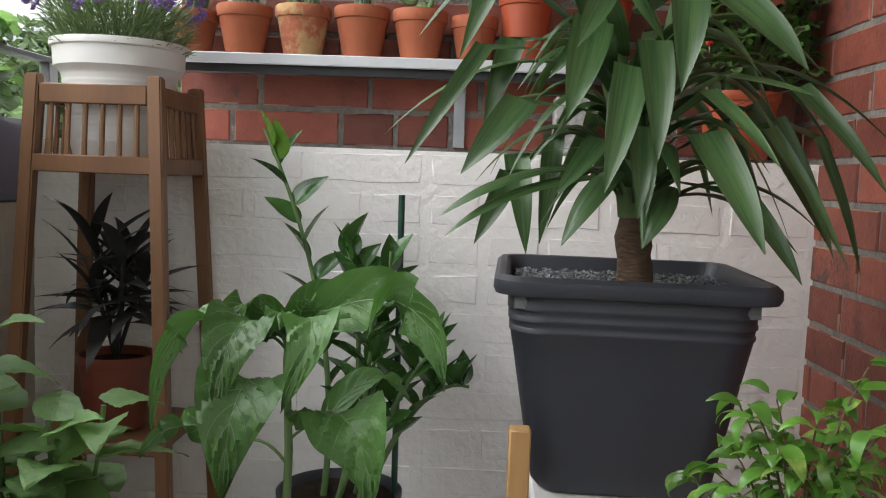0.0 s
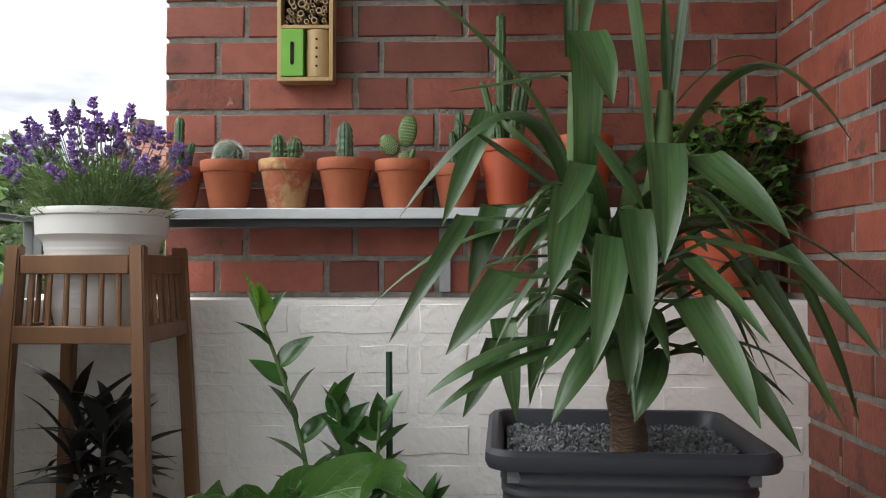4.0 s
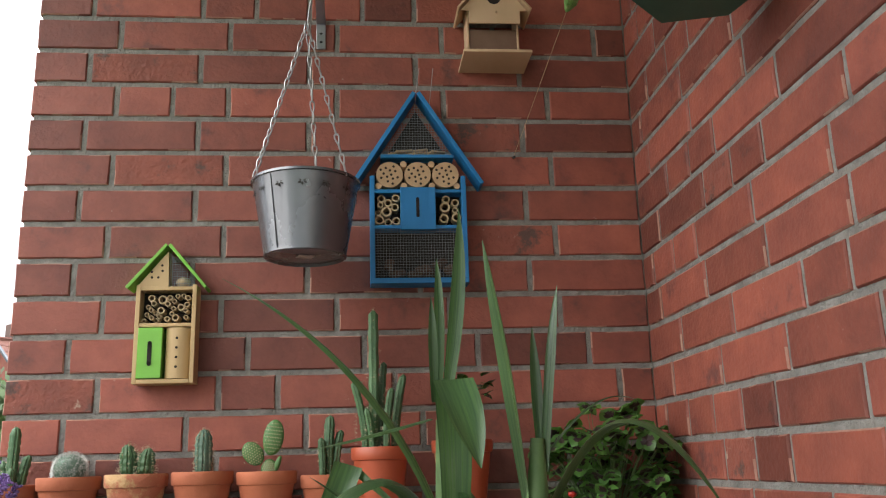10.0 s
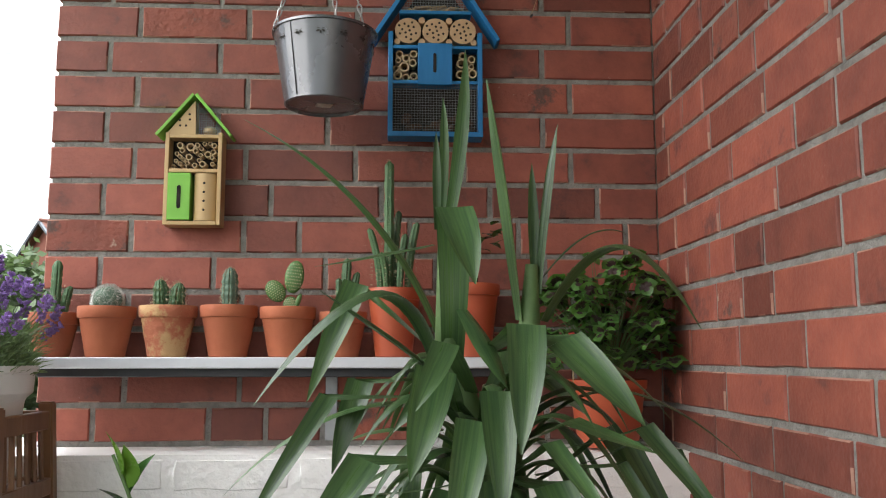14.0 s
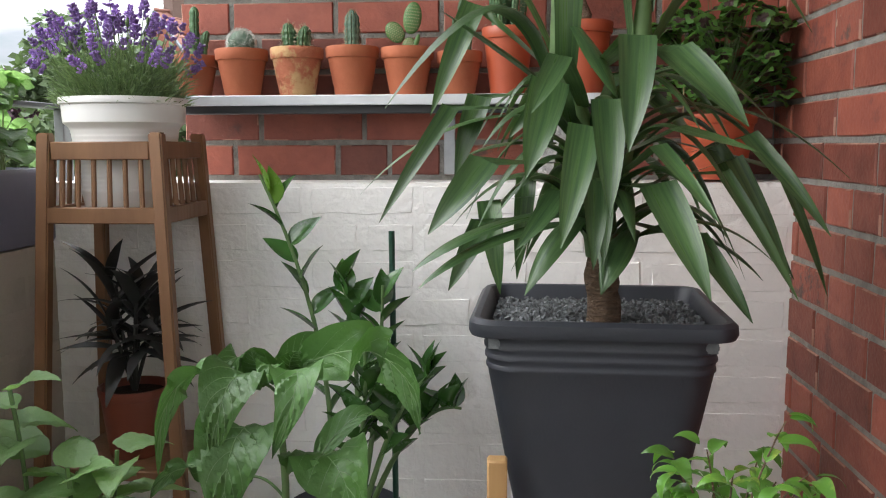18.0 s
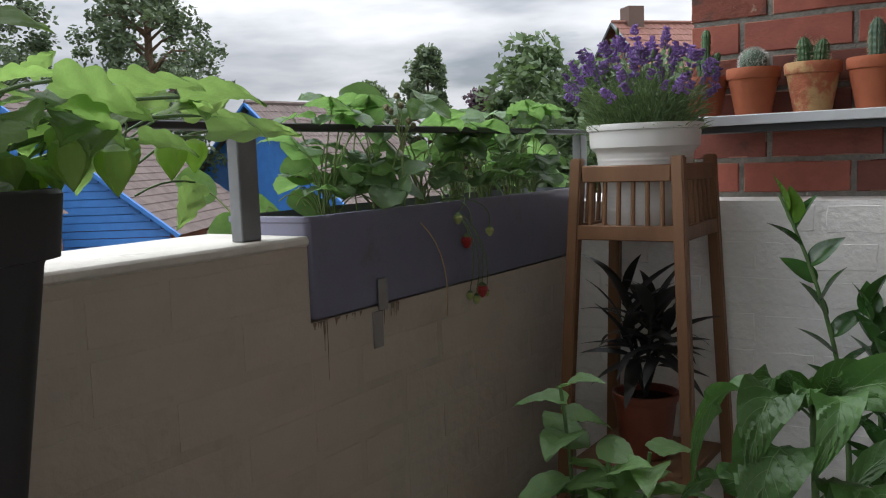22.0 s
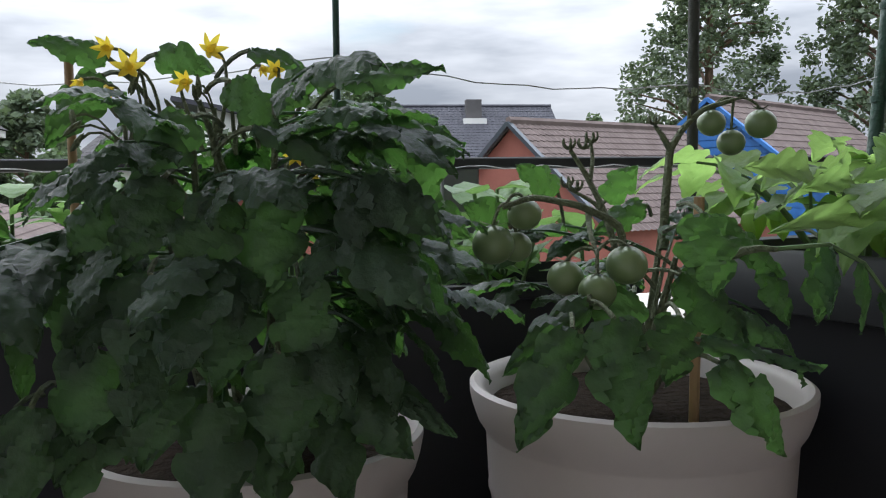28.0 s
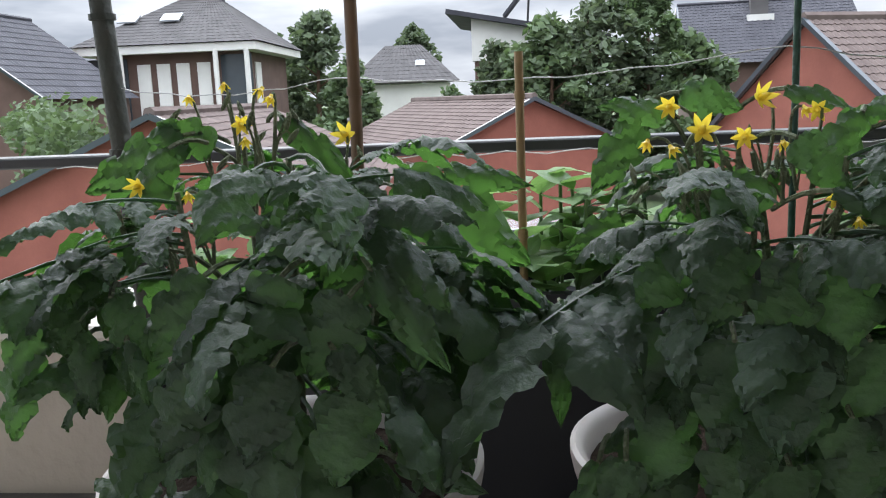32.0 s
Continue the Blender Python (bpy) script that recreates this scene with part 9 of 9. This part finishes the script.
for k, (az, d, hh, rr, m) in enumerate(((26.5, 30, 7.2, 3.2, M_TREE2), (22.5, 28, 6.6, 3.0, M_TREE2), (18.5, 26, 6.2, 3.0, M_TREE2), (41, 70, 7.5, 4.0, M_TREE2), (44.5, 75, 7.6, 4.0, M_TREE), (29, 70, 8.2, 4.0, M_TREE2), (67.9, 75, 9.0, 3.2, M_TREE2), (82.5, 35, 8.1, 1.9, M_TREE2), (85.6, 34, 7.3, 2.6, M_TREE), (88.6, 33, 6.3, 2.4, M_TREE2), (79.6, 33, 5.6, 2.2, M_TREE2), (91.6, 36, 5.8, 1.8, M_TREE),
                                    (103.5, 52, 9.0, 2.6, M_TREE), (101.7, 36, 5.0, 1.8, M_TREE2), (97.2, 80, 10.0, 3.0, M_TREE), (95, 36, 3.9, 1.6, M_TREE2), (106.2, 60, 8, 3, M_TREE2), (72, 80, 7.5, 4, M_TREE), (128, 45, 8, 3, M_TREE))):
    tree(far(az, d), hh, rr, m, 20 + k, "leafy garden tree behind the roofs", 56, 120, 0.18 if d < 45 else 0.26, 0.12)
for k, (az, d, ln) in enumerate(((119, 22, 7), (112, 24, 6), (120.5, 27, 8))):
    hd = thing("hedge", "clipped green garden hedge", "hedge", tuple(far(az, d, GROUND)), 30)
    cl_ = [(-ln / 2 + ln * q / 13, 0.3 * math.sin(q * 2.0), 0.8 + 1.0 * (q % 3) + 0.9 * (k != 1), 0.85) for q in range(14)]
    me = foliage(cl_, 320, 0.11, 70 + k)
    me.materials.append(M_TREE2)
    tagged(part("foliage", me, None, hd), kind="stuff")
    part("core", box(-ln / 2, ln / 2, -0.35, 0.35, 0, 1.5 + 1.0 * (k == 2), 0.1), M_TREE, hd)
fw = thing("garden_wall", "grey rendered garden wall", "garden wall", tuple(far(101.6, 34, GROUND)), 12)
part("wall", box(-3.5, 3.5, -0.15, 0.15, 0, 3.4), M_GREY_TILE, fw)


# ---- the bricks of the walls ----
BOND = {0: "SHH", 5: "SH", 6: "SH", 13: "HH", 15: "SSSH", 16: "SHHHH", 20: "SSH"}
for i in range(24):
    z = LEDGE + i * COURSE + JOINT / 2
    lay_course(wall_north, LEFT_X, RIGHT_X, z, 0.127 if i % 2 == 0 else 0.192, 100 + i, M_BRICK, lambda a, zz: pose(a, WALL_Y, zz), 0.75, bond=BOND.get(i, "S"))
for i in range(-10, 24):
    z = LEDGE + i * COURSE + JOINT / 2
    lay_course(wall_east, 0.0, WALL_Y - PILLAR_Y, z, (0.07, 0.13, 0.20, 0.10)[i % 4], 300 + i, M_BRICK, lambda a, zz: pose(RIGHT_X, WALL_Y - a, zz, 0, 0, -90), 0.75, headers=0.22)
    ob = new("brick", brick_mesh(0.115 if i % 2 else 0.108, M_BRICK, i % 5))
    ob.matrix_basis = pose(RIGHT_X + 0.012, PILLAR_Y, z)
    ob.parent = wall_east
for i in range(-10, 0):
    z = LEDGE + i * COURSE + JOINT / 2 - 0.003
    lay_course(wall_low, -0.235, RIGHT_X - 0.003, z, 0.125 if i % 2 else 0.25, 500 + i, M_WHITE_BRICK, lambda a, zz: pose(a, WHITE_Y - 0.001, zz), wear=2.2)

# painted bricks of the parapet, soft under many coats
def place_parapet(at, z):
    return pose(PARAPET_X + 0.0006, at, z, 0, 0, 90)


for k in range(10):
    z = 0.025 + k * COURSE
    if z + COURSE < LEDGE - 0.012:
        lay_course(parapet, -0.6, 1.170, z, 0.25 if k % 2 else 0.125, 300 + k, M_CREAM, place_parapet, 0.7)
    if z + COURSE < 0.745:
        lay_course(parapet_low, 1.174, WHITE_Y, z, 0.125 if k % 2 else 0.25, 330 + k, M_CREAM, lambda a, zz: pose(PARAPET_X - 0.0025, a, zz, 0, 0, 90), 0.7)
